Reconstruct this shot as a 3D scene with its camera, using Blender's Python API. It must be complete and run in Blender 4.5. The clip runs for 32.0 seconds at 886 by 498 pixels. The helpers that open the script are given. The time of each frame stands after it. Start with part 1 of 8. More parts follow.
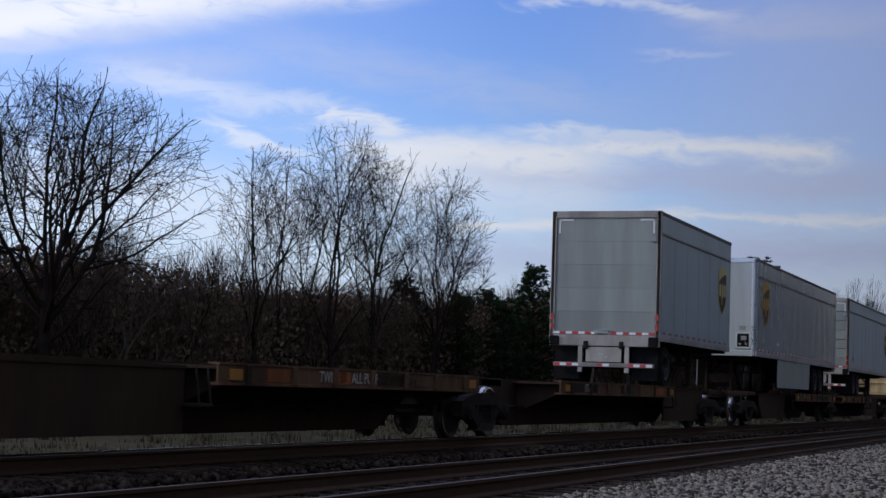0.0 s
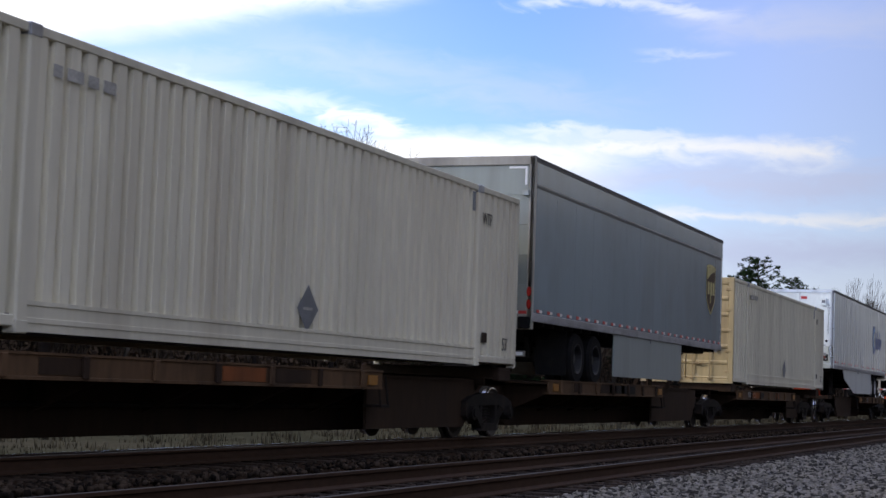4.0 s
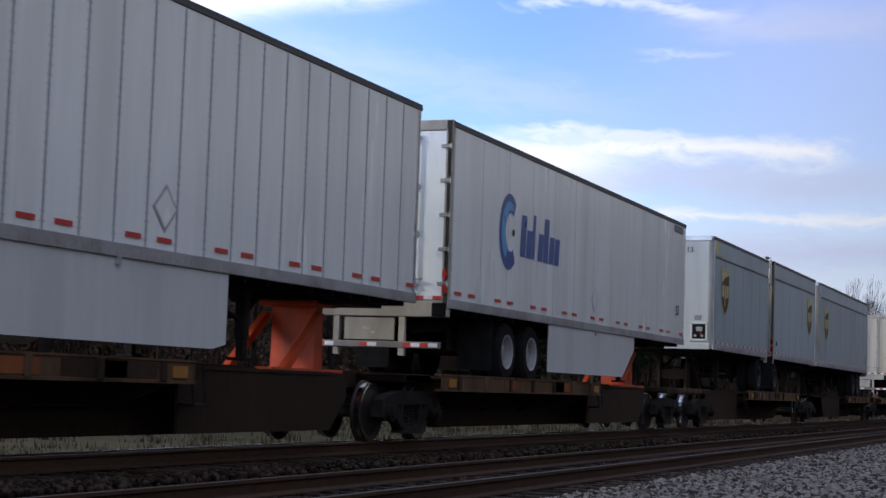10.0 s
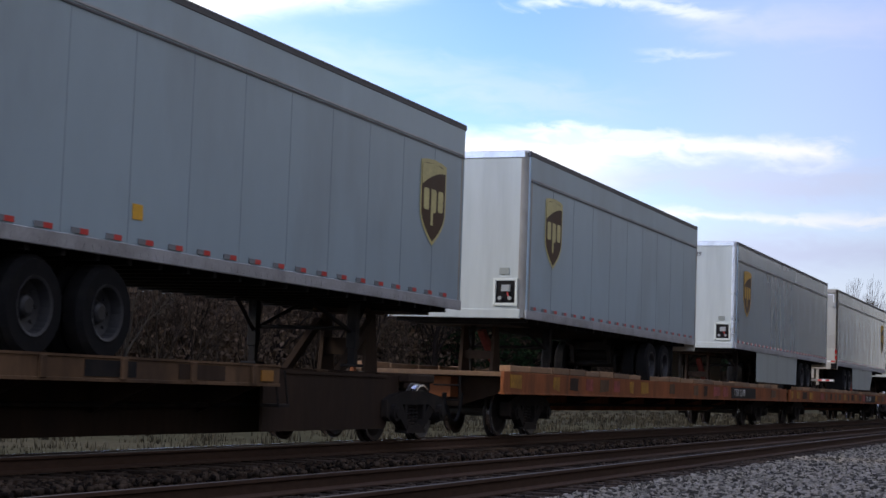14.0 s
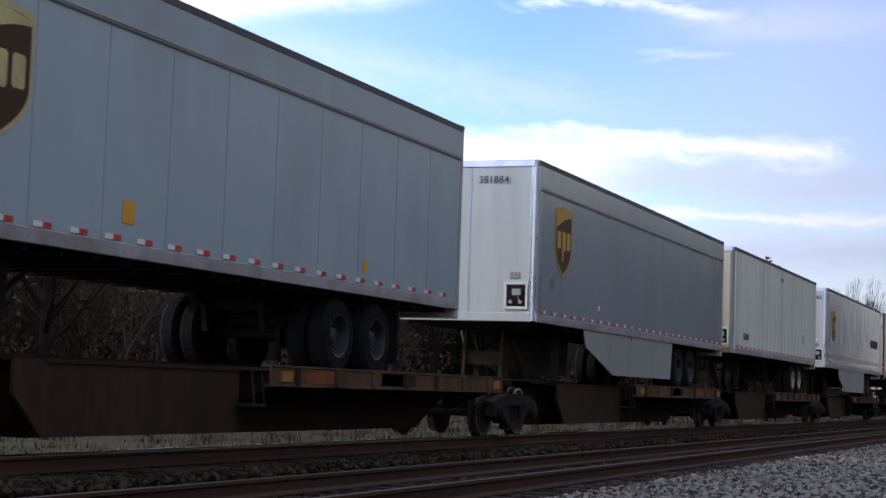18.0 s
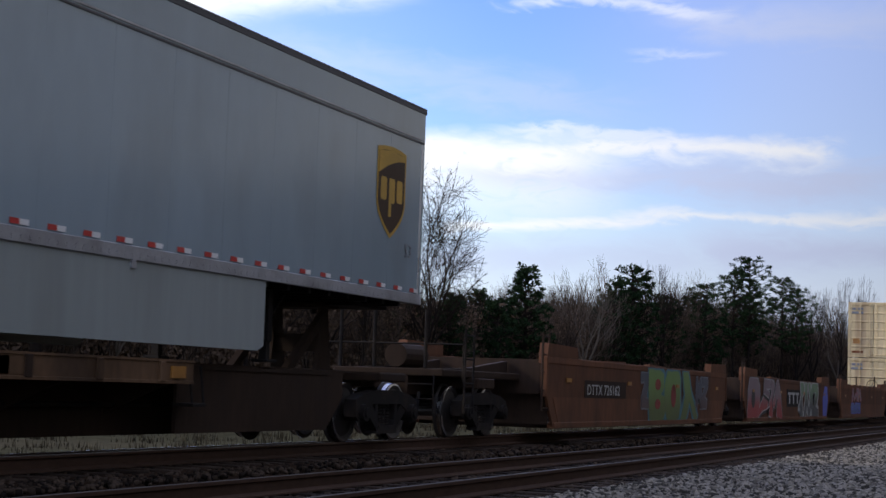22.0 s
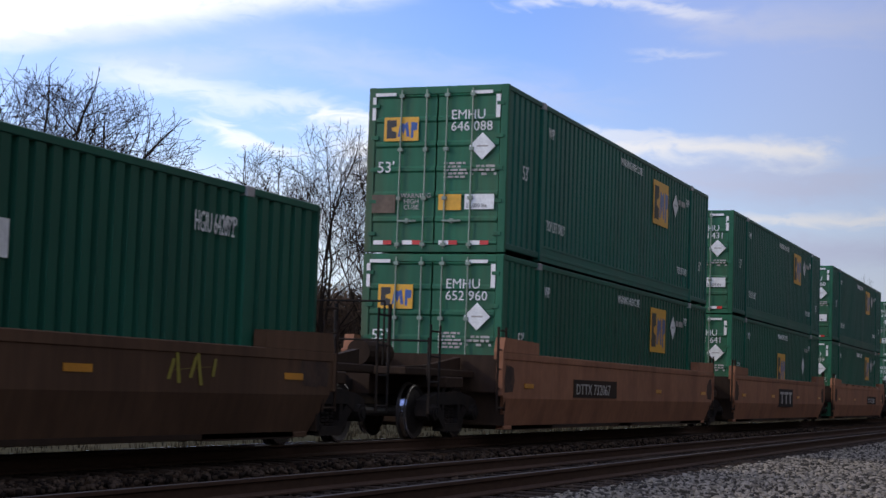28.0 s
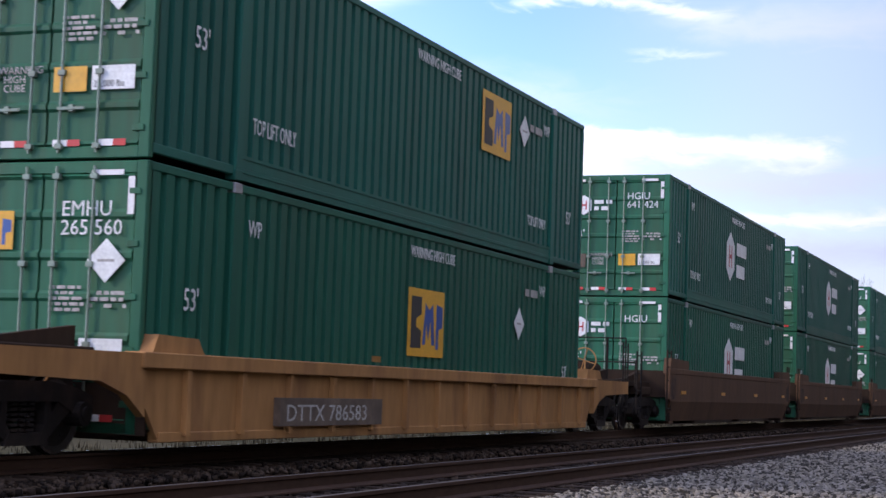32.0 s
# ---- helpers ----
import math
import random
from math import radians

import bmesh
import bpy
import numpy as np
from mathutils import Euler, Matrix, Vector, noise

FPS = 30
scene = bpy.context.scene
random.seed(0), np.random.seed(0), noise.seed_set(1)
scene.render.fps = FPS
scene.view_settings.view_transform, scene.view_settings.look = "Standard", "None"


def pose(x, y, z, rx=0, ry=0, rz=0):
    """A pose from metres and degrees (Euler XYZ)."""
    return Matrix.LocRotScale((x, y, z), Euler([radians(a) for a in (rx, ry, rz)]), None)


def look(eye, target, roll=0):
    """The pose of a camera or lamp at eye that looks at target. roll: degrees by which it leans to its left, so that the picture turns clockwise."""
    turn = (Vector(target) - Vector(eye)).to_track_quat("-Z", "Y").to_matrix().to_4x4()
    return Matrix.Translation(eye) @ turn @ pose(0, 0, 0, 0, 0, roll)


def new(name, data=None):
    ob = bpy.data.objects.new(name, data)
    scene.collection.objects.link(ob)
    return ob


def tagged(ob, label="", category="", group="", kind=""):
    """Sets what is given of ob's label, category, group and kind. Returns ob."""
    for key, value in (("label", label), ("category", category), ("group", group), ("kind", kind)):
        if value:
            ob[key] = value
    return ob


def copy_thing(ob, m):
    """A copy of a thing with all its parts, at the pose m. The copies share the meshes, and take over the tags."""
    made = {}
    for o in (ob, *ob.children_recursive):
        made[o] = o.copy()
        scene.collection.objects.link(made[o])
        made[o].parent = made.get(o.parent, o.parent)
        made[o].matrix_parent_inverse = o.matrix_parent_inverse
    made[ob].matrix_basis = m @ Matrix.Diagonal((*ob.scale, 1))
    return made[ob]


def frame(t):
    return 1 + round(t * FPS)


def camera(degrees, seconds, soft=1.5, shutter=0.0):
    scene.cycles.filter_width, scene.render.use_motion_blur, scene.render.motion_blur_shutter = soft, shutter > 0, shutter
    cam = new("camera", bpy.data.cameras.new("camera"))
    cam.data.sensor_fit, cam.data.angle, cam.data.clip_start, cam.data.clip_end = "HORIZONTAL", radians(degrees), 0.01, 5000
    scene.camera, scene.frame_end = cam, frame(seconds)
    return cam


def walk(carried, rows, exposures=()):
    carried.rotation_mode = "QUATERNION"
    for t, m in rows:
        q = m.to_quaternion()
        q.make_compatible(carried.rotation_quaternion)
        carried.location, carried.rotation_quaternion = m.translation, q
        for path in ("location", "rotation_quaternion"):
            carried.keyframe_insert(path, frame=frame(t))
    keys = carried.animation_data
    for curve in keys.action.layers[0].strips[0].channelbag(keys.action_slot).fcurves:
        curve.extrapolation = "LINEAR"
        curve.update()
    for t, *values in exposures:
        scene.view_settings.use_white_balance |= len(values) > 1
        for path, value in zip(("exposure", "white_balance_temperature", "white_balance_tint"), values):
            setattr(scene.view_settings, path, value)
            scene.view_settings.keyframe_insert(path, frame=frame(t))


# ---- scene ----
# ---- camera: on a tripod beside the line, panned a quarter of a degree once ----
cam = camera(29.48, 32.0, soft=1.5, shutter=0.06)
EYE = (0.0, -10.524, 0.809)
VIEW_A = pose(*EYE, 94.696, -1.949, -68.815)
VIEW_B = pose(*EYE, 94.696, -1.949, -69.090)
walk(cam, [(0.0, VIEW_A), (20.0, VIEW_A), (20.6, VIEW_A), (21.1, VIEW_B), (21.7, VIEW_B), (32.0, VIEW_B)],
     exposures=[(0.0, -0.05, 6910, 11), (0.6, 0.05, 6910, 11), (1.3, 0.5, 7190, 11), (2.0, 0.75, 7390, 11), (3.0, 0.72, 7440, 11), (6.0, 0.5, 7190, 11), (8.0, 0.75, 7440, 11), (9.0, 0.8, 7440, 11), (10.0, 0.65, 7290, 11), (12.0, 0.85, 7490, 11), (16.0, 0.9, 7490, 11), (20.0, 0.9, 7490, 11),
                (21.5, 0.75, 7390, 11), (22.1, 0.48, 7290, 11), (22.7, 0.0, 6910, 11), (23.5, -0.1, 6910, 11), (25.0, 0.0, 6910, 11), (26.5, 0.5, 7310, 11), (27.2, 0.15, 7550, 11), (28.0, 0.42, 7550, 12), (29.0, 1.5, 7600, 13), (30.0, 1.5, 7500, 15), (31.0, 1.4, 7400, 16), (32.0, 1.15, 7250, 17)])

# ---- the train's run: speed in m/s at every fourth second ----
SPEEDS = (18.046, 18.219, 18.498, 17.617, 18.104, 18.309, 18.303, 18.464, 18.542)


def travelled(t):
    """Metres that the train has gone by t seconds."""
    s, k = 0.0, min(int(t // 4), 7)
    for i in range(k):
        s += 2 * (SPEEDS[i] + SPEEDS[i + 1])
    d = t - 4 * k
    return s + SPEEDS[k] * d + (SPEEDS[k + 1] - SPEEDS[k]) * d * d / 8


# ---- daylight: thin winter cloud, the sun low behind the train ----
SUN_ELEVATION, SUN_AZIMUTH = 27.0, 118.0   # azimuth from +x towards +y
world = bpy.data.worlds.new("sky")
scene.world = world
world.use_nodes = True
def sky_nodes():
    nt = world.node_tree
    n, link = nt.nodes, nt.links
    bg = n["Background"]

    def val(op, a, b=None, c=None, clamp=False):
        m = n.new("ShaderNodeMath")
        m.operation, m.use_clamp = op, clamp
        for k, x in enumerate((a, b, c)):
            if x is None:
                continue
            if isinstance(x, (int, float)):
                m.inputs[k].default_value = x
            else:
                link.new(x, m.inputs[k])
        return m.outputs[0]

    def ramp(x, lo, hi, a=0.0, b=1.0):
        r = n.new("ShaderNodeMapRange")
        r.interpolation_type = "SMOOTHSTEP"
        link.new(x, r.inputs[0])
        r.inputs[1].default_value, r.inputs[2].default_value = lo, hi
        r.inputs[3].default_value, r.inputs[4].default_value = a, b
        return r.outputs[0]

    def mixed(f, a, b):
        m = n.new("ShaderNodeMix")
        m.data_type = "RGBA"
        link.new(f, m.inputs[0])
        for k, x in ((6, a), (7, b)):
            if isinstance(x, tuple):
                m.inputs[k].default_value = (*x, 1)
            else:
                link.new(x, m.inputs[k])
        return m.outputs[2]

    co = n.new("ShaderNodeTexCoord").outputs["Generated"]
    sep = n.new("ShaderNodeSeparateXYZ")
    link.new(co, sep.inputs[0])
    x, y, z = sep.outputs
    # compass bearing east of the line of sight (degrees) and height above the horizon (degrees)
    az = val("SUBTRACT", 21.1, val("MULTIPLY", val("ARCTAN2", y, x), 57.296))
    el = val("MULTIPLY", val("ARCSINE", z), 57.296)
    comb = n.new("ShaderNodeCombineXYZ")
    link.new(az, comb.inputs[0]), link.new(val("MULTIPLY", el, 2.8), comb.inputs[1])

    def fbm(scale, detail, dist=0.0, shift=0.0, rough=0.55):
        t = n.new("ShaderNodeTexNoise")
        t.inputs["Scale"].default_value, t.inputs["Detail"].default_value = scale, detail
        t.inputs["Roughness"].default_value, t.inputs["Distortion"].default_value = rough, dist
        mp = n.new("ShaderNodeMapping")
        mp.inputs["Location"].default_value = (shift, shift * 0.7, shift * 0.3)
        mp.inputs["Rotation"].default_value = (0, 0, radians(9))
        link.new(comb.outputs[0], mp.inputs[0])
        link.new(mp.outputs[0], t.inputs[0])
        return t.outputs[0]

    wisp = fbm(0.16, 7, 0.6)
    fine = fbm(0.6, 6, 1.2, 7.0)
    warp = val("MULTIPLY", val("SUBTRACT", wisp, 0.5), 5.0)
    warp2 = val("MULTIPLY", val("SUBTRACT", fine, 0.5), 2.2)
    ew = val("ADD", el, val("ADD", val("MULTIPLY", warp, 0.30), val("MULTIPLY", warp2, 0.36)))
    aw = val("ADD", az, val("MULTIPLY", warp2, 1.2))

    def streak(a0, a1, e0, e1, up, down, soft=2.0):
        """A drawn-out cloud from bearing a0 to a1, from height e0 to e1, with its soft upper and lower reach."""
        line = val("ADD", val("MULTIPLY", val("SUBTRACT", aw, a0), (e1 - e0) / (a1 - a0)), e0)
        d = val("SUBTRACT", ew, line)
        body = val("MULTIPLY", ramp(d, up * 1.1, -up * 0.15), ramp(d, -down * 1.1, down * 0.1))
        ends = val("MULTIPLY", ramp(aw, a0 - soft, a0 + soft), ramp(aw, a1 + soft, a1 - soft))
        return val("MULTIPLY", body, ends)

    whites = [
        (streak(-40, -1.0, 6.6, 14.4, 3.6, 1.45, 1.5), 1.0),
        (streak(-11.5, -3.2, 10.2, 9.1, 0.5, 0.7, 2.0), 0.46),
        (streak(-8.2, -5.0, 8.85, 7.8, 0.4, 0.55, 1.0), 0.66),
        (streak(-4.6, -1.2, 9.15, 8.8, 0.32, 0.8, 0.8), 0.8),
        (streak(-3.6, 5.5, 8.05, 8.1, 1.05, 3.2, 1.8), 0.95),
        (streak(2.0, 8.5, 8.95, 8.45, 0.32, 0.6, 1.2), 0.6),
        (streak(4.0, 12.9, 8.35, 8.25, 0.55, 0.75, 0.8), 0.9),
        (streak(0.2, 6.8, 5.45, 5.95, 0.38, 0.42, 0.8), 0.85),
        (streak(6.0, 30.0, 5.95, 6.6, 0.32, 0.30, 0.8), 0.7),
        (streak(-17, -3, 6.6, 5.6, 2.0, 2.6, 3.0), 0.5),
        (streak(2.4, 9.0, 13.15, 12.85, 0.34, 0.34, 1.0), 0.5),
        (streak(6.3, 9.0, 11.35, 11.5, 0.2, 0.22, 0.8), 0.26),
    ]
    greys = [
        (streak(-7.0, 5.5, 11.3, 9.6, 1.2, 1.0, 2.5), 0.42),
        (streak(-12, -7, 10.4, 10.7, 0.8, 0.9, 2.0), 0.5),
        (streak(7.5, 30.0, 12.6, 11.6, 0.9, 0.8, 2.0), 0.6),
        (streak(5.5, 40.0, 7.3, 7.2, 0.95, 0.85, 1.8), 0.9),
        (streak(8.5, 40.0, 5.0, 5.0, 0.8, 1.2, 1.5), 0.9),
        (streak(-1.0, 9.0, 4.5, 4.6, 1.0, 1.5, 2.5), 0.7),
    ]
    # duller undersides of the bright clouds
    veils = [
        (streak(-20, -9.5, 10.2, 11.6, 0.4, 0.45, 1.5), 0.45),
        (streak(0.5, 7.0, 7.35, 7.15, 0.45, 0.7, 1.5), 0.5),
    ]
    w = g = None
    for layer, k in whites:
        layer = val("MULTIPLY", layer, k)
        w = layer if w is None else val("MAXIMUM", w, layer)
    for layer, k in greys:
        layer = val("MULTIPLY", layer, k)
        g = layer if g is None else val("MAXIMUM", g, layer)
    veil = None
    for layer, k in veils:
        layer = val("MULTIPLY", layer, k)
        veil = layer if veil is None else val("MAXIMUM", veil, layer)
    # the rest of the sky carries the same thin cloud
    away = ramp(val("ABSOLUTE", az), 17.0, 30.0)
    high = ramp(el, 15.0, 20.0)
    out = val("MAXIMUM", away, high)
    w = val("MAXIMUM", w, val("MULTIPLY", out, ramp(fbm(0.05, 6, 0.5, 3.0), 0.44, 0.66)))
    w = val("MULTIPLY", w, ramp(fine, 0.22, 0.5, 0.55, 1.0))
    g = val("MULTIPLY", g, ramp(wisp, 0.25, 0.55, 0.6, 1.0))

    sky = n.new("ShaderNodeTexSky")
    sky.sky_type, sky.sun_disc = "NISHITA", False
    sky.sun_elevation, sky.sun_rotation = radians(SUN_ELEVATION), radians(90 - SUN_AZIMUTH)
    sky.air_density, sky.dust_density, sky.ozone_density = 1.0, 0.2, 4.0
    hue = n.new("ShaderNodeHueSaturation")
    hue.inputs["Saturation"].default_value = 1.24
    hue.inputs["Hue"].default_value = 0.525
    hue.inputs["Value"].default_value = SKY_STRENGTH
    link.new(sky.outputs[0], hue.inputs["Color"])
    base = mixed(ramp(el, 0.0, 9.0, 0.85, 0.0), hue.outputs[0], SKY_HAZE)
    base = mixed(ramp(az, 5.0, -14.0, 0.0, 0.22), base, SKY_HAZE)
    base = mixed(ramp(az, 1.0, 14.0, 0.0, 0.46), base, SKY_HAZE)
    base = mixed(g, base, SKY_GREY)
    base = mixed(w, base, SKY_WHITE)
    base = mixed(veil, base, SKY_GREY)
    # thin cloud glows towards the sun and is dull on the other side of the sky
    s = Vector((math.cos(radians(SUN_AZIMUTH)), math.sin(radians(SUN_AZIMUTH)), math.tan(radians(SUN_ELEVATION)))).normalized()
    dot = n.new("ShaderNodeVectorMath")
    dot.operation = "DOT_PRODUCT"
    link.new(co, dot.inputs[0])
    dot.inputs[1].default_value = s
    bw = n.new("ShaderNodeRGBToBW")
    link.new(base, bw.inputs[0])
    warm = n.new("ShaderNodeVectorMath")
    warm.operation = "MULTIPLY"
    link.new(bw.outputs[0], warm.inputs[0])
    warm.inputs[1].default_value = (0.99, 1.0, 1.0)
    base = mixed(ramp(dot.outputs["Value"], -0.60, -0.31, 0.85, 0.0), base, warm.outputs[0])
    glow = n.new("ShaderNodeVectorMath")
    glow.operation = "SCALE"
    link.new(base, glow.inputs[0])
    link.new(ramp(dot.outputs["Value"], -0.6, 0.25, SKY_FAR_SIDE, 1.0), glow.inputs["Scale"])
    link.new(glow.outputs[0], bg.inputs[0])
    bg.inputs[1].default_value = 1.0


SKY_FAR_SIDE = 0.275
SKY_STRENGTH = 0.235
SKY_HAZE = (0.62, 0.72, 1.06)
SKY_GREY = (0.55, 0.66, 1.00)
SKY_WHITE = (0.92, 0.99, 1.13)
sky_nodes()

sun = new("sun", bpy.data.lights.new("sun", "SUN"))
sun.data.energy, sun.data.angle, sun.data.color = 1.0, radians(8.0), (1.0, 0.93, 0.82)
sun.matrix_world = look((0, 0, 60), (-math.cos(radians(SUN_AZIMUTH)), -math.sin(radians(SUN_AZIMUTH)),
                                     60 - math.tan(radians(SUN_ELEVATION))))
# ---- materials ----
def surface(name, color, rough=0.5, metal=0.0, coarse=(0.8, 0.15), grain=(25.0, 0.08), bump=0.05, stretch=(1, 1, 1),
            dirt=None, spec=0.5, vary=0.0, coat=0.0, island=0.0, wave=0.0):
    """A worn surface: colour varied at two scales, optional stains (colour, amount, size), fine relief, and a shift
    from object to object."""
    m = bpy.data.materials.new(name)
    m.use_nodes = True
    nt = m.node_tree
    n, link = nt.nodes, nt.links
    b = n["Principled BSDF"]
    b.inputs["Roughness"].default_value, b.inputs["Metallic"].default_value = rough, metal
    b.inputs["Specular IOR Level"].default_value = spec if spec > 0.06 else 0.0   # earth, bark and leaves have no sheen
    b.inputs["Coat Weight"].default_value = coat
    b.inputs["Coat Roughness"].default_value = 0.08
    tc = n.new("ShaderNodeTexCoord")
    mp = n.new("ShaderNodeMapping")
    mp.inputs["Scale"].default_value = stretch
    link.new(tc.outputs["Object"], mp.inputs[0])

    def noise_at(scale, detail=4, shift=0.0):
        t = n.new("ShaderNodeTexNoise")
        t.inputs["Scale"].default_value, t.inputs["Detail"].default_value = scale, detail
        m2 = n.new("ShaderNodeMapping")
        m2.inputs["Location"].default_value = (shift, shift, shift)
        link.new(mp.outputs[0], m2.inputs[0])
        link.new(m2.outputs[0], t.inputs[0])
        return t.outputs[0]

    def gain(f, amount, col):
        r = n.new("ShaderNodeMapRange")
        link.new(f, r.inputs[0])
        r.inputs[1].default_value, r.inputs[2].default_value = 0.25, 0.75
        r.inputs[3].default_value, r.inputs[4].default_value = 1 - amount, 1 + amount
        v = n.new("ShaderNodeVectorMath")
        v.operation = "SCALE"
        link.new(col, v.inputs[0])
        link.new(r.outputs[0], v.inputs["Scale"])
        return v.outputs[0]

    rgb = n.new("ShaderNodeRGB")
    rgb.outputs[0].default_value = (*color, 1)
    col = rgb.outputs[0]
    big = noise_at(coarse[0])
    small = noise_at(grain[0], 3, 5.0)
    col = gain(big, coarse[1], col)
    col = gain(small, grain[1], col)
    if dirt:
        dcol, amount, size = dirt
        f = n.new("ShaderNodeMapRange")
        link.new(noise_at(size, 6, 11.0), f.inputs[0])
        f.inputs[1].default_value, f.inputs[2].default_value = 0.48, 0.72
        f.inputs[3].default_value, f.inputs[4].default_value = 0.0, amount
        mx = n.new("ShaderNodeMix")
        mx.data_type = "RGBA"
        link.new(f.outputs[0], mx.inputs[0]), link.new(col, mx.inputs[6])
        mx.inputs[7].default_value = (*dcol, 1)
        col = mx.outputs[2]
    if vary:
        col = gain(n.new("ShaderNodeObjectInfo").outputs["Random"], vary, col)
    if island:
        col = gain(n.new("ShaderNodeNewGeometry").outputs["Random Per Island"], island, col)
    link.new(col, b.inputs["Base Color"])
    if bump:
        bp = n.new("ShaderNodeBump")
        bp.inputs["Strength"].default_value, bp.inputs["Distance"].default_value = bump, 0.02
        link.new(small, bp.inputs["Height"])
        if wave:
            wb = n.new("ShaderNodeBump")
            wb.inputs["Strength"].default_value, wb.inputs["Distance"].default_value = 1.0, wave
            link.new(noise_at(1.9, 0, 3.0), wb.inputs["Height"])
            link.new(wb.outputs[0], bp.inputs["Normal"])
        link.new(bp.outputs[0], b.inputs["Normal"])
        link.new(bp.outputs[0], b.inputs["Coat Normal"])
    r2 = n.new("ShaderNodeMapRange")
    link.new(big, r2.inputs[0])
    r2.inputs[3].default_value, r2.inputs[4].default_value = max(rough - 0.08, 0.02), min(rough + 0.1, 1)
    link.new(r2.outputs[0], b.inputs["Roughness"])
    return m


SMUTS = (0.10, 0.085, 0.07)
RUST = (0.16, 0.065, 0.03)
STREAKS = (1.0, 1.0, 0.12)
silver_paint = surface("silver_paint", (0.255, 0.33, 0.365), 0.22, 0.0, (0.35, 0.06), (5, 0.025), 0.010, (1.0, 1.0, 0.45), (SMUTS, 0.18, 0.9), coat=0.6, vary=0.06, wave=0.005)
dull_silver = surface("dull_silver", (0.285, 0.372, 0.408), 0.32, 0.0, (0.35, 0.06), (5, 0.025), 0.012, (1.0, 1.0, 0.45), (SMUTS, 0.22, 0.9), vary=0.06, wave=0.005)
white_paint = surface("white_paint", (0.77, 0.82, 0.79), 0.25, 0.0, (0.5, 0.05), (6, 0.04), 0.015, STREAKS, (SMUTS, 0.16, 1.2), coat=0.3, wave=0.004)
ivory_paint = surface("ivory_paint", (0.63, 0.67, 0.60), 0.4, 0.0, (0.5, 0.07), (6, 0.05), 0.02, STREAKS, (SMUTS, 0.25, 1.3))
door_paint = surface("door_paint", (0.250, 0.275, 0.240), 0.42, 0.0, (0.8, 0.08), (8, 0.06), 0.02, STREAKS, (SMUTS, 0.35, 1.3), vary=0.1)
cream_door = surface("cream_door", (0.47, 0.44, 0.34), 0.5, 0.0, (0.8, 0.12), (8, 0.08), 0.03, STREAKS, ((0.25, 0.17, 0.09), 0.55, 1.6))
nose_paint = surface("nose_paint", (0.42, 0.455, 0.42), 0.38, 0.0, (0.8, 0.08), (8, 0.05), 0.02, STREAKS, (SMUTS, 0.3, 1.5))
bright_metal = surface("bright_metal", (0.62, 0.63, 0.64), 0.28, 0.85, (1.5, 0.08), (20, 0.06), 0.02, (1, 1, 1), (SMUTS, 0.3, 2.0))
alu_rail = surface("alu_rail", (0.40, 0.41, 0.43), 0.4, 0.5, (1.5, 0.1), (20, 0.1), 0.03, (1, 1, 1), (SMUTS, 0.45, 2.0))
dark_rail = surface("dark_rail", (0.07, 0.07, 0.075), 0.5, 0.1, (1.5, 0.2), (20, 0.1), 0.03)
skirt_paint = surface("skirt_paint", (0.27, 0.305, 0.29), 0.4, 0.0, (0.7, 0.08), (6, 0.06), 0.02, STREAKS, (SMUTS, 0.35, 1.1))
white_skirt = surface("white_skirt", (0.54, 0.57, 0.56), 0.35, 0.0, (0.7, 0.05), (6, 0.05), 0.02, STREAKS, (SMUTS, 0.25, 1.1))
chassis_black = surface("chassis_black", (0.012, 0.011, 0.011), 0.7, 0.0, (2, 0.3), (30, 0.2), 0.05, (1, 1, 1), ((0.035, 0.028, 0.022), 0.5, 3.0), spec=0.12)
tyre_rubber = surface("tyre_rubber", (0.009, 0.009, 0.0095), 0.85, 0.0, (3, 0.25), (40, 0.15), 0.08, (1, 1, 1), ((0.024, 0.021, 0.018), 0.4, 4.0), spec=0.08)
rim_steel = surface("rim_steel", (0.030, 0.030, 0.032), 0.5, 0.3, (3, 0.2), (30, 0.1), 0.03)
rim_white = surface("rim_white", (0.36, 0.36, 0.36), 0.35, 0.3, (3, 0.1), (30, 0.08), 0.03, (1, 1, 1), (SMUTS, 0.3, 4.0))
rim_cream = surface("rim_cream", (0.33, 0.28, 0.18), 0.5, 0.0, (3, 0.15), (30, 0.1), 0.03, (1, 1, 1), (SMUTS, 0.4, 4.0))
tape_red = surface("tape_red", (0.50, 0.035, 0.03), 0.4, 0.0, (3, 0.1), (30, 0.1), 0.0)
tape_white = surface("tape_white", (0.72, 0.72, 0.70), 0.4, 0.0, (3, 0.08), (30, 0.08), 0.0)
tape_orange = surface("tape_orange", (0.28, 0.12, 0.018), 0.45, 0.0, (3, 0.15), (30, 0.1), 0.0)
bumper_steel = surface("bumper_steel", (0.21, 0.20, 0.18), 0.55, 0.1, (1.5, 0.2), (16, 0.15), 0.03, (1, 1, 1), (SMUTS, 0.5, 2.0), spec=0.3)
# grey that paints the shadow lines along the white trailers' ribs
seam_shadow = surface("seam_shadow", (0.30, 0.32, 0.34), 0.5, 0.0, (1.5, 0.15), (16, 0.1), 0.0)
seam_dark = surface("seam_dark", (0.20, 0.255, 0.28), 0.5, 0.0, (1.5, 0.15), (16, 0.1), 0.0)
pale_door = surface("pale_door", (0.37, 0.365, 0.32), 0.42, 0.0, (0.7, 0.10), (7, 0.07), 0.02, STREAKS, (SMUTS, 0.4, 1.4), vary=0.08)
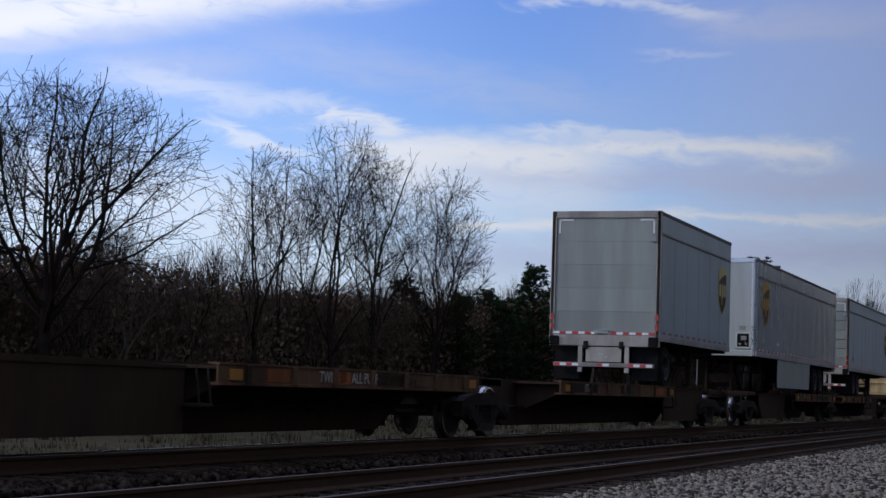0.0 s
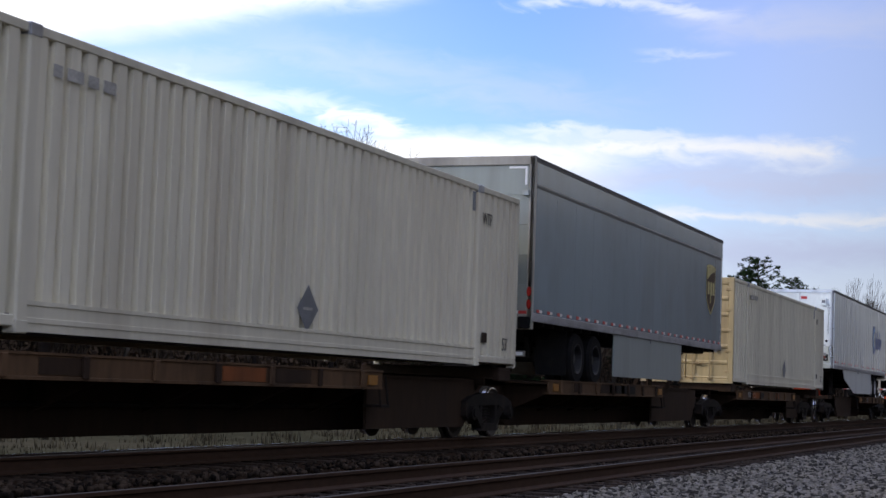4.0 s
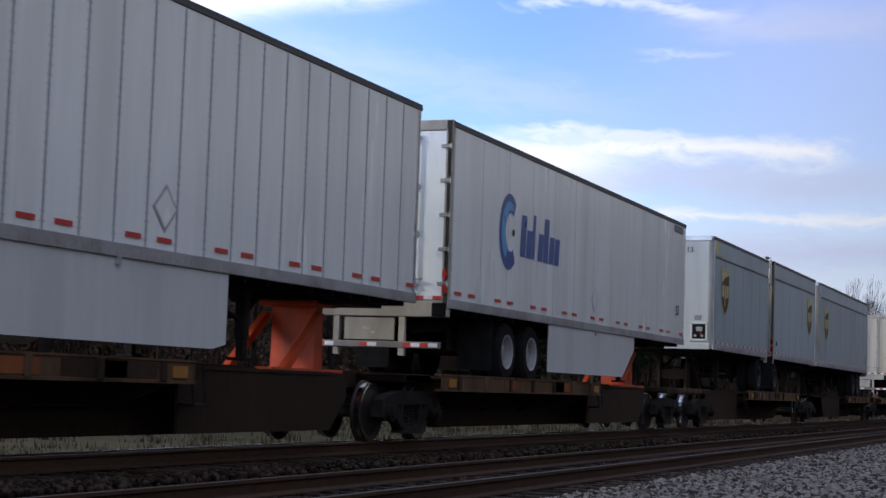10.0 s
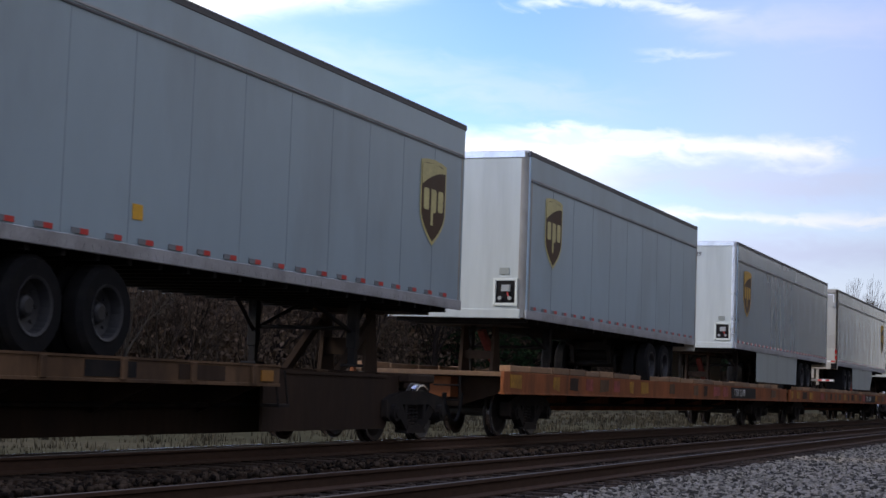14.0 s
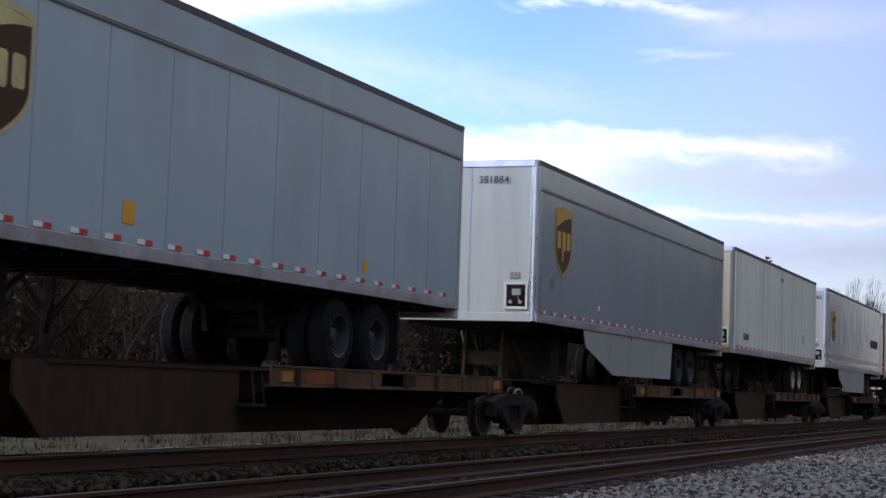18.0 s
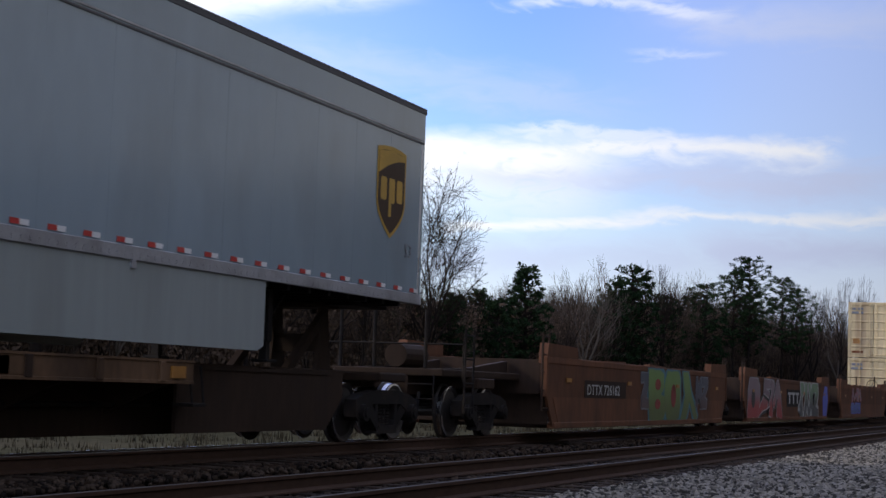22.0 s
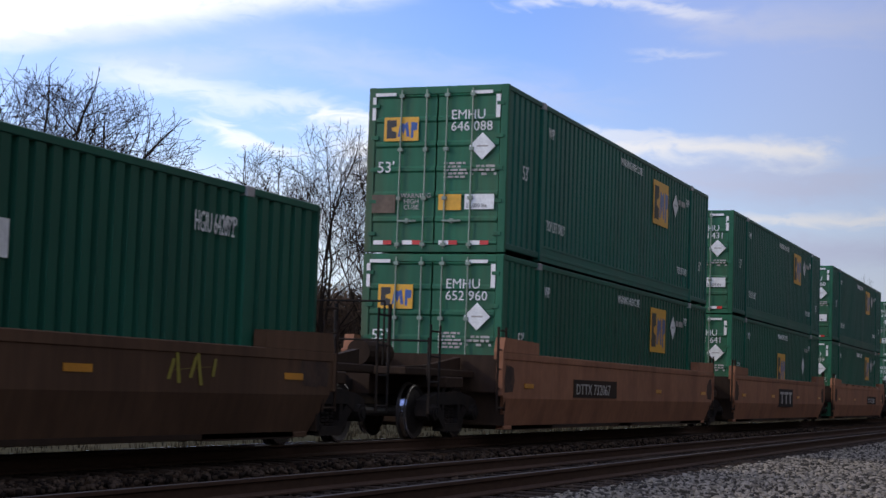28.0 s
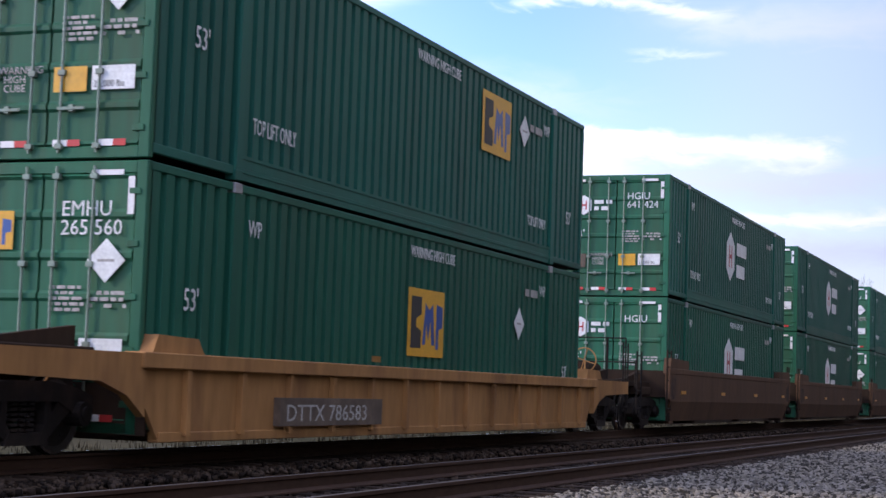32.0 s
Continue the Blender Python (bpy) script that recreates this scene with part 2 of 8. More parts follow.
lamp_red = surface("lamp_red", (0.35, 0.02, 0.015), 0.2, 0.0, (3, 0.1), (30, 0.05), 0.0)
shield_brown = surface("shield_brown", (0.050, 0.024, 0.012), 0.45, 0.0, (2, 0.15), (20, 0.1), 0.0, spec=0.2)
shield_gold = surface("shield_gold", (0.50, 0.30, 0.06), 0.45, 0.0, (2, 0.12), (20, 0.1), 0.0, spec=0.2)
shield_faded = surface("shield_faded", (0.48, 0.42, 0.18), 0.4, 0.0, (2, 0.2), (20, 0.15), 0.0)
logo_blue = surface("logo_blue", (0.02, 0.075, 0.27), 0.3, 0.0, (2, 0.1), (20, 0.06), 0.0)
logo_sky = surface("logo_sky", (0.06, 0.33, 0.62), 0.3, 0.0, (2, 0.1), (20, 0.06), 0.0)
ink = surface("ink", (0.02, 0.02, 0.022), 0.5, 0.0, (4, 0.2), (30, 0.1), 0.0)
grey_ink = surface("grey_ink", (0.16, 0.17, 0.18), 0.5, 0.0, (4, 0.2), (30, 0.1), 0.0)
white_ink = surface("white_ink", (0.68, 0.70, 0.68), 0.5, 0.0, (4, 0.15), (30, 0.15), 0.0)
dim_ink = surface("dim_ink", (0.36, 0.35, 0.32), 0.6, 0.0, (4, 0.3), (30, 0.3), 0.0)
sign_yellow = surface("sign_yellow", (0.66, 0.34, 0.025), 0.4, 0.0, (3, 0.12), (20, 0.08), 0.0)
sign_red = surface("sign_red", (0.45, 0.03, 0.03), 0.4, 0.0, (3, 0.12), (20, 0.08), 0.0)
green_box = surface("green_box", (0.0075, 0.086, 0.054), 0.42, 0.0, (0.5, 0.14), (7, 0.10), 0.02, STREAKS, ((0.02, 0.05, 0.035), 0.35, 1.0), spec=0.14, vary=0.12)
green_door = surface("green_door", (0.014, 0.112, 0.060), 0.5, 0.0, (0.7, 0.14), (9, 0.10), 0.02, STREAKS, ((0.09, 0.045, 0.025), 0.5, 1.4), spec=0.25, vary=0.12)
bone_box = surface("bone_box", (0.66, 0.62, 0.49), 0.6, 0.0, (0.5, 0.08), (7, 0.08), 0.02, STREAKS, ((0.30, 0.24, 0.17), 0.3, 1.2), spec=0.25, vary=0.08)
bone_door = surface("bone_door", (0.56, 0.44, 0.24), 0.5, 0.0, (0.8, 0.12), (9, 0.1), 0.03, STREAKS, (RUST, 0.6, 2.4), vary=0.08)
rod_metal = surface("rod_metal", (0.30, 0.32, 0.30), 0.45, 0.3, (3, 0.1), (30, 0.1), 0.02, (1, 1, 1), (RUST, 0.25, 5.0))
rod_green = surface("rod_green", (0.19, 0.25, 0.20), 0.4, 0.2, (3, 0.2), (30, 0.1), 0.02, (1, 1, 1), (RUST, 0.3, 4.0))
rail_brown = surface("rail_brown", (0.033, 0.020, 0.013), 0.75, 0.0, (0.7, 0.25), (9, 0.2), 0.06, (1, 1, 0.3), ((0.022, 0.015, 0.012), 0.7, 1.5), spec=0.12, vary=0.1)
well_brown = surface("well_brown", (0.25, 0.112, 0.062), 0.65, 0.0, (0.5, 0.18), (7, 0.14), 0.04, (1, 1, 0.6), ((0.13, 0.055, 0.032), 0.6, 1.2), spec=0.15, vary=0.12)
well_dull = surface("well_dull", (0.092, 0.051, 0.030), 0.7, 0.0, (0.5, 0.22), (7, 0.16), 0.04, (1, 1, 0.2), ((0.05, 0.028, 0.018), 0.6, 1.2), spec=0.12, vary=0.12)
well_rust = surface("well_rust", (0.120, 0.052, 0.027), 0.7, 0.0, (0.5, 0.25), (7, 0.16), 0.04, (1, 1, 0.4), ((0.05, 0.026, 0.017), 0.65, 1.2), spec=0.12, vary=0.12)
well_yellow = surface("well_yellow", (0.33, 0.165, 0.06), 0.65, 0.0, (0.6, 0.22), (7, 0.18), 0.04, (1, 1, 0.25), ((0.12, 0.055, 0.03), 0.75, 1.6), spec=0.15)
# rust and wear patches, with the lit look of the platform edge painted in
lit_beam_rust = surface("lit_beam_rust", (0.095, 0.054, 0.029), 0.7, 0.0, (0.9, 0.45), (9, 0.25), 0.06, (1, 1, 0.4), ((0.032, 0.021, 0.015), 0.85, 1.1), spec=0.15, vary=0.15)
patch_brown = surface("patch_brown", (0.105, 0.075, 0.052), 0.7, 0.0, (2.5, 0.4), (14, 0.2), 0.0)
reflector_orange = surface("reflector_orange", (0.50, 0.21, 0.02), 0.4, 0.0, (3, 0.15), (30, 0.1), 0.0)
soot = surface("soot", (0.055, 0.038, 0.030), 0.8, 0.0, (2.5, 0.35), (14, 0.25), 0.0, (1, 1, 1), ((0.10, 0.055, 0.036), 0.7, 3.0), spec=0.1)
# copy of green_box, brighter and bluer: skylight on upper containers put into the colour
skylit_green = surface("skylit_green", (0.009, 0.098, 0.072), 0.42, 0.0, (0.5, 0.12), (7, 0.08), 0.02, STREAKS, ((0.02, 0.05, 0.04), 0.3, 1.0), spec=0.14, vary=0.12)
frame_paint = surface("frame_paint", (0.35, 0.33, 0.275), 0.5, 0.0, (1.2, 0.15), (9, 0.1), 0.02, (1, 1, 0.4), (SMUTS, 0.5, 1.8), vary=0.1)
flat_orange = surface("flat_orange", (0.20, 0.066, 0.025), 0.75, 0.0, (0.6, 0.3), (9, 0.2), 0.06, (1, 1, 0.3), ((0.07, 0.032, 0.018), 0.7, 1.8), spec=0.12)
old_plank = surface("old_plank", (0.19, 0.105, 0.050), 0.8, 0.0, (1.5, 0.25), (14, 0.2), 0.1, (0.3, 1, 1), ((0.08, 0.06, 0.04), 0.5, 2.0), vary=0.3)
truck_iron = surface("truck_iron", (0.011, 0.009, 0.008), 0.75, 0.0, (3, 0.3), (25, 0.2), 0.08, (1, 1, 1), ((0.05, 0.035, 0.025), 0.5, 3.0), spec=0.15)
wheel_steel = surface("wheel_steel", (0.030, 0.026, 0.023), 0.5, 0.4, (3, 0.25), (25, 0.15), 0.05)
tread_steel = surface("tread_steel", (0.62, 0.62, 0.63), 0.18, 1.0, (3, 0.1), (25, 0.05), 0.0)
patch_red = surface("patch_red", (0.24, 0.060, 0.050), 0.7, 0.0, (1.2, 0.3), (12, 0.25), 0.03, (1, 1, 1), ((0.06, 0.03, 0.02), 0.7, 2.0), spec=0.15)
patch_yellow = surface("patch_yellow", (0.30, 0.15, 0.025), 0.7, 0.0, (1.2, 0.3), (12, 0.25), 0.03, (1, 1, 1), ((0.08, 0.04, 0.02), 0.7, 2.0), spec=0.15)
hitch_orange = surface("hitch_orange", (0.60, 0.075, 0.02), 0.5, 0.0, (1.5, 0.15), (15, 0.1), 0.03, (1, 1, 1), ((0.10, 0.04, 0.02), 0.5, 2.5))
rail_side = surface("rail_side", (0.050, 0.028, 0.018), 0.75, 0.0, (0.4, 0.2), (20, 0.2), 0.05, (0.3, 1, 1), spec=0.12)
rail_top = surface("rail_top", (0.55, 0.55, 0.56), 0.12, 1.0, (0.4, 0.1), (12, 0.08), 0.0, (0.2, 1, 1))
rail_worn = surface("rail_worn", (0.050, 0.038, 0.030), 0.8, 0.0, (0.4, 0.2), (12, 0.15), 0.0, (0.2, 1, 1))
tie_wood = surface("tie_wood", (0.026, 0.018, 0.013), 0.9, 0.0, (1.5, 0.3), (16, 0.25), 0.15, (1, 0.2, 1), spec=0.08, vary=0.35)
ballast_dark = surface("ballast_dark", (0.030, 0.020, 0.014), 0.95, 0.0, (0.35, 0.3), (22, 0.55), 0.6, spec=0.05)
ballast_grey = surface("ballast_grey", (0.085, 0.072, 0.058), 0.95, 0.0, (0.4, 0.2), (20, 0.6), 0.8, spec=0.08)
stone_dark = surface("stone_dark", (0.034, 0.024, 0.017), 0.9, 0.0, (0.5, 0.2), (30, 0.15), 0.1, spec=0.1, island=0.7)
stone_grey = surface("stone_grey", (0.150, 0.134, 0.108), 0.9, 0.0, (0.5, 0.15), (30, 0.12), 0.1, spec=0.15, island=0.75)
grass_ground = surface("grass_ground", (0.050, 0.047, 0.029), 0.95, 0.0, (0.05, 0.4), (3, 0.35), 0.4, (1, 1, 1), ((0.085, 0.070, 0.048), 0.8, 0.12), spec=0.05)
bark = surface("bark", (0.020, 0.016, 0.014), 0.9, 0.0, (1.2, 0.25), (20, 0.2), 0.1, spec=0.03)
pale_bark = surface("pale_bark", (0.10, 0.085, 0.07), 0.9, 0.0, (1.2, 0.25), (20, 0.2), 0.1, spec=0.03)
thicket_bark = surface("thicket_bark", (0.060, 0.046, 0.036), 0.9, 0.0, (0.12, 0.35), (10, 0.2), 0.0, island=0.45, spec=0.02)
dead_leaf = surface("dead_leaf", (0.120, 0.085, 0.061), 0.9, 0.0, (0.15, 0.25), (10, 0.15), 0.0, island=0.12, spec=0.02)
pine_needle = surface("pine_needle", (0.016, 0.030, 0.014), 0.8, 0.0, (0.3, 0.3), (10, 0.2), 0.0, island=0.5, spec=0.02)
weed_straw = surface("weed_straw", (0.050, 0.042, 0.027), 0.95, 0.0, (0.3, 0.3), (10, 0.2), 0.0, island=0.5, spec=0.02)
fence_grey = surface("fence_grey", (0.13, 0.125, 0.12), 0.8, 0.0, (2, 0.2), (20, 0.2), 0.1, vary=0.4)
GRAFFITI = {k: surface("paint_" + k, c, 0.5, 0.0, (1.2, 0.15), (14, 0.12), 0.0) for k, c in {
    "lime": (0.14, 0.24, 0.05), "teal": (0.03, 0.13, 0.17), "pink": (0.40, 0.13, 0.15), "red": (0.30, 0.04, 0.035),
    "mauve": (0.19, 0.15, 0.17), "mustard": (0.20, 0.17, 0.02), "mint": (0.15, 0.27, 0.17), "blue": (0.07, 0.10, 0.40), "pale": (0.38, 0.38, 0.36),
    "black": (0.02, 0.02, 0.022), "grey": (0.13, 0.14, 0.15)}.items()}


def spray(name, low, high, z0, z1):
    """Spray paint that fades from one colour to another up the panel."""
    m = surface(name, low, 0.55, 0.0, (1.5, 0.15), (14, 0.12), 0.0)
    nt = m.node_tree
    n, link = nt.nodes, nt.links
    b = n["Principled BSDF"]
    src = b.inputs["Base Color"].links[0].from_socket
    sep = n.new("ShaderNodeSeparateXYZ")
    link.new(n.new("ShaderNodeTexCoord").outputs["Object"], sep.inputs[0])
    r = n.new("ShaderNodeMapRange")
    r.interpolation_type = "SMOOTHSTEP"
    link.new(sep.outputs[2], r.inputs[0])
    r.inputs[1].default_value, r.inputs[2].default_value = z0, z1
    mx = n.new("ShaderNodeMix")
    mx.data_type = "RGBA"
    link.new(r.outputs[0], mx.inputs[0]), link.new(src, mx.inputs[6])
    mx.inputs[7].default_value = (*high, 1)
    link.new(mx.outputs[2], b.inputs["Base Color"])
    return m


SPRAY = {"spray_lime": spray("spray_lime", (0.095, 0.12, 0.035), (0.13, 0.22, 0.06), 0.4, 1.2), "spray_haze": spray("spray_haze", (0.08, 0.045, 0.038), (0.06, 0.068, 0.082), 0.4, 1.1),
         "spray_red": spray("spray_red", (0.30, 0.05, 0.045), (0.19, 0.135, 0.145), 0.5, 1.0), "spray_mint": spray("spray_mint", (0.06, 0.062, 0.058), (0.14, 0.22, 0.12), 0.6, 1.2),
         "spray_blue": spray("spray_blue", (0.05, 0.08, 0.18), (0.09, 0.13, 0.25), 0.3, 0.7)}
# ---- mesh helpers ----
class Geo:
    """Vertices and faces of one mesh, gathered from simple solids."""

    def __init__(self):
        self.v, self.f, self.m = [], [], []

    def add(self, vs, fs, slot=0):
        n = len(self.v)
        self.v += [tuple(p) for p in vs]
        self.f += [tuple(i + n for i in f) for f in fs]
        self.m += [slot] * len(fs)
        return self

    def box(self, x0, x1, y0, y1, z0, z1, c=0.0, slot=0):
        x0, x1 = min(x0, x1), max(x0, x1)
        y0, y1 = min(y0, y1), max(y0, y1)
        z0, z1 = min(z0, z1), max(z0, z1)
        if c <= 0:
            vs = [(x, y, z) for x in (x0, x1) for y in (y0, y1) for z in (z0, z1)]
            return self.add(vs, [(0, 1, 3, 2), (4, 6, 7, 5), (0, 4, 5, 1), (2, 3, 7, 6), (0, 2, 6, 4), (1, 5, 7, 3)], slot)
        c = min(c, (x1 - x0) / 3, (y1 - y0) / 3, (z1 - z0) / 3)
        lo, hi = (x0, y0, z0), (x1, y1, z1)
        vs, key = [], {}
        for corner in range(8):
            s = [(corner >> a) & 1 for a in range(3)]
            for face in range(3):
                key[corner, face] = len(vs)
                vs.append([(hi[a] if s[a] else lo[a]) + (0 if a == face else (-c if s[a] else c)) for a in range(3)])
        fs = []
        for a in range(3):
            b, d = (a + 1) % 3, (a + 2) % 3
            for s in (0, 1):
                base = s << a
                ring = [base, base | 1 << b, base | 1 << b | 1 << d, base | 1 << d]
                fs.append(tuple(key[k, a] for k in ring))
            for sb in (0, 1):
                for sd in (0, 1):
                    k0 = sb << b | sd << d
                    k1 = k0 | 1 << a
                    fs.append((key[k0, b], key[k1, b], key[k1, d], key[k0, d]))
        for k in range(8):
            fs.append((key[k, 0], key[k, 1], key[k, 2]))
        return self.add(vs, fs, slot)

    def extrude(self, poly, axis, a, b, slot=0):
        put = {"x": lambda p, q, h: (h, p, q), "y": lambda p, q, h: (p, h, q), "z": lambda p, q, h: (p, q, h)}[axis]
        n = len(poly)
        vs = [put(p, q, a) for p, q in poly] + [put(p, q, b) for p, q in poly]
        fs = [tuple(range(n)), tuple(range(2 * n - 1, n - 1, -1))]
        fs += [(i, (i + 1) % n, n + (i + 1) % n, n + i) for i in range(n)]
        return self.add(vs, fs, slot)

    def rod(self, p0, p1, r0, r1=None, n=8, slot=0):
        r1 = r0 if r1 is None else r1
        p0, p1 = Vector(p0), Vector(p1)
        d = (p1 - p0).normalized()
        u = d.orthogonal().normalized()
        w = d.cross(u)
        vs = []
        for p, r in ((p0, r0), (p1, r1)):
            vs += [p + (u * math.cos(2 * math.pi * i / n) + w * math.sin(2 * math.pi * i / n)) * r for i in range(n)]
        fs = [tuple(range(n)), tuple(range(2 * n - 1, n - 1, -1))]
        fs += [(i, (i + 1) % n, n + (i + 1) % n, n + i) for i in range(n)]
        return self.add(vs, fs, slot)

    def lathe(self, profile, centre=(0, 0, 0), n=24, slot=0, closed=True):
        """Turns (radius, y) pairs round the y axis through centre."""
        cx, cy, cz = centre
        k = len(profile)
        vs = [(cx + r * math.cos(2 * math.pi * i / n), cy + h, cz + r * math.sin(2 * math.pi * i / n))
              for i in range(n) for r, h in profile]
        fs = []
        for i in range(n):
            j = (i + 1) % n
            for q in range(k if closed else k - 1):
                p = (q + 1) % k
                fs.append((i * k + q, j * k + q, j * k + p, i * k + p))
        return self.add(vs, fs, slot)

    def mesh(self, name, *materials):
        me = bpy.data.meshes.new(name)
        me.from_pydata(self.v, [], self.f)
        for m in materials:
            me.materials.append(m)
        if len(materials) > 1:
            me.polygons.foreach_set("material_index", self.m)
        if len(self.f) < 6000:
            bm = bmesh.new()
            bm.from_mesh(me)
            bmesh.ops.recalc_face_normals(bm, faces=bm.faces)
            bm.to_mesh(me)
            bm.free()
        return me


def part(name, geo, material, parent, label="", at=None):
    """One mesh object under a thing or under a part; geo is a Geo or a mesh that several parts share."""
    mats = material if isinstance(material, tuple) else (material,)
    ob = new(name, geo.mesh(name, *mats) if isinstance(geo, Geo) else geo)
    ob.parent = parent
    if at is not None:
        ob.matrix_basis = at if isinstance(at, Matrix) else Matrix.Translation(at)
    return tagged(ob, label)


def thing(name, label, category, group=""):
    return tagged(new(name), label, category, group)


def structure(name, geo, material, label=""):
    ob = new(name, geo.mesh(name, material) if isinstance(geo, Geo) else geo)
    return tagged(ob, label, kind="structure")


LETTERS = {}


def lettering(text, size, material, parent, origin, facing, name="lettering", label="", bold=0.0, wide=1.0):
    """Raised letters whose lower left corner is origin; facing "end" (towards -x) or "side" (towards -y)."""
    key = (text, size, material.name, bold, wide)
    if key not in LETTERS:
        cu = bpy.data.curves.new("letters", "FONT")
        cu.body, cu.size, cu.extrude, cu.offset, cu.space_line = text, size * 1.38, 0.002, bold, 0.85
        cu.resolution_u = 2
        ob = bpy.data.objects.new("letters", cu)
        me = bpy.data.meshes.new_from_object(ob)
        bpy.data.objects.remove(ob)
        me.materials.clear()
        me.materials.append(material)
        me.transform(Matrix.Diagonal((wide, 1, 1, 1)))
        LETTERS[key] = me
    m = {"end": Matrix(((0, 0, -1, 0), (-1, 0, 0, 0), (0, 1, 0, 0), (0, 0, 0, 1))),
         "side": Matrix(((1, 0, 0, 0), (0, 0, -1, 0), (0, 1, 0, 0), (0, 0, 0, 1)))}[facing]
    return part(name, LETTERS[key], material, parent, label, Matrix.Translation(origin) @ m)


def plate(poly, facing, at, thick=0.004):
    """A thin panel with the outline poly ((across, up) pairs) on an end (x = at) or on a side (y = at)."""
    g = Geo()
    if facing == "end":
        return g.extrude([(-a, b) for a, b in poly], "x", at, at - thick)
    return g.extrude(poly, "y", at, at - thick)


def rect(a0, a1, b0, b1):
    return [(a0, b0), (a1, b0), (a1, b1), (a0, b1)]
RUNNING = []


def ride(thing, u, z=0.0, y=0.0):
    """Put a thing of the train at u metres behind the first frame's zero and note it for the keys."""
    thing.location = (u, y, z)
    RUNNING.append((thing, u, y, z))
    return thing


def motions():
    for thing, u, y, z in RUNNING:
        walk(thing, [(t, pose(u - travelled(t), y, z)) for t in range(0, 33)])
    # the wheels turn while they roll past
    start = {thing.name: u for thing, u, y, z in RUNNING}
    for w, dx in ROLLING:
        truck = w.parent
        u = start[truck.parent.name] + truck.location.x + dx
        times = [k / FPS for k in range(0, 32 * FPS + 1) if 9.0 < u - travelled(k / FPS) < 75.0]
        if len(times) < 3:
            continue
        rows = [(t, pose(dx, 0, 0.42, 0, -math.degrees(travelled(t) / 0.42) % 360, 0)) for t in times]
        if times[0] > 0:
            rows.insert(0, (0.0, rows[0][1]))
        if times[-1] < 32:
            rows.append((32.0, rows[-1][1]))
        walk(w, rows)
# ---- ground and tracks ----
NEAR_Y = -4.05          # middle of the empty track
X0, X1 = -140.0, 900.0


def sheet(profile, x0, x1, step, rough=0.0, seed=1):
    """A strip of ground along the line with the cross-section profile of (y, z) pairs."""
    xs = np.concatenate([np.arange(x0, 0, step * 6), np.arange(0, 70, step), np.arange(70, x1 + 1, step * 8)])
    rnd = np.random.RandomState(seed)
    ny = len(profile)
    v = []
    for x in xs:
        for j, (y, z) in enumerate(profile):
            edge = j in (0, ny - 1)
            v.append((x, y, z + (0 if edge else rough * rnd.uniform(-1, 1))))
    f = [(i * ny + j, (i + 1) * ny + j, (i + 1) * ny + j + 1, i * ny + j + 1) for i in range(len(xs) - 1) for j in range(ny - 1)]
    g = Geo()
    g.v, g.f, g.m = v, f, [0] * len(f)
    return g


def fine(a, b, za, zb, n):
    return [(a + (b - a) * i / n, za + (zb - za) * i / n) for i in range(n + 1)]


# one sheet of ground reaching the horizon, lower than the beds that lie on it
g = Geo()
ys = [-3000, -600, -160, -60, -30, -16, -12, -8, -3, 2, 3.6, 6, 10, 16, 24, 34, 50, 90, 200, 700, 3000]
xs = [-3000, -900, -300, -120, -40, 0, 12, 20, 28, 36, 46, 58, 72, 90, 110, 140, 180, 240, 330, 500, 900, 3500]
rnd = np.random.RandomState(4)
for x in xs:
    for y in ys:
        bump = rnd.uniform(-0.05, 0.05) if abs(y) > 4 else 0.0
        z = -0.62 if y > -10 else -0.50
        g.v.append((x, y, z + bump + (0.12 if 20 < y < 60 else 0.0)))
ny = len(ys)
g.f = [(i * ny + j, (i + 1) * ny + j, (i + 1) * ny + j + 1, i * ny + j + 1) for i in range(len(xs) - 1) for j in range(ny - 1)]
g.m = [0] * len(g.f)
structure("ground", g, grass_ground, "rough winter grass beyond the line")
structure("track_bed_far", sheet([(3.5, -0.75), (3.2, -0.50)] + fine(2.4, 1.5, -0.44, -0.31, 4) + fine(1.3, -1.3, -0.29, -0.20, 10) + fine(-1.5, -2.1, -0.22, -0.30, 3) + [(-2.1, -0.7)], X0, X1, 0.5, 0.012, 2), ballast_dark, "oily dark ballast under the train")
structure("track_bed_middle", sheet([(-2.1, -0.7), (-2.1, -0.30)] + fine(-2.15, -2.75, -0.30, -0.31, 4) + [(-2.75, -0.7)], X0, X1, 0.5, 0.012, 3), ballast_grey, "grey ballast between the tracks")
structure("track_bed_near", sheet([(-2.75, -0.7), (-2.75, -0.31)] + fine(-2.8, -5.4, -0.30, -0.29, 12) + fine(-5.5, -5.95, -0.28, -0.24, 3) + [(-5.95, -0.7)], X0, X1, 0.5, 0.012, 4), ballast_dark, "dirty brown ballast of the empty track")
structure("gravel_shoulder", sheet([(-5.95, -0.7), (-5.95, -0.235)] + fine(-6.0, -10.0, -0.225, -0.25, 14) + [(-14.0, -0.38), (-15.0, -0.6)], X0, X1, 0.5, 0.02, 5), ballast_grey, "clean grey gravel shoulder")


def rail_profile(y, top):
    h = [(-0.036, 0), (0.036, 0), (0.037, -0.03), (0.012, -0.045), (0.010, -0.13), (0.07, -0.155), (0.072, -0.17), (-0.072, -0.17), (-0.07, -0.155), (-0.010, -0.13), (-0.012, -0.045), (-0.037, -0.03)]
    return [(y + a, top + b) for a, b in h]


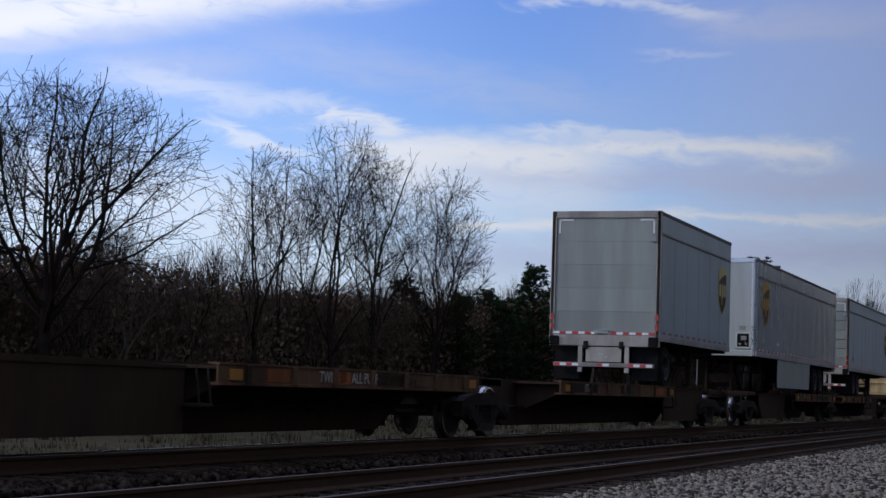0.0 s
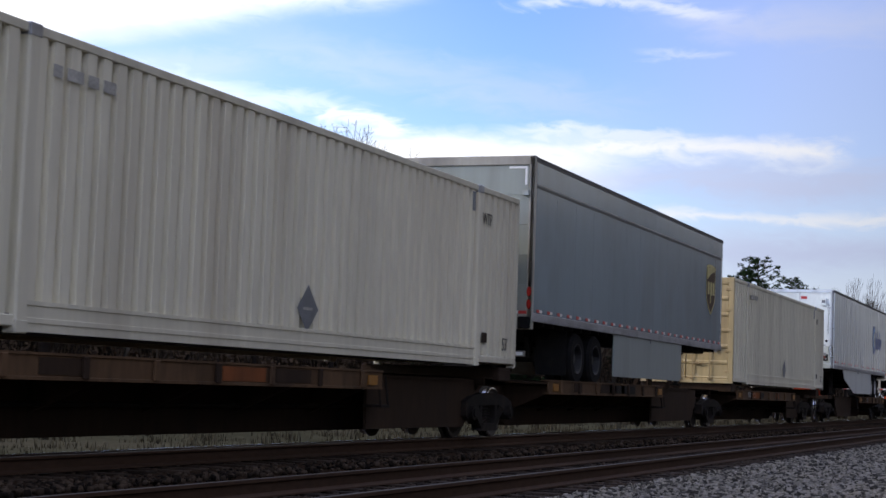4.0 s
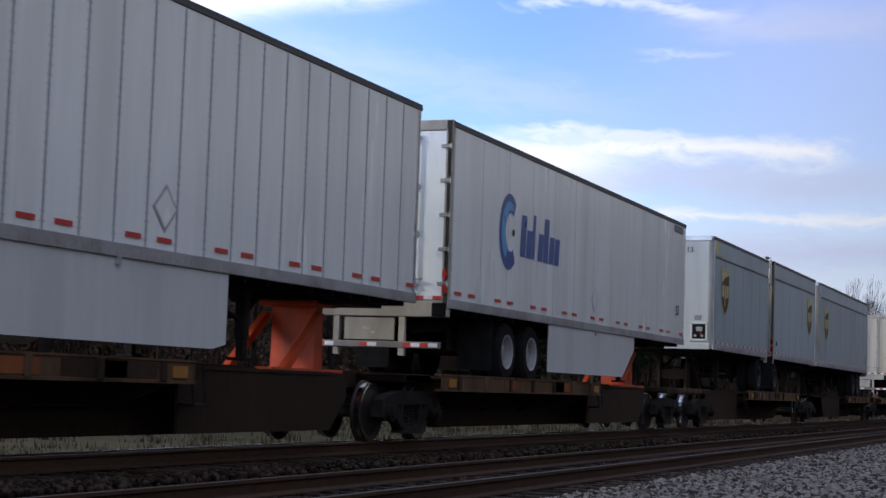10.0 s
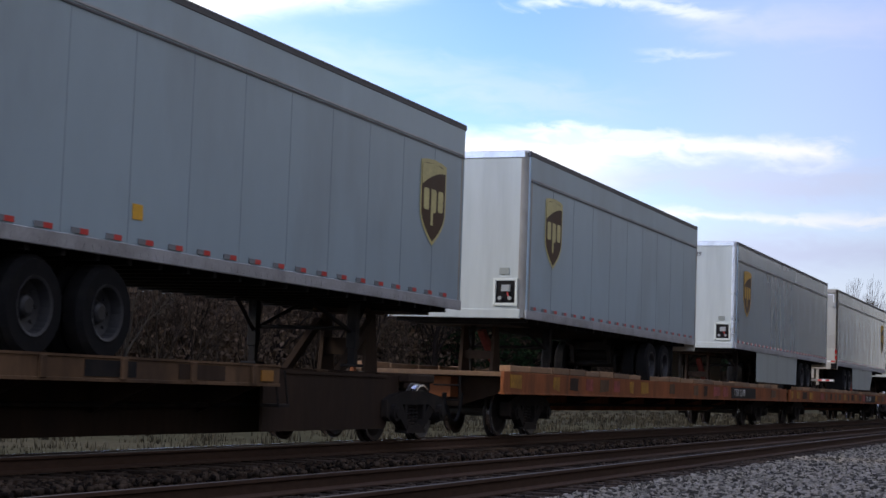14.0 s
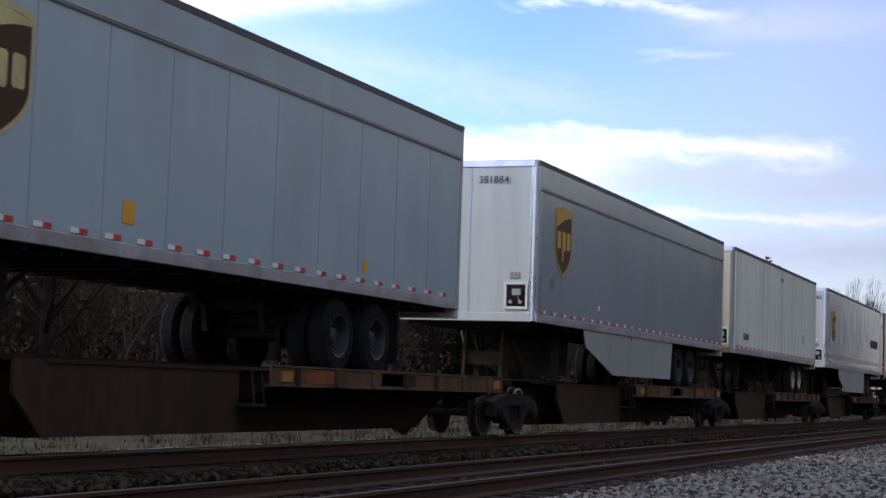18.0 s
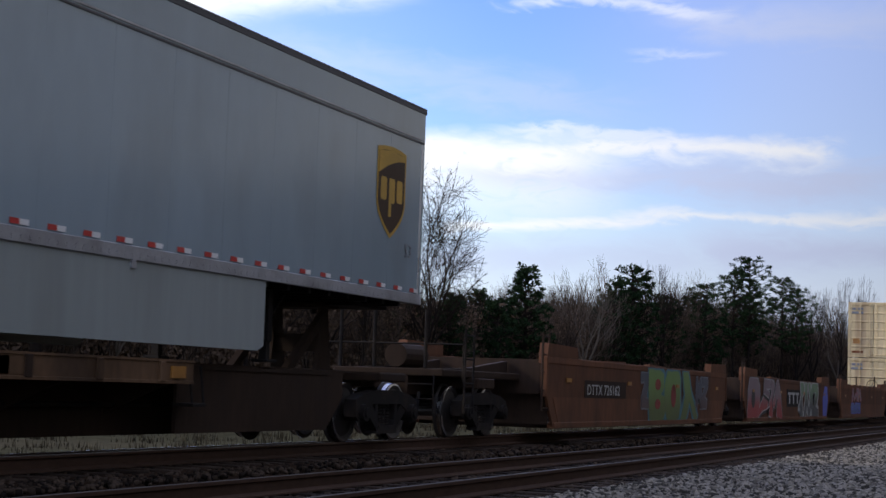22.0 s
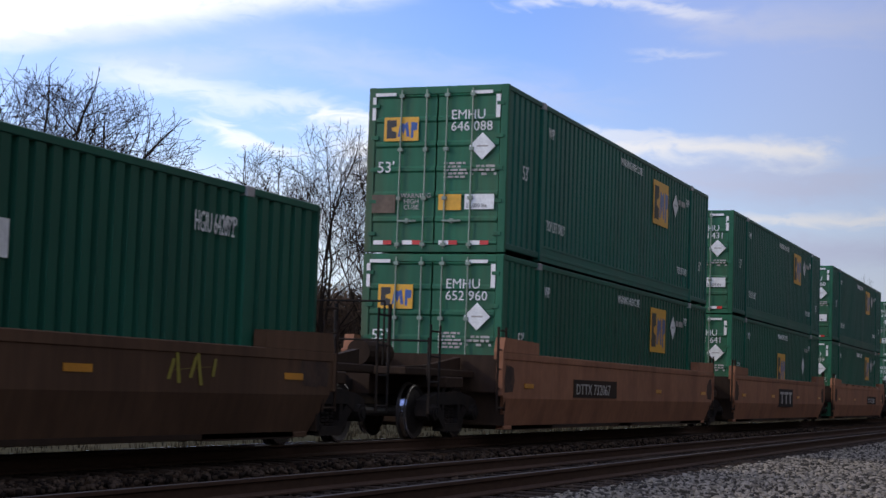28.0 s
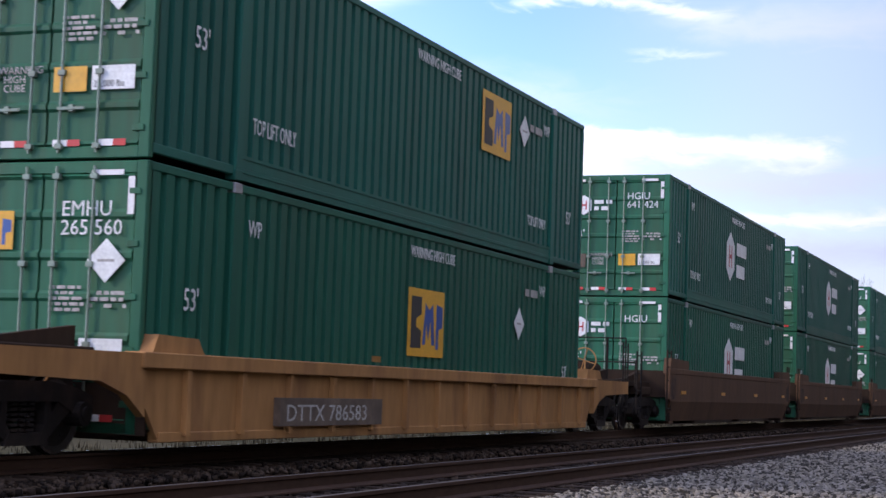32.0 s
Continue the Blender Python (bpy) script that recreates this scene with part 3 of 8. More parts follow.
for name, yc, top in (("far", 0.0, 0.0), ("near", NEAR_Y, -0.09)):
    for k, s in enumerate((-1, 1)):
        y = yc + s * 0.754
        top = {"far": -0.10 if s > 0 else 0.0, "near": -0.09}[name]
        r = structure("rail_" + name + "_" + str(k + 1), Geo().extrude(rail_profile(y, top), "x", X0, X1), rail_side, "rusty steel rail")
        part("railhead", Geo().extrude([(y - 0.03, top + 0.0015), (y + 0.03, top + 0.0015), (y + 0.034, top - 0.008), (y - 0.034, top - 0.008)], "x", X0, X1), rail_top if name == "far" else rail_worn, r, "polished running surface" if name == "far" else "dull running surface")
# ---- trees beyond the line ----
def tubes(segs, sides):
    """Vertices and faces of tapered tubes from rows (p0, p1, r0, r1)."""
    s = np.asarray(segs, float)
    p0, p1, r0, r1 = s[:, 0:3], s[:, 3:6], s[:, 6], s[:, 7]
    d = p1 - p0
    d /= np.linalg.norm(d, axis=1, keepdims=True) + 1e-9
    ref = np.where(np.abs(d[:, 2:3]) > 0.9, np.array([[1.0, 0, 0]]), np.array([[0, 0, 1.0]]))
    u = np.cross(d, ref)
    u /= np.linalg.norm(u, axis=1, keepdims=True) + 1e-9
    w = np.cross(d, u)
    ang = 2 * np.pi * np.arange(sides) / sides
    circle = u[:, None, :] * np.cos(ang)[None, :, None] + w[:, None, :] * np.sin(ang)[None, :, None]
    v = np.concatenate([p0[:, None, :] + circle * r0[:, None, None], p1[:, None, :] + circle * r1[:, None, None]], axis=1)
    n = len(s)
    base = (np.arange(n) * 2 * sides)[:, None]
    i = np.arange(sides)
    j = (i + 1) % sides
    f = np.stack([base + i, base + j, base + sides + j, base + sides + i], axis=2).reshape(-1, 4)
    return v.reshape(-1, 3), f


def raw_mesh(name, v, f, material):
    me = bpy.data.meshes.new(name)
    me.vertices.add(len(v))
    me.vertices.foreach_set("co", np.asarray(v, np.float32).ravel())
    k = f.shape[1]
    me.loops.add(f.size)
    me.loops.foreach_set("vertex_index", np.asarray(f, np.int32).ravel())
    me.polygons.add(len(f))
    me.polygons.foreach_set("loop_start", np.arange(0, f.size, k, dtype=np.int32))
    me.update(calc_edges=True)
    me.materials.append(material)
    return me


def grow(seed, height, trunk, fork, spread, levels, first_r, curl=0.16, lift=0.10, kids=(2, 3), shrink=0.74, side=2):
    """Limb segments of a bare tree: a trunk, then forks with side twigs."""
    rnd = random.Random(seed)
    thick, thin = [], []
    scale = height

    def limb(p, d, length, r, level):
        steps = 4 if level < 3 else 3
        for k in range(steps):
            d = (d + Vector((rnd.gauss(0, curl), rnd.gauss(0, curl), rnd.gauss(0, curl) + lift * (1 if level else 0.2)))).normalized()
            q = p + d * (length / steps)
            r1 = r * (0.93 if level else 0.96)
            (thick if r > 0.035 else thin).append((*p, *q, r, max(r1, 0.007)))
            p, r = q, max(r1, 0.007)
            if level and level < levels and k < steps - 1 and rnd.random() < 0.33 * side:
                a = rnd.uniform(0.5, 1.05)
                limb(p, turn(d, a, rnd), length * rnd.uniform(0.45, 0.8), r * rnd.uniform(0.35, 0.55), level + 1 + (rnd.random() < 0.3))
        if level < levels:
            n = rnd.choice(kids) if level else fork
            off = rnd.uniform(0, 6.28)
            for i in range(n):
                a = rnd.uniform(0.25, 0.62) * spread if level else rnd.uniform(0.30, 0.85) * spread
                limb(p, turn(d, a, rnd, off + 6.28 * i / n), length * shrink * rnd.uniform(0.8, 1.15) if level else (height - trunk) * 0.30 * rnd.uniform(0.85, 1.15), r * rnd.uniform(0.58, 0.76), level + 1)

    limb(Vector((0, 0, -0.3)), Vector((rnd.gauss(0, .03), rnd.gauss(0, .03), 1)), trunk, first_r, 0)
    return thick, thin


def turn(d, a, rnd, around=None):
    u = d.orthogonal().normalized()
    u.rotate(Matrix.Rotation(rnd.uniform(0, 6.28) if around is None else around, 3, d))
    return (d * math.cos(a) + u * math.sin(a)).normalized()


def fit_height(thick, thin, height, width=None):
    """Scale the limbs so that the tree is this tall (and wide)."""
    a = np.array(thick + thin)
    z = max(a[:, 5].max(), 0.1)
    k = height / z
    kx = k if width is None else width / (2 * np.percentile(np.abs(a[:, 3:5]), 98))
    out = []
    for segs in (thick, thin):
        s = np.array(segs)
        s[:, [0, 1, 3, 4]] *= kx
        s[:, [2, 5]] *= k
        out.append(s)
    return out


def winter_tree(seed, height, fork_z, radius, angles, trunk_r, belly=0.5, rise=0.05, spacing=1.0, lean=(0.0, 0.0), low=0.0, tip=0.011):
    """A leafless tree: a trunk, long limbs at the given angles from upright (degrees; the widest leave the trunk lowest),
    and three orders of side branches, held within a rounded crown."""
    rnd = random.Random(seed)
    mid = fork_z * 0.72 + (height - fork_z * 0.72) * belly
    thick, thin = [], []

    def depth(q):
        """0 in the middle of the crown, 1 at its edge."""
        z = (q.z - mid) / ((height - mid) if q.z > mid else (mid - fork_z * 0.5 + low))
        cx, cy = lean[0] * max(q.z - fork_z, 0), lean[1] * max(q.z - fork_z, 0)
        return math.sqrt(((q.x - cx) ** 2 + (q.y - cy) ** 2) / radius ** 2 + z * z)

    def branch(p, d, length, r, level):
        steps = max(3, int(length / (0.75, 0.6, 0.42, 0.3)[level]))
        seg = length / steps
        edge = rnd.uniform(0.90, 1.04)
        start_r, start_e = r, min(depth(p), 0.85)
        r_end = max(r * 0.22, tip)
        wander = (0.075, 0.115, 0.15, 0.18)[level]
        gap = (1.0, 0.62, 0.36, 0.0)[level] * spacing
        reach = length * rnd.uniform(0.12, 0.22)
        side = rnd.uniform(0, 6.28)
        for k in range(steps):
            s = k / steps
            d = (d + Vector((rnd.gauss(0, wander), rnd.gauss(0, wander), rnd.gauss(0, wander) + rise))).normalized()
            q = p + d * seg
            left = max(edge - depth(q), 0.0) / (edge - start_e)
            r1 = max(min(r + (r_end - r) / (steps - k), start_r * (0.12 + 0.88 * min(left, 1.0))), tip)
            (thick if r > 0.035 else thin).append((*p, *q, r, r1))
            p, r = q, r1
            if depth(p) > edge:
                break
            while level < 3 and reach < (k + 1) * seg:
                reach += gap * rnd.uniform(0.7, 1.3)
                side += 2.4 + rnd.gauss(0, 0.5)
                a = radians(rnd.uniform(28, 58))
                want = (length * (1 - s) * rnd.uniform(0.45, 0.75) + (1.3, 0.7, 0.35)[level] * rnd.uniform(0.6, 1.2))
                branch(p, turn(d, a, rnd, side), want, max(min(r * rnd.uniform(0.45, 0.68), want * 0.018), tip), level + 1)
        if level < 2:
            for k in range(2):
                branch(p, turn(d, radians(rnd.uniform(12, 32)), rnd), (0.9, 0.5)[level] * rnd.uniform(0.6, 1.1), max(r, tip), 3)

    # the trunk
    p, d = Vector((0, 0, -0.4)), Vector((lean[0], lean[1], 1)).normalized()
    spine = [p.copy()]
    while p.z < fork_z:
        d = (d + Vector((rnd.gauss(0, 0.03), rnd.gauss(0, 0.03), 0.05))).normalized()
        p = p + d * 0.5
        spine.append(p.copy())
    n = len(spine) - 1
    for k in range(n):
        r0, r1 = (trunk_r * (1.0 - 0.30 * q / n + 0.35 * max(0, 1 - q / 2.5)) for q in (k, k + 1))
        thick.append((*spine[k], *spine[k + 1], r0, r1))
    order = sorted(angles)
    turn0 = rnd.uniform(0, 6.28)
    for k, a in enumerate(order):
        w = k / max(len(order) - 1, 1)
        start = spine[max(int(n * (1.0 - 0.42 * w)), 1)]
        way = turn(Vector((lean[0], lean[1], 1)).normalized(), radians(a), rnd, turn0 + 2.4 * k + rnd.gauss(0, 0.25))
        # far enough to reach the edge of the crown
        reach = 1.0
        while reach < height and depth(start + way * reach + Vector((0, 0, rise * reach))) < 1.0:
            reach += 0.5
        branch(start, way, reach * 1.05, trunk_r * rnd.uniform(0.34, 0.52), 0)
    return np.array(thick), np.array(thin)


def planted(name, segs, at, label, material, turned=0.0):
    th, tn = segs
    t = thing(name, label, "tree", "trees beyond the line")
    t.matrix_basis = pose(*at, 0, 0, turned)
    v, f = tubes(th, 6)
    part("trunk", raw_mesh("trunk", v, f, material), material, t, "dark trunk and limbs")
    v, f = tubes(tn, 3)
    tagged(part("twig_mass", raw_mesh("twig_mass", v, f, material), material, t, "fine bare twigs"), kind="stuff")
    return t


def bare_tree(name, seed, height, width, at, trunk=0.25, fork=4, spread=1.0, levels=6, first_r=0.3, material=None, label="", **more):
    segs = fit_height(*grow(seed, height, height * trunk, fork, spread, levels, first_r, **more), height, width)
    return planted(name, segs, at, label, material or bark)


GZ = -0.5
BARE = "leafless tree with a wide crown of fine twigs"
planted("oak_tree", winter_tree(54, 14.9, 5.2, 7.8, (7, 16, 24, 31, 37, 43, 49, 55, 60, 65), 0.34, 0.45, 0.018, 0.95, low=1.5), (63.3, 33.0, GZ), "large leafless oak with a broad rounded crown", bark)
planted("oak_tree", winter_tree(31, 12.2, 4.0, 5.4, (10, 20, 30, 40, 50, 58, 64), 0.25, 0.45, 0.015, 0.95, low=1.2), (55.5, 34.5, GZ), "leafless oak at the edge of the wood", bark)
for i, (x, y, h, w, lean) in enumerate(((91.2, 37.0, 15.6, 5.6, 0.0), (102.1, 37.0, 19.4, 7.4, 0.0), (98.2, 39.0, 16.4, 5.4, -0.04), (113.0, 39.0, 20.0, 6.6, 0.02), (109.6, 37.5, 18.8, 5.6, -0.02), (119.8, 37.0, 18.4, 8.6, 0.06),
                                         (105.0, 41.0, 17.0, 5.6, 0.03), (123.0, 38.0, 14.8, 6.8, 0.08))):
    planted("bare_tree", winter_tree((51, 62, 53, 50, 55, 63, 58, 61)[i], h, h * (0.28 if i % 2 else 0.36), w / 2, (4, 12, 20, 28, 36, 44)[:5 + i % 2], 0.07 + 0.0075 * h, 0.55, 0.022, 0.88, (lean, -lean), low=2.0, tip=0.012),
            (x, y, GZ), "tall leafless tree with upright forked limbs", bark, 40.0 * i if not lean else 0.0)
SMALL = [bare_tree("young_tree", 70 + i, 10.0, 5.0, (x, y, GZ), 0.25, 3, 0.85, 5, 0.13, label="slim leafless young tree in the thicket", lift=0.14, material=m)
         for i, (x, y, m) in enumerate(((87.6, 40.0, bark), (78.0, 38.0, pale_bark), (72.0, 37.0, thicket_bark), (139.8, 40.0, bark)))]
for k, (x, y, s, r) in enumerate(((82.0, 42.0, 0.95, 20), (95.0, 43.0, 1.05, 80), (100.3, 44.0, 1.1, 130), (68.0, 39.0, 0.8, 200), (58.0, 36.0, 0.75, 10), (160.9, 36.0, 1.5, 50), (163.0, 37.5, 1.35, 160),
                                  (195.8, 36.0, 1.75, 210), (190.0, 38.0, 1.6, 30), (222.5, 40.0, 1.85, 90), (215.0, 39.0, 1.7, 300), (307.6, 32.0, 2.4, 45), (294.5, 34.0, 2.15, 120), (318.0, 33.0, 2.2, 250),
                                  (330.0, 33.0, 2.3, 330), (345.0, 34.0, 2.2, 75), (281.0, 35.0, 1.9, 15), (148.0, 39.0, 1.2, 260), (152.0, 41.0, 1.25, 100), (62.0, 40.0, 0.9, 140))):
    copy_thing(SMALL[k % 4], pose(x, y, GZ, 0, 0, r) @ Matrix.Scale(s, 4))


def pine_mesh(seed, height, width, bare=0.35):
    """Trunk and branches, and needle tufts gathered into rounded clumps at the branch ends."""
    rnd = np.random.RandomState(seed)
    tr = [(0, 0, -0.3, 0.1, 0, height * 0.5, 0.22, 0.15), (0.1, 0, height * 0.5, 0, 0.1, height * 0.97, 0.15, 0.04)]
    quads = []
    z = height * bare
    while z < height * 0.985:
        q = (z - height * bare) / (height * (1 - bare))
        reach = width * 0.5 * math.sqrt(max(1 - q ** 2.2, 0.0)) * (0.55 + 0.45 * min(q * 4, 1)) + 0.3
        n = rnd.randint(7, 11)
        for k in range(n):
            a = rnd.uniform(0, 6.28)
            r = reach * rnd.uniform(0.30, 1.08)
            tip = np.array([r * np.cos(a), r * np.sin(a), z + rnd.uniform(-0.3, 0.4) + 0.1 * r])
            tr.append((0, 0, z - 0.25 * r, *tip, 0.05, 0.015))
            size = rnd.uniform(0.35, 0.62) * (0.6 + 0.05 * width)
            for _ in range(30):
                d = rnd.normal(0, 1, 3)
                d /= np.linalg.norm(d)
                c = tip + d * size * rnd.uniform(0.3, 1.0) * [1, 1, 0.62]
                u = d + rnd.normal(0, 0.6, 3)
                u /= np.linalg.norm(u)
                w = np.cross(u, rnd.normal(0, 1, 3))
                w /= np.linalg.norm(w)
                s = rnd.uniform(0.10, 0.22)
                quads.append([c - u * s, c + w * s * 0.45, c + u * s, c - w * s * 0.45])
        z += rnd.uniform(0.3, 0.5) * (0.7 + height / 40)
    q = np.array(quads)
    return tr, q.reshape(-1, 3), np.arange(len(q) * 4).reshape(-1, 4)


PINES = []
for i, (x, y, h, w) in enumerate(((141.6, 36.0, 12.1, 5.0), (230.7, 33.0, 20.9, 7.5), (178.7, 36.0, 15.5, 6.5))):
    tr, v, f = pine_mesh(90 + i, h, w, (0.12, 0.45, 0.3)[i])
    t = thing("pine_tree", "dark green pine with tufted branches", "tree", "pines beyond the line")
    t.location = (x, y, GZ)
    tv, tf = tubes(tr, 5)
    part("trunk", raw_mesh("trunk", tv, tf, bark), bark, t, "brown trunk")
    tagged(part("needle_mass", raw_mesh("needle_mass", v, f, pine_needle), pine_needle, t, "tufts of dark needles"), kind="stuff")
    PINES.append(t)
for k, x, y, s, r in ((0, 128.3, 38.0, 0.70, 40), (0, 134.0, 40.0, 0.76, 100), (0, 140.7, 40.0, 0.82, 200), (0, 137.0, 37.0, 0.74, 310), (2, 175.4, 37.0, 0.88, 70), (2, 216.5, 36.0, 1.05, 150), (1, 229.9, 35.0, 0.91, 120),
                      (1, 257.0, 33.0, 0.96, 240), (1, 277.7, 34.0, 0.94, 20), (2, 184.0, 38.0, 0.85, 260), (2, 205.0, 39.0, 0.9, 330), (1, 246.0, 36.0, 0.8, 180), (0, 124.0, 41.0, 0.8, 270)):
    copy_thing(PINES[k], pose(x, y, GZ, 0, 0, r) @ Matrix.Scale(s, 4))


def thicket(name, seed, count, x0, x1, y0, y1, label):
    """A belt of small bare trees and brush, as one mesh."""
    rnd = np.random.RandomState(seed)
    kinds = []
    for i in range(10):
        th, tn = fit_height(*grow(200 + i, 7.6, 1.8, 3, 0.8, 4, 0.09, lift=0.2, side=1.6), 7.6, 4.2)
        kinds.append(tubes(np.concatenate([th, tn]), 3))
    vs, fs, n = [], [], 0
    for i in range(count):
        v, f = kinds[rnd.randint(len(kinds))]
        x = x0 + (x1 - x0) * rnd.uniform(0, 1) ** 1.35
        y = rnd.uniform(y0, y1)
        s = rnd.uniform(0.6, 1.28) * (1.0 if x < 120 else min(1.0 + (x - 120) / 160, 1.9))
        a = rnd.uniform(0, 6.28)
        c, sn = np.cos(a) * s, np.sin(a) * s
        m = np.array([[c, -sn, 0], [sn, c, 0], [0, 0, s]])
        vs.append(v @ m.T + [x, y, GZ])
        fs.append(f + n)
        n += len(v)
    ob = new(name, raw_mesh(name, np.concatenate(vs), np.concatenate(fs), thicket_bark))
    return tagged(ob, label, "woodland", kind="stuff")


thicket("thicket", 7, 2600, 42, 420, 37.5, 60, "dense brown leafless thicket below the trees")


def brush(name, seed, count, x0, x1, y0, y1, top, size, material, label):
    rnd = np.random.RandomState(seed)
    x = x0 + (x1 - x0) * rnd.uniform(0, 1, count) ** 1.25
    y = rnd.uniform(y0, y1, count)
    z = GZ + top * rnd.uniform(0, 1, count) ** 0.85 * (0.84 + 0.16 * np.sin(x * 0.31) * np.sin(x * 0.113 + y * 0.21 + 1.0)) * np.where(x > 120, np.minimum(1 + (x - 120) / 190, 1.75), 1.0)
    c = np.stack([x, y, z], 1)
    u = rnd.normal(0, 1, (count, 3))
    u /= np.linalg.norm(u, axis=1, keepdims=True)
    w = np.cross(u, rnd.normal(0, 1, (count, 3)))
    w /= np.linalg.norm(w, axis=1, keepdims=True)
    s = rnd.uniform(0.5, 1.3, (count, 1)) * size
    v = np.stack([c - u * s, c + w * s * 0.6, c + u * s, c - w * s * 0.6], 1).reshape(-1, 3)
    ob = new(name, raw_mesh(name, v, np.arange(count * 4).reshape(-1, 4), material))
    return tagged(ob, label, "woodland", kind="stuff")


brush("underbrush", 8, 380000, 42, 430, 38.0, 62, 8.6, 0.19, dead_leaf, "withered brown leaves and brush under the trees")


def blades(name, seed, count, material, label):
    """Upright dry grass, each blade a slim leaning triangle, in loose tufts."""
    rnd = np.random.RandomState(seed)
    tuft = rnd.randint(0, count // 9, count)
    tx = 20 + 150 * rnd.uniform(0, 1, count // 9 + 1) ** 1.3
    ty = 4.0 + 24 * rnd.uniform(0, 1, count // 9 + 1) ** 1.4
    th = rnd.uniform(0.05, 0.22, count // 9 + 1)
    x, y = tx[tuft] + rnd.normal(0, 0.14, count), ty[tuft] + rnd.normal(0, 0.14, count)
    h = th[tuft] * rnd.uniform(0.5, 1.1, count)
    a = rnd.uniform(0, 6.28, count)
    w = 0.012 + 0.0003 * x
    z = np.full(count, -0.66)
    foot = np.stack([x, y, z], 1)
    side = np.stack([np.cos(a) * w, np.sin(a) * w, z * 0], 1)
    tip = foot + np.stack([rnd.normal(0, 0.25, count) * h, rnd.normal(0, 0.25, count) * h, h + 0.1], 1)
    v = np.stack([foot - side, foot + side, tip], 1).reshape(-1, 3)
    ob = new(name, raw_mesh(name, v, np.arange(count * 3).reshape(-1, 3), material))
    return tagged(ob, label, "grass", kind="stuff")


blades("dry_grass", 9, 26000, weed_straw, "straw-coloured dry grass at the field's edge")
# the wood on the near side of the line, behind the viewpoint
for name in ("thicket", "underbrush"):
    ob = new("far_wood_" + name, bpy.data.objects[name].data)
    ob.matrix_basis = Matrix.Translation((-60, -2, 0)) @ Matrix.Diagonal((1, -1, 1.5, 1))
    tagged(ob, "brown leafless wood across the road", "woodland", kind="stuff")

# ---- shared train pieces, built once ----
DECK = 0.97


def make_dual_tyre(width=0.56, r=0.49):
    g = Geo()
    for y0 in (0.0, 0.31):
        g.lathe([(0.27, y0), (r - 0.05, y0 - 0.005), (r, y0 + 0.05), (r, y0 + 0.20), (r - 0.05, y0 + 0.255), (0.27, y0 + 0.25)], n=26)
    return g.mesh("tyre", tyre_rubber)


def make_rim(material):
    g = Geo()
    g.lathe([(0.29, -0.012), (0.262, 0.0), (0.25, 0.12), (0.14, 0.17), (0.10, 0.08), (0.07, 0.06), (0.0, 0.06), (0.0, 0.24), (0.29, 0.24)], n=22)
    for i in range(8):
        a = i * math.pi / 4
        g.rod((0.2 * math.cos(a), 0.12, 0.2 * math.sin(a)), (0.2 * math.cos(a), 0.15, 0.2 * math.sin(a)), 0.018, n=5)
    return g.mesh("rim", material)


TYRE = make_dual_tyre()
RIMS = {m.name: make_rim(m) for m in (rim_steel, rim_white, rim_cream)}
FLIP = Matrix.Rotation(math.pi, 4, "Z")


CROSS_MEMBER = Geo().box(-0.035, 0.035, -1.23, 1.23, -0.08, 0.02).mesh("cross_member", chassis_black)


def tape_mesh(a, b, length=0.30):
    g = Geo()
    g.box(0, length / 2, -0.004, 0, 0, 0.055, slot=0)
    g.box(length / 2, length, -0.004, 0, 0, 0.055, slot=1)
    return g.mesh("reflector_strip", a, b)


TAPE_RW, TAPE_WR = tape_mesh(tape_red, tape_white), tape_mesh(tape_white, tape_red)
TAPE_R = tape_mesh(tape_red, tape_red)
TAPE_DIM = tape_mesh(grey_ink, tape_red)


def make_hinge():
    g = Geo()
    g.box(-0.02, 0.0, -0.02, 0.16, -0.03, 0.03, 0.006)
    g.rod((-0.02, -0.015, -0.045), (-0.02, -0.015, 0.045), 0.018, n=8)
    return g.mesh("hinge", rod_metal)


HINGE = make_hinge()


def make_lamp():
    g = Geo()
    pts = [(0.055 * math.cos(i * math.pi / 6), 0.055 * math.sin(i * math.pi / 6)) for i in range(12)]
    g.extrude(pts, "x", -0.02, 0.0)
    return g.mesh("tail_lamp", lamp_red)


LAMP = make_lamp()


def make_wheelset():
    g = Geo()
    for s in (-1, 1):
        y = s * 0.73
        g.lathe([(0.12, -0.09), (0.34, -0.045), (0.40, -0.07), (0.42, -0.065), (0.42, 0.03), (0.455, 0.055), (0.455, 0.075), (0.40, 0.08), (0.34, 0.03), (0.12, 0.08)]
                if s < 0 else
                [(0.12, 0.09), (0.34, 0.045), (0.40, 0.07), (0.42, 0.065), (0.42, -0.03), (0.455, -0.055), (0.455, -0.075), (0.40, -0.08), (0.34, -0.03), (0.12, -0.08)],
                (0, y, 0), n=28)
        g.lathe([(0.395, -0.074 * -s), (0.418, -0.069 * -s), (0.424, 0.028 * -s), (0.40, 0.02 * -s)], (0, y, 0), n=28, slot=1)
    g.rod((0, -1.02, 0), (0, 1.02, 0), 0.085, n=12)
    for i in range(4):
        a = i * math.pi / 2 + 0.4
        for s in (-1, 1):
            g.rod((0.24 * math.cos(a), s * 0.76, 0.24 * math.sin(a)), (0.24 * math.cos(a), s * 0.80, 0.24 * math.sin(a)), 0.03, n=6)
    return g.mesh("wheelset", wheel_steel, tread_steel)


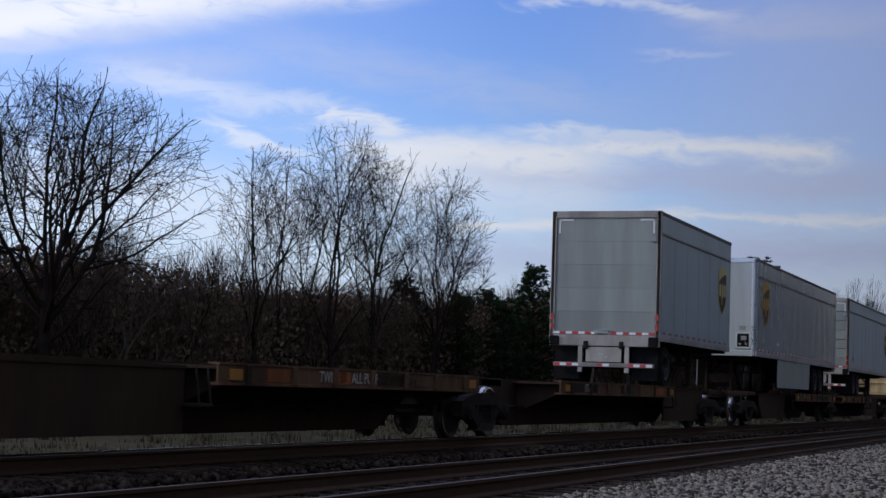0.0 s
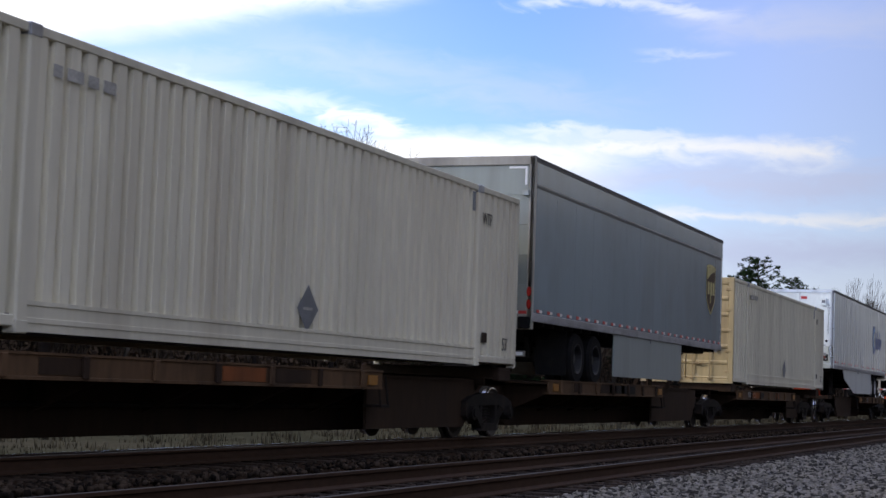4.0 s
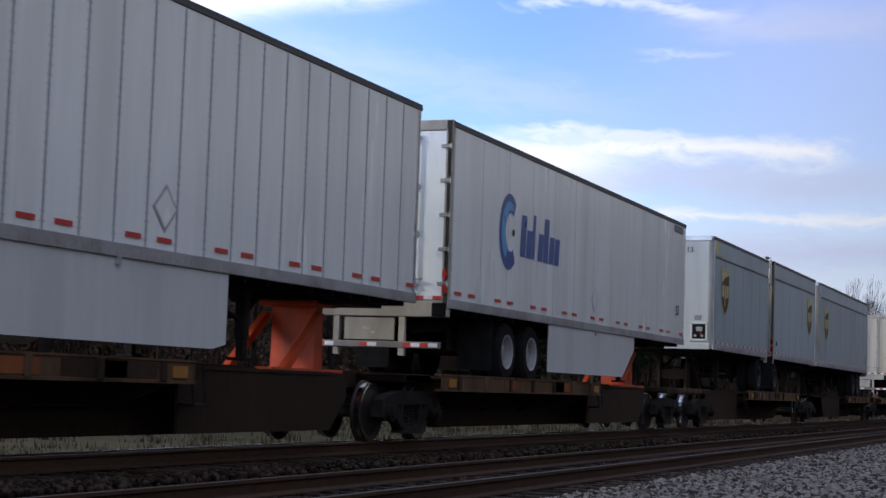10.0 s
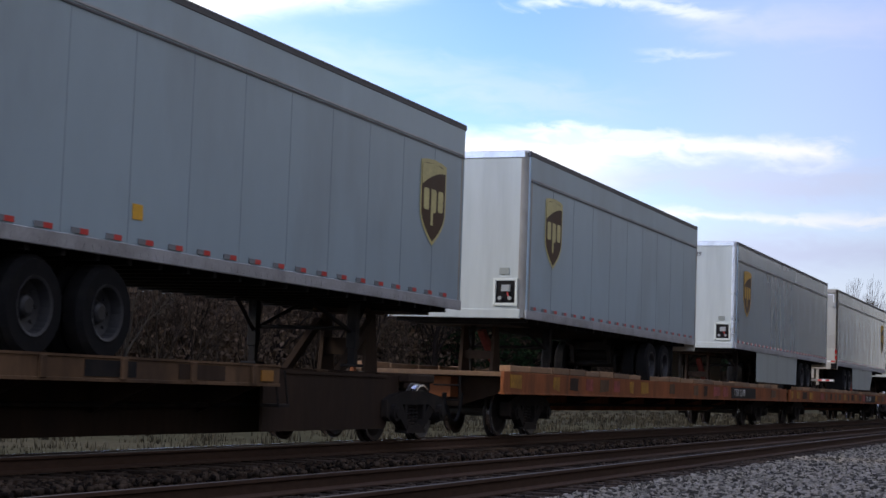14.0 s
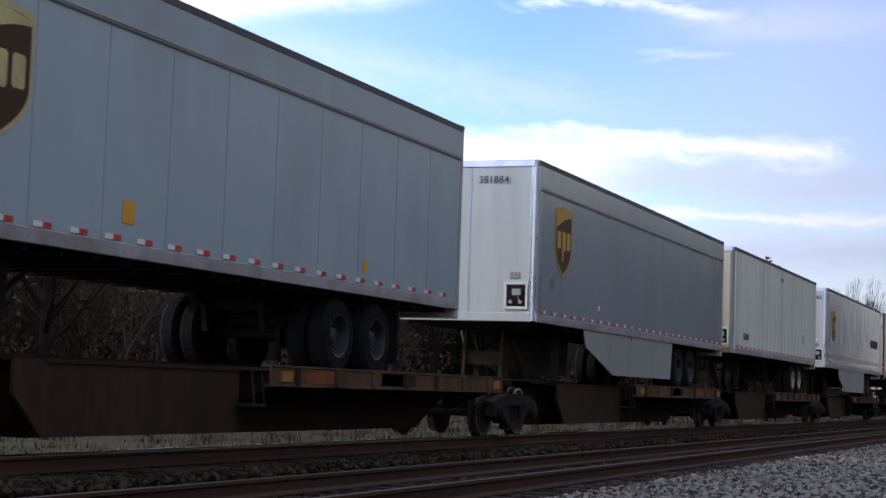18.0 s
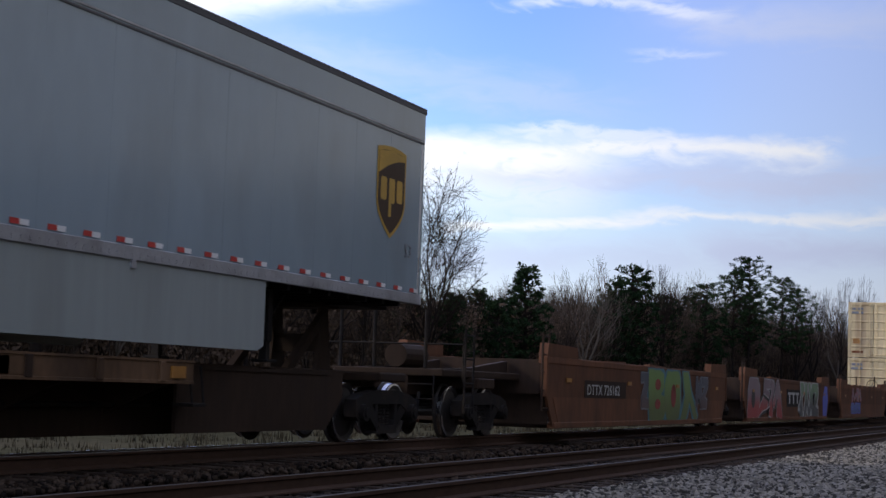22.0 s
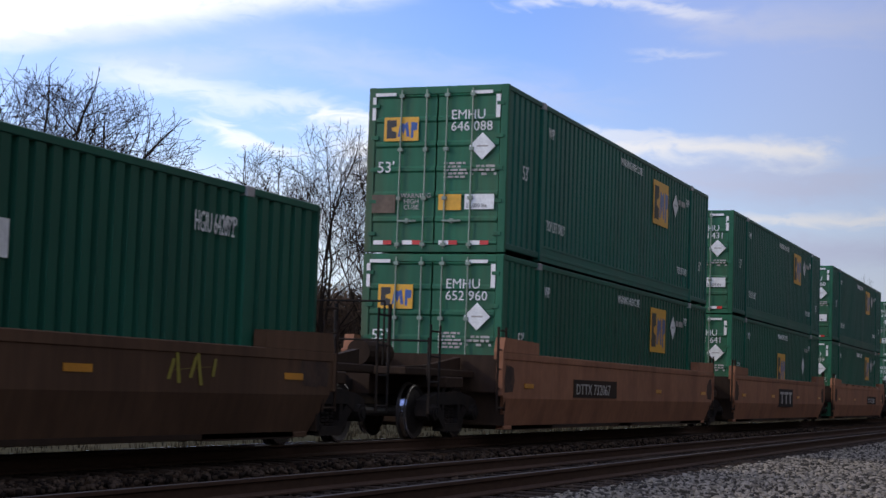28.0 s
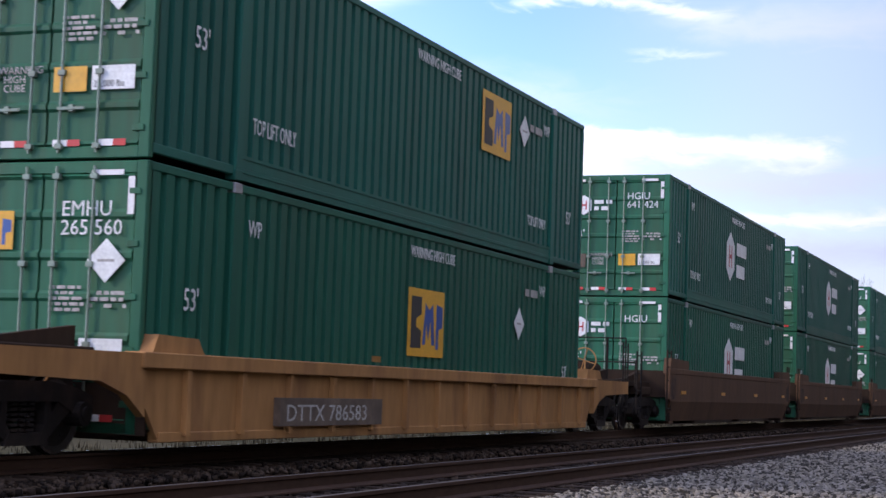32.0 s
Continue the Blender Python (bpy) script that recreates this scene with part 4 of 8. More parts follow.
def make_side_frame():
    g = Geo()
    up = [(-1.12, 0.36), (-1.12, 0.60), (-0.85, 0.68), (-0.35, 0.74), (0.35, 0.74), (0.85, 0.68), (1.12, 0.60), (1.12, 0.36),
          (0.98, 0.30), (0.70, 0.46), (0.52, 0.54), (-0.52, 0.54), (-0.70, 0.46), (-0.98, 0.30)]
    g.extrude(up, "y", -0.09, 0.09)
    g.extrude([(-0.75, 0.46), (-0.52, 0.54), (-0.22, 0.22), (-0.30, 0.14)], "y", -0.08, 0.08)
    g.extrude([(0.75, 0.46), (0.52, 0.54), (0.22, 0.22), (0.30, 0.14)], "y", -0.08, 0.08)
    g.extrude([(-0.36, 0.12), (0.36, 0.12), (0.30, 0.24), (-0.30, 0.24)], "y", -0.1, 0.1)
    for x in (-0.36, 0.36):
        g.box(x - 0.05, x + 0.05, -0.08, 0.08, 0.2, 0.58, 0.01)
    for x in (-0.89, 0.89):
        g.rod((x, -0.16, 0.42), (x, 0.05, 0.42), 0.125, n=14)
        g.rod((x, -0.185, 0.42), (x, -0.16, 0.42), 0.075, n=10)
    for x in (-0.14, 0.0, 0.14):
        for k in range(6):
            g.rod((x, 0, 0.25 + k * 0.05), (x, 0, 0.28 + k * 0.05), 0.06, n=8)
    return g.mesh("side_frame", truck_iron)


def make_bolster():
    g = Geo()
    g.box(-0.22, 0.22, -1.0, 1.0, 0.48, 0.72, 0.03)
    g.rod((0, 0, 0.72), (0, 0, 0.86), 0.24, n=14)
    for s in (-1, 1):
        g.box(-0.6, 0.6, s * 0.55 - 0.05, s * 0.55 + 0.05, 0.36, 0.46, 0.01)
    return g.mesh("bolster", truck_iron)


WHEELSET, SIDE_FRAME, BOLSTER = make_wheelset(), make_side_frame(), make_bolster()
ROLLING = []


def rail_truck(parent, x, z0=0.0):
    """A two-axle truck under a car: bolster with two side frames and two wheelsets."""
    t = part("truck", BOLSTER, truck_iron, parent, "dark greasy cast-steel truck", (x, 0, z0))
    for s in (-1, 1):
        part("side_frame", SIDE_FRAME, truck_iron, t, "", Matrix.Translation((0, s * 0.98, 0)) @ (Matrix.Identity(4) if s < 0 else FLIP))
    for dx in (-0.89, 0.89):
        w = part("wheelset", WHEELSET, wheel_steel, t, "steel wheels with bright worn treads", (dx, 0, 0.42))
        ROLLING.append((w, dx))
    return t


# ---- road trailers ----
def shield(parent, x, z, h, facing="side", at=-1.31, gold=None):
    """A brown shield with a golden head and rim and plain golden blocks."""
    gold = gold or shield_gold
    w = h * 0.40

    def outline(k):
        pts = [(-w, 0.46 * h), (-0.6 * w, 0.485 * h), (0, 0.5 * h), (0.6 * w, 0.485 * h), (w, 0.46 * h), (w, -0.10 * h)]
        for a in range(1, 7):
            q = a / 7
            pts.append((w * (1 - q ** 1.9), -0.10 * h - 0.40 * h * q))
        pts.append((0, -0.5 * h))
        for a in range(6, 0, -1):
            q = a / 7
            pts.append((-w * (1 - q ** 1.9), -0.10 * h - 0.40 * h * q))
        pts.append((-w, -0.10 * h))
        return [(x + p * k, z + q * k) for p, q in pts]

    base = part("emblem", plate(outline(1.0), facing, at, 0.003), gold, parent, "golden rim of the brown shield emblem")
    part("field", plate(outline(0.91), facing, at - 0.003, 0.002), shield_brown, base, "dark brown field of the shield")
    head = [(x - w * 0.9, z + 0.42 * h), (x, z + 0.455 * h), (x + w * 0.9, z + 0.42 * h), (x + w * 0.9, z + 0.37 * h)]
    head += [(x + w * (0.9 - 1.8 * k / 8), z + (0.37 - 0.19 * (k / 8) ** 1.8) * h) for k in range(1, 9)]
    part("head", plate(head, facing, at - 0.005, 0.002), gold, base, "golden head of the shield")
    for a, b0, b1 in ((-0.54, -0.10, 0.15), (0.03, -0.27, 0.15), (0.57, -0.10, 0.15)):
        lo, hi = a - 0.20, a + 0.20
        slab = [(lo + 0.06, b0), (hi - 0.06, b0), (hi, b0 + 0.025), (hi, b1 - 0.025), (hi - 0.06, b1), (lo + 0.06, b1), (lo, b1 - 0.025), (lo, b0 + 0.025)]
        if b0 < -0.2:
            slab = [(lo, b0), (lo + 0.17, b0), (lo + 0.17, -0.12), (hi - 0.06, -0.12), (hi, -0.095), (hi, b1 - 0.025), (hi - 0.06, b1), (lo, b1)]
        part("block", plate([(x + p * w, z + q * h) for p, q in slab], facing, at - 0.005, 0.002), gold, base)
    return base


def roundel(parent, x, z, r, bar, at=-1.31):
    """A blue ring open to one side beside a row of slanting blue blocks."""
    pts = [(x + 0.78 * r * math.cos(a), z + r * math.sin(a)) for a in [math.pi * (0.28 + 1.44 * i / 26) for i in range(27)]]
    inner = [(x + 0.12 * r + 0.42 * r * math.cos(a), z + 0.52 * r * math.sin(a)) for a in [math.pi * (1.68 - 1.36 * i / 20) for i in range(21)]]
    base = part("emblem", plate(pts + inner, "side", at, 0.003), logo_blue, parent, "deep blue open ring emblem")
    low = [(x + 0.60 * r * math.cos(a), z + 0.80 * r * math.sin(a)) for a in [math.pi * (0.35 + 1.0 * i / 16) for i in range(17)]]
    low_in = [(x + 0.12 * r + 0.46 * r * math.cos(a), z + 0.58 * r * math.sin(a)) for a in [math.pi * (1.32 - 0.94 * i / 14) for i in range(15)]]
    part("crescent", plate(low + low_in, "side", at - 0.003, 0.002), logo_sky, base, "light blue crescent")
    part("hub", plate([(x + 0.35 * r + 0.1 * r * math.cos(i), z + 0.1 * r * math.sin(i)) for i in np.linspace(0, 6.28, 9)[:-1]] , "side", at, 0.003), ink, base)
    x0, x1 = bar
    heights = (0.92, 0.62, 1.0, 0.62, 1.0, 0.62, 0.62)
    step = (x1 - x0) / len(heights)
    for i, h in enumerate(heights):
        if h == 1.0 and i == 2:
            w = 0.42
        else:
            w = 0.84
        a = x0 + i * step
        poly = [(a, z - 0.36), (a + w * step, z - 0.36), (a + w * step + 0.06, z - 0.36 + 0.78 * h), (a + 0.06, z - 0.36 + 0.78 * h)]
        part("block", plate(poly, "side", at, 0.003), logo_blue, base)
    return base


def bars(parent, x0, x1, z, h, rows, material, facing="side", at=-1.31, fill=0.8, seed=1, label=""):
    """Rows of short bars that stand for small print."""
    rnd = random.Random(seed)
    g = Geo()
    for k in range(rows):
        zz = z - k * h * 1.7
        x = x0
        while x < x1 - h:
            w = min(h * rnd.uniform(1.2, 4.0), x1 - x)
            if rnd.random() < fill + 0.1:
                if facing == "side":
                    g.box(x, x + w, at - 0.003, at, zz, zz + h)
                else:
                    g.box(at - 0.003, at, -x - w, -x, zz, zz + h)
            x += w + h * 0.7
    return part("small_print", g, material, parent, label)


def trailer(name, u0, u1, top, nose_first, skin, door="roll", axles=(), rim=rim_steel, skirt=None, emblem=None, skirt_mat=None,
            seams=1.22, tape="rw", label="", legs=None, base=DECK, bands=True, doorskin=None, extras=None, width=2.59):
    """A semi-trailer on its wheels; x runs back along the train from its leading end, z up from the deck."""
    t = thing(name, label, "trailer", "trailers on the train")
    ride(t, u0, base)
    L, W, T = u1 - u0, width / 2, top - base
    F = 2.03 - DECK          # underside of the floor
    side_skin = skin
    rear = (lambda d: L - d) if nose_first else (lambda d: d)

    # shell
    for s in (-1, 1):
        part("side_wall", Geo().box(0.06, L - 0.06, s * W, s * (W - 0.045), F + 0.10, T - 0.10), side_skin, t)
    n = int(L / seams)
    # on white sides the seam strip carries the rib's shadow as grey colour
    seam_mat = {"white_paint": seam_shadow, "dull_silver": seam_dark}.get(skin.name, side_skin)
    proud, half = (0.006, 0.013) if seams < 1 else (0.0025 if skin is dull_silver else 0.0012, 0.006)
    seam = Geo().box(-half, half, -W - proud, -W + 0.02, F + 0.12, T - (0.56 if bands else 0.12)).mesh("panel_seam", seam_mat)
    for i in range(n + 1):
        part("panel_seam", seam, seam_mat, t, "", (0.12 + (L - 0.24) * i / n, 0, 0))
    if seams < 1:
        g = Geo()
        for i in range(n + 1):
            x = 0.12 + (L - 0.24) * i / n
            for k in range(28):
                z = F + 0.2 + k * (T - F - 0.4) / 27
                for dx in (-0.036, 0.036):
                    g.box(x + dx - 0.005, x + dx + 0.005, -W - 0.006, -W + 0.001, z, z + 0.012)
        tagged(part("riveting", g, alu_rail, t), kind="stuff")
    if bands:
        for k, dz in enumerate((0.50, 0.545)):
            part("groove", Geo().box(0.1, L - 0.1, -W - 0.012, -W + 0.01, T - dz - 0.012, T - dz + 0.012), dark_rail if k else alu_rail, t)
        part("upper_band", Geo().box(0.08, L - 0.08, -W - 0.005, -W + 0.01, T - 0.485, T - 0.1), side_skin, t)
    part("roof", Geo().box(0.02, L - 0.02, -W + 0.02, W - 0.02, T - 0.05, T, 0.015), alu_rail, t)
    g = Geo()
    for s in (-1, 1):
        g.box(0.03, L - 0.03, s * (W + 0.012), s * (W - 0.05), T - 0.11, T - 0.012, 0.012)
    for i in range(int(L / 0.16)):
        g.box(0.1 + i * 0.16, 0.15 + i * 0.16, -W - 0.018, -W, T - 0.05, T - 0.022)
    part("roof_rail", g, dark_rail, t, "narrow dark riveted roof rail")
    part("floor", Geo().box(0.05, L - 0.05, -W + 0.03, W - 0.03, F + 0.02, F + 0.12), chassis_black, t, "dark underside of the floor")
    for i in range(int(L / 0.6)):
        part("cross_member", CROSS_MEMBER, chassis_black, t, "", (0.3 + i * 0.6, 0, F))
    for s in (-1, 1):
        rail = Geo().box(0.03, L - 0.03, s * (W + 0.008), s * (W - 0.03), F - 0.02, F + 0.13, 0.008)
        if s < 0:
            for i in range(int(L / 0.15)):
                rail.box(0.08 + i * 0.15, 0.095 + i * 0.15, -W - 0.013, -W, F + 0.01, F + 0.025)
                rail.box(0.08 + i * 0.15, 0.095 + i * 0.15, -W - 0.013, -W, F + 0.04, F + 0.055)
        part("base_rail", rail, alu_rail, t, "riveted aluminium base rail")
    # reflectors along the base rail
    k = 0
    step = 0.61 if tape != "pairs" else 0.62
    x = 0.25
    while x < L - 0.4:
        mesh = {"rw": TAPE_RW, "wr": TAPE_WR, "pairs": TAPE_R, "red": TAPE_R, "dim": TAPE_DIM}[tape]
        part("reflector_strip", mesh, tape_red, t, "", (x, -W - 0.009, F + 0.145 if tape != "pairs" else F + 0.20))
        k += 1
        x += step if tape != "pairs" else (0.62 if k % 2 else 1.25)
    # corner posts
    for x0, x1 in ((0, 0.09), (L - 0.09, L)):
        front = (x0 > 1) != nose_first
        for s in (-1, 1):
            g = Geo()
            if front:
                xx = x0 if x0 < 1 else x1
                dirn = 1 if x0 < 1 else -1
                arc = [(xx + dirn * (0.15 - 0.15 * math.sin(a)), s * (W + 0.004 - 0.15 + 0.15 * math.cos(a))) for a in np.linspace(0, 1.5708, 7)]
                back = [(xx + dirn * 0.03, s * (W - 0.19)), (xx + dirn * 0.19, s * (W - 0.19)), (xx + dirn * 0.19, s * (W + 0.004))]
                g.extrude(arc + back, "z", F, T - 0.02)
            else:
                g.box(x0, x1, s * (W + 0.006), s * (W - 0.09), F - 0.02, T - 0.01, 0.012)
            part("corner_post", g, (bright_metal if skin in (silver_paint, white_paint) else frame_paint if skin is dull_silver else door_paint) if front else frame_paint, t, "rounded corner post" if front else "")
    # the nose wall and its connections
    xn = 0.0 if nose_first else L
    dn = 1 if nose_first else -1
    part("nose_wall", Geo().box(xn + dn * 0.005, xn + dn * 0.06, -W + 0.13, W - 0.13, F, T - 0.03), {"white_paint": white_paint, "ivory_paint": cream_door}.get(skin.name, nose_paint), t,
         "pale flat front wall")
    if nose_first:
        part("wall_seam", Geo().box(-0.002, 0.01, -0.02, 0.0, F, T - 0.1), alu_rail, t)
        part("nose_sill", Geo().box(-0.012, 0.04, -W + 0.1, W - 0.1, F - 0.02, F + 0.14, 0.01), nose_paint if skin is not ivory_paint else old_plank, t)
        part("nose_header", Geo().box(-0.012, 0.04, -W + 0.08, W - 0.08, T - 0.13, T - 0.01, 0.01), bright_metal, t)
        for yy, kind in ((-0.92, 1), (0.95, 0)):
            b = part("connection_box", Geo().box(-0.006, 0.02, yy - 0.19, yy + 0.19, F + 0.22, F + 0.66, 0.004).box(-0.03, 0.0, yy - 0.21, yy + 0.21, F + 0.64, F + 0.68).box(-0.03, 0.0, yy - 0.21, yy + 0.21, F + 0.20, F + 0.24)
                     .box(-0.03, 0.0, yy - 0.22, yy - 0.18, F + 0.2, F + 0.68).box(-0.03, 0.0, yy + 0.18, yy + 0.22, F + 0.2, F + 0.68),
                     ivory_paint, t, "framed recess for hoses and cables")
            part("recess", Geo().box(-0.009, -0.004, yy - 0.17, yy + 0.17, F + 0.25, F + 0.63), chassis_black if kind else door_paint, b)
            part("connector", Geo().rod((-0.06, yy - 0.09, F + 0.33), (-0.01, yy - 0.09, F + 0.33), 0.035).rod((-0.06, yy + 0.09, F + 0.33), (-0.01, yy + 0.09, F + 0.33), 0.035)
                 .box(-0.07, -0.01, yy - 0.10, yy + 0.06, F + 0.44, F + 0.56, 0.01), rod_metal, b)
            if kind:
                part("hose", Geo().rod((-0.05, yy - 0.08, F + 0.33), (-0.03, yy - 0.02, F + 0.50), 0.012, n=6), tape_red, b)
        part("placard_holder", Geo().box(-0.01, 0.005, -0.98, -0.80, F + 0.74, F + 0.86, 0.003), door_paint, t)
    # the rear frame and door
    xr = rear(0.0)
    fr = Geo()
    for s in (-1, 1):
        fr.box(xr, rear(0.10), s * W, s * (W - 0.11), F - 0.05, T, 0.01)
    fr.box(xr, rear(0.10), -W, W, T - 0.16, T + 0.005, 0.012)
    fr.box(xr, rear(0.12), -W, W, F - 0.16, F + 0.10, 0.012)
    part("rear_frame", fr, frame_paint, t, "worn pale painted steel rear frame")
    dskin = doorskin or door_paint
    z0, z1 = F + 0.10, T - 0.16
    if door == "swing":
        for s in (-1, 1):
            g = Geo().box(rear(0.02), rear(0.07), s * 0.01, s * (W - 0.11), z0, z1, 0.006)
            g.box(rear(0.0), rear(0.03), s * 0.02, s * 0.05, z0, z1)
            d = part("door", g, dskin, t, "closed swing door, streaked with rust" if dskin is cream_door else "closed white swing door")
            if not nose_first:
                for k in range(5):
                    part("hinge", HINGE, rod_metal, d, "", Matrix.Translation((0, s * (W - 0.02), z0 + 0.25 + k * (z1 - z0 - 0.5) / 4)) @ (Matrix.Identity(4) if s < 0 else Matrix.Diagonal((1, -1, 1, 1))))
                for yy in (0.26, 0.72):
                    g = Geo().rod((-0.035, s * yy, z0 + 0.03), (-0.035, s * yy, z1 - 0.03), 0.02, n=8)
                    for zz in (z0 + 0.2, z0 + 1.0, z1 - 0.9, z1 - 0.15):
                        g.box(-0.055, 0.02, s * yy - 0.05, s * yy + 0.05, zz, zz + 0.07, 0.006)
                    g.box(-0.06, -0.03, s * yy - 0.16, s * yy + 0.16, z0 + 0.30, z0 + 0.34, 0.006)
                    part("lock_rod", g, rod_metal, d, "vertical lock rod with handle")
    else:
        rows = 7 if door == "slat" else 5
        for k in range(rows):
            a = z0 + k * (z1 - z0) / rows
            b = z0 + (k + 1) * (z1 - z0) / rows
            gap = 0.018 if door == "slat" else 0.003
            part("door_panel", Geo().box(rear(0.035), rear(0.07), -W + 0.12, W - 0.12, a + gap / 2, b - gap / 2, 0.006 if door == "slat" else 0.0015), dskin, t, "grey roll-up door panel" if k == 0 else "")
        if not nose_first:
            part("door_latch", Geo().box(-0.03, 0.04, -0.12, 0.22, z0 + 0.02, z0 + 0.12, 0.01).rod((-0.04, -0.3, z0 + 0.10), (-0.04, 0.1, z0 + 0.10), 0.012, n=6), rod_metal, t, "steel latch at the door's foot")
            part("door_pull", Geo().box(-0.05, 0.03, -W + 0.10, -W + 0.22, z1 - 0.55, z1 - 0.45, 0.01).rod((-0.03, -W + 0.13, z1 - 0.5), (-0.03, -W + 0.13, z1 - 0.05), 0.012, n=6), rod_metal, t)
            for s in (-1, 1):
                g = Geo().box(0.025, 0.035, s * (W - 0.16), s * (W - 0.20), z1 - 0.35, z1 - 0.02).box(0.025, 0.0352, s * (W - 0.5), s * (W - 0.165), z1 - 0.06, z1 - 0.021)
                part("corner_tape", g, tape_white, t)
    if not nose_first:
        for k in range(8):
            yy = -1.2 + k * 0.3
            if abs(yy + 0.15) > 0.2 or door != "swing":
                g = Geo().box(-0.006, 0.0, yy, yy + 0.15, F + 0.11, F + 0.165, slot=0).box(-0.006, 0.0, yy + 0.15, yy + 0.30, F + 0.11, F + 0.165, slot=1)
                part("reflector_strip", g, (tape_red, tape_white), t)
        for s in (-1, 1):
            for dz in (0.28, 0.50):
                part("tail_lamp", LAMP, lamp_red, t, "oval red tail lamp", Matrix.Translation((-0.002, s * (W - 0.055), F + dz)) @ Matrix.Diagonal((1, 0.75, 1.6, 1)))
            part("sill_buffer", Geo().box(-0.06, 0.0, s * (W - 0.02), s * (W - 0.24), F - 0.15, F + 0.06, 0.015), tyre_rubber, t, "black rubber dock buffer")
        # under-ride bumper
        bz = 0.42
        b = part("bumper", Geo().box(-0.02, 0.08, -1.18, 1.18, bz, bz + 0.10, 0.01), bumper_steel, t, "under-ride bumper on two posts")
        for yy in (-0.55, 0.55):
            part("post", Geo().box(0.0, 0.08, yy - 0.05, yy + 0.05, bz - 0.12, F - 0.16, 0.006), frame_paint, b)
        for k in (0, 1, 3.5, 6, 7):
            yy = -1.16 + k * 0.29
            g = Geo().box(-0.025, -0.02, yy, yy + 0.15, bz + 0.02, bz + 0.08, slot=0).box(-0.025, -0.02, yy + 0.15, yy + 0.29, bz + 0.02, bz + 0.08, slot=1)
            part("reflector_strip", g, (tape_white, tape_red), b)
        part("plate_panel", Geo().box(0.02, 0.05, -0.42, 0.42, bz + 0.12, F - 0.18, 0.006), frame_paint, t)
        bars(t, -0.12, 0.12, F - 0.36, 0.04, 2, dim_ink, "end", 0.018, seed=5)
    # running gear
    R = 0.47
    if axles:
        a0, a1 = min(axles) - u0, max(axles) - u0
        g = Geo()
        for s in (-1, 1):
            g.box(a0 - 1.0, a1 + 1.0, s * 0.42 - 0.05, s * 0.42 + 0.05, F - 0.22, F - 0.05, 0.01)
        for x in (a0 - 0.6, (a0 + a1) / 2, a1 + 0.6):
            g.box(x - 0.05, x + 0.05, -0.5, 0.5, F - 0.3, F - 0.12)
            for s in (-1, 1):
                g.extrude([(x - 0.16, F - 0.12), (x + 0.16, F - 0.12), (x + 0.05, R), (x - 0.05, R)], "y", s * 0.42 - 0.04, s * 0.42 + 0.04)
        g.rod((a0 + 0.2, -0.9, R + 0.18), (a0 + 0.2, 0.9, R + 0.18), 0.11, n=12)
        part("slider_frame", g, chassis_black, t, "black sliding bogie frame")
        for a in axles:
            x = a - u0
            ax = part("axle", Geo().rod((x, -0.9, R), (x, 0.9, R), 0.065, n=10).rod((x, -0.45, R), (x, -0.38, R), 0.2, n=12), chassis_black, t)
            for s in (-1, 1):
                w = part("wheel", TYRE, tyre_rubber, t, "dusty black dual tyre", Matrix.Translation((x, s * 1.22, R)) @ (Matrix.Identity(4) if s < 0 else FLIP))
                part("rim", RIMS[rim.name], rim, w)
        xf = (a0 - 0.75) if not nose_first else (a1 + 0.75)
        for s in (-1, 1):
            part("mud_flap", Geo().box(xf - 0.01, xf + 0.01, s * 0.62, s * 1.22, 0.14, F - 0.1), tyre_rubber, t)
    # landing legs and kingpin plate
    xl = (legs - u0) if legs else (L - 2.9 if not nose_first else 2.9)
    for s in (-1, 1):
        part("landing_leg", Geo().box(xl - 0.07, xl + 0.07, s * 0.78 - 0.07, s * 0.78 + 0.07, 0.34, F, 0.01).box(xl - 0.05, xl + 0.05, s * 0.78 - 0.05, s * 0.78 + 0.05, 0.12, 0.34)
             .box(xl - 0.14, xl + 0.14, s * 0.78 - 0.12, s * 0.78 + 0.12, 0.08, 0.12, 0.01), chassis_black, t)
    g = Geo()
    g.rod((xl, -0.78, 0.62), (xl, 0.78, 0.62), 0.03, n=6)
    for s in (-1, 1):
        g.rod((xl, s * 0.78, 0.55), (xl - dn * -1.2, s * 0.5, F), 0.03, n=6)
        g.rod((xl, s * 0.78, 0.58), (xl - dn * 1.1, s * 0.5, F), 0.03, n=6)
    part("leg_brace", g, chassis_black, t)
    xk = xn + dn * 0.95
    part("kingpin_plate", Geo().box(xk - 0.6, xk + 0.6, -0.9, 0.9, F - 0.12, F + 0.02, 0.01).rod((xk, 0, F - 0.22), (xk, 0, F), 0.05), chassis_black, t)
    # side skirts
    if skirt:
        a, b = skirt[0] - u0, skirt[1] - u0
        slant = skirt[2] if len(skirt) > 2 else 0.12
        zb = skirt[3] if len(skirt) > 3 else 0.18
        for s in (-1, 1):
            if nose_first:
                poly = [(a, F), (a + slant * 0.1, F - 0.35 if slant > 0.5 else zb + 0.02), (a + slant, zb), (b - 0.05, zb), (b + 0.10, F)]
            else:
                poly = [(a, zb), (b - slant, zb), (b, F - 0.3 if slant > 0.5 else zb + 0.06), (b, F), (a, F)]
            part("side_skirt", Geo().extrude(poly, "y", s * (W - 0.02), s * (W - 0.045)), skirt_mat or skirt_paint, t, "smooth pale side skirt")
            if s < 0:
                part("skirt_bracket", Geo().box((a + b) / 2 - 0.04, (a + b) / 2 + 0.04, -W - 0.01, -W + 0.03, F - 0.10, F + 0.02), alu_rail, t)
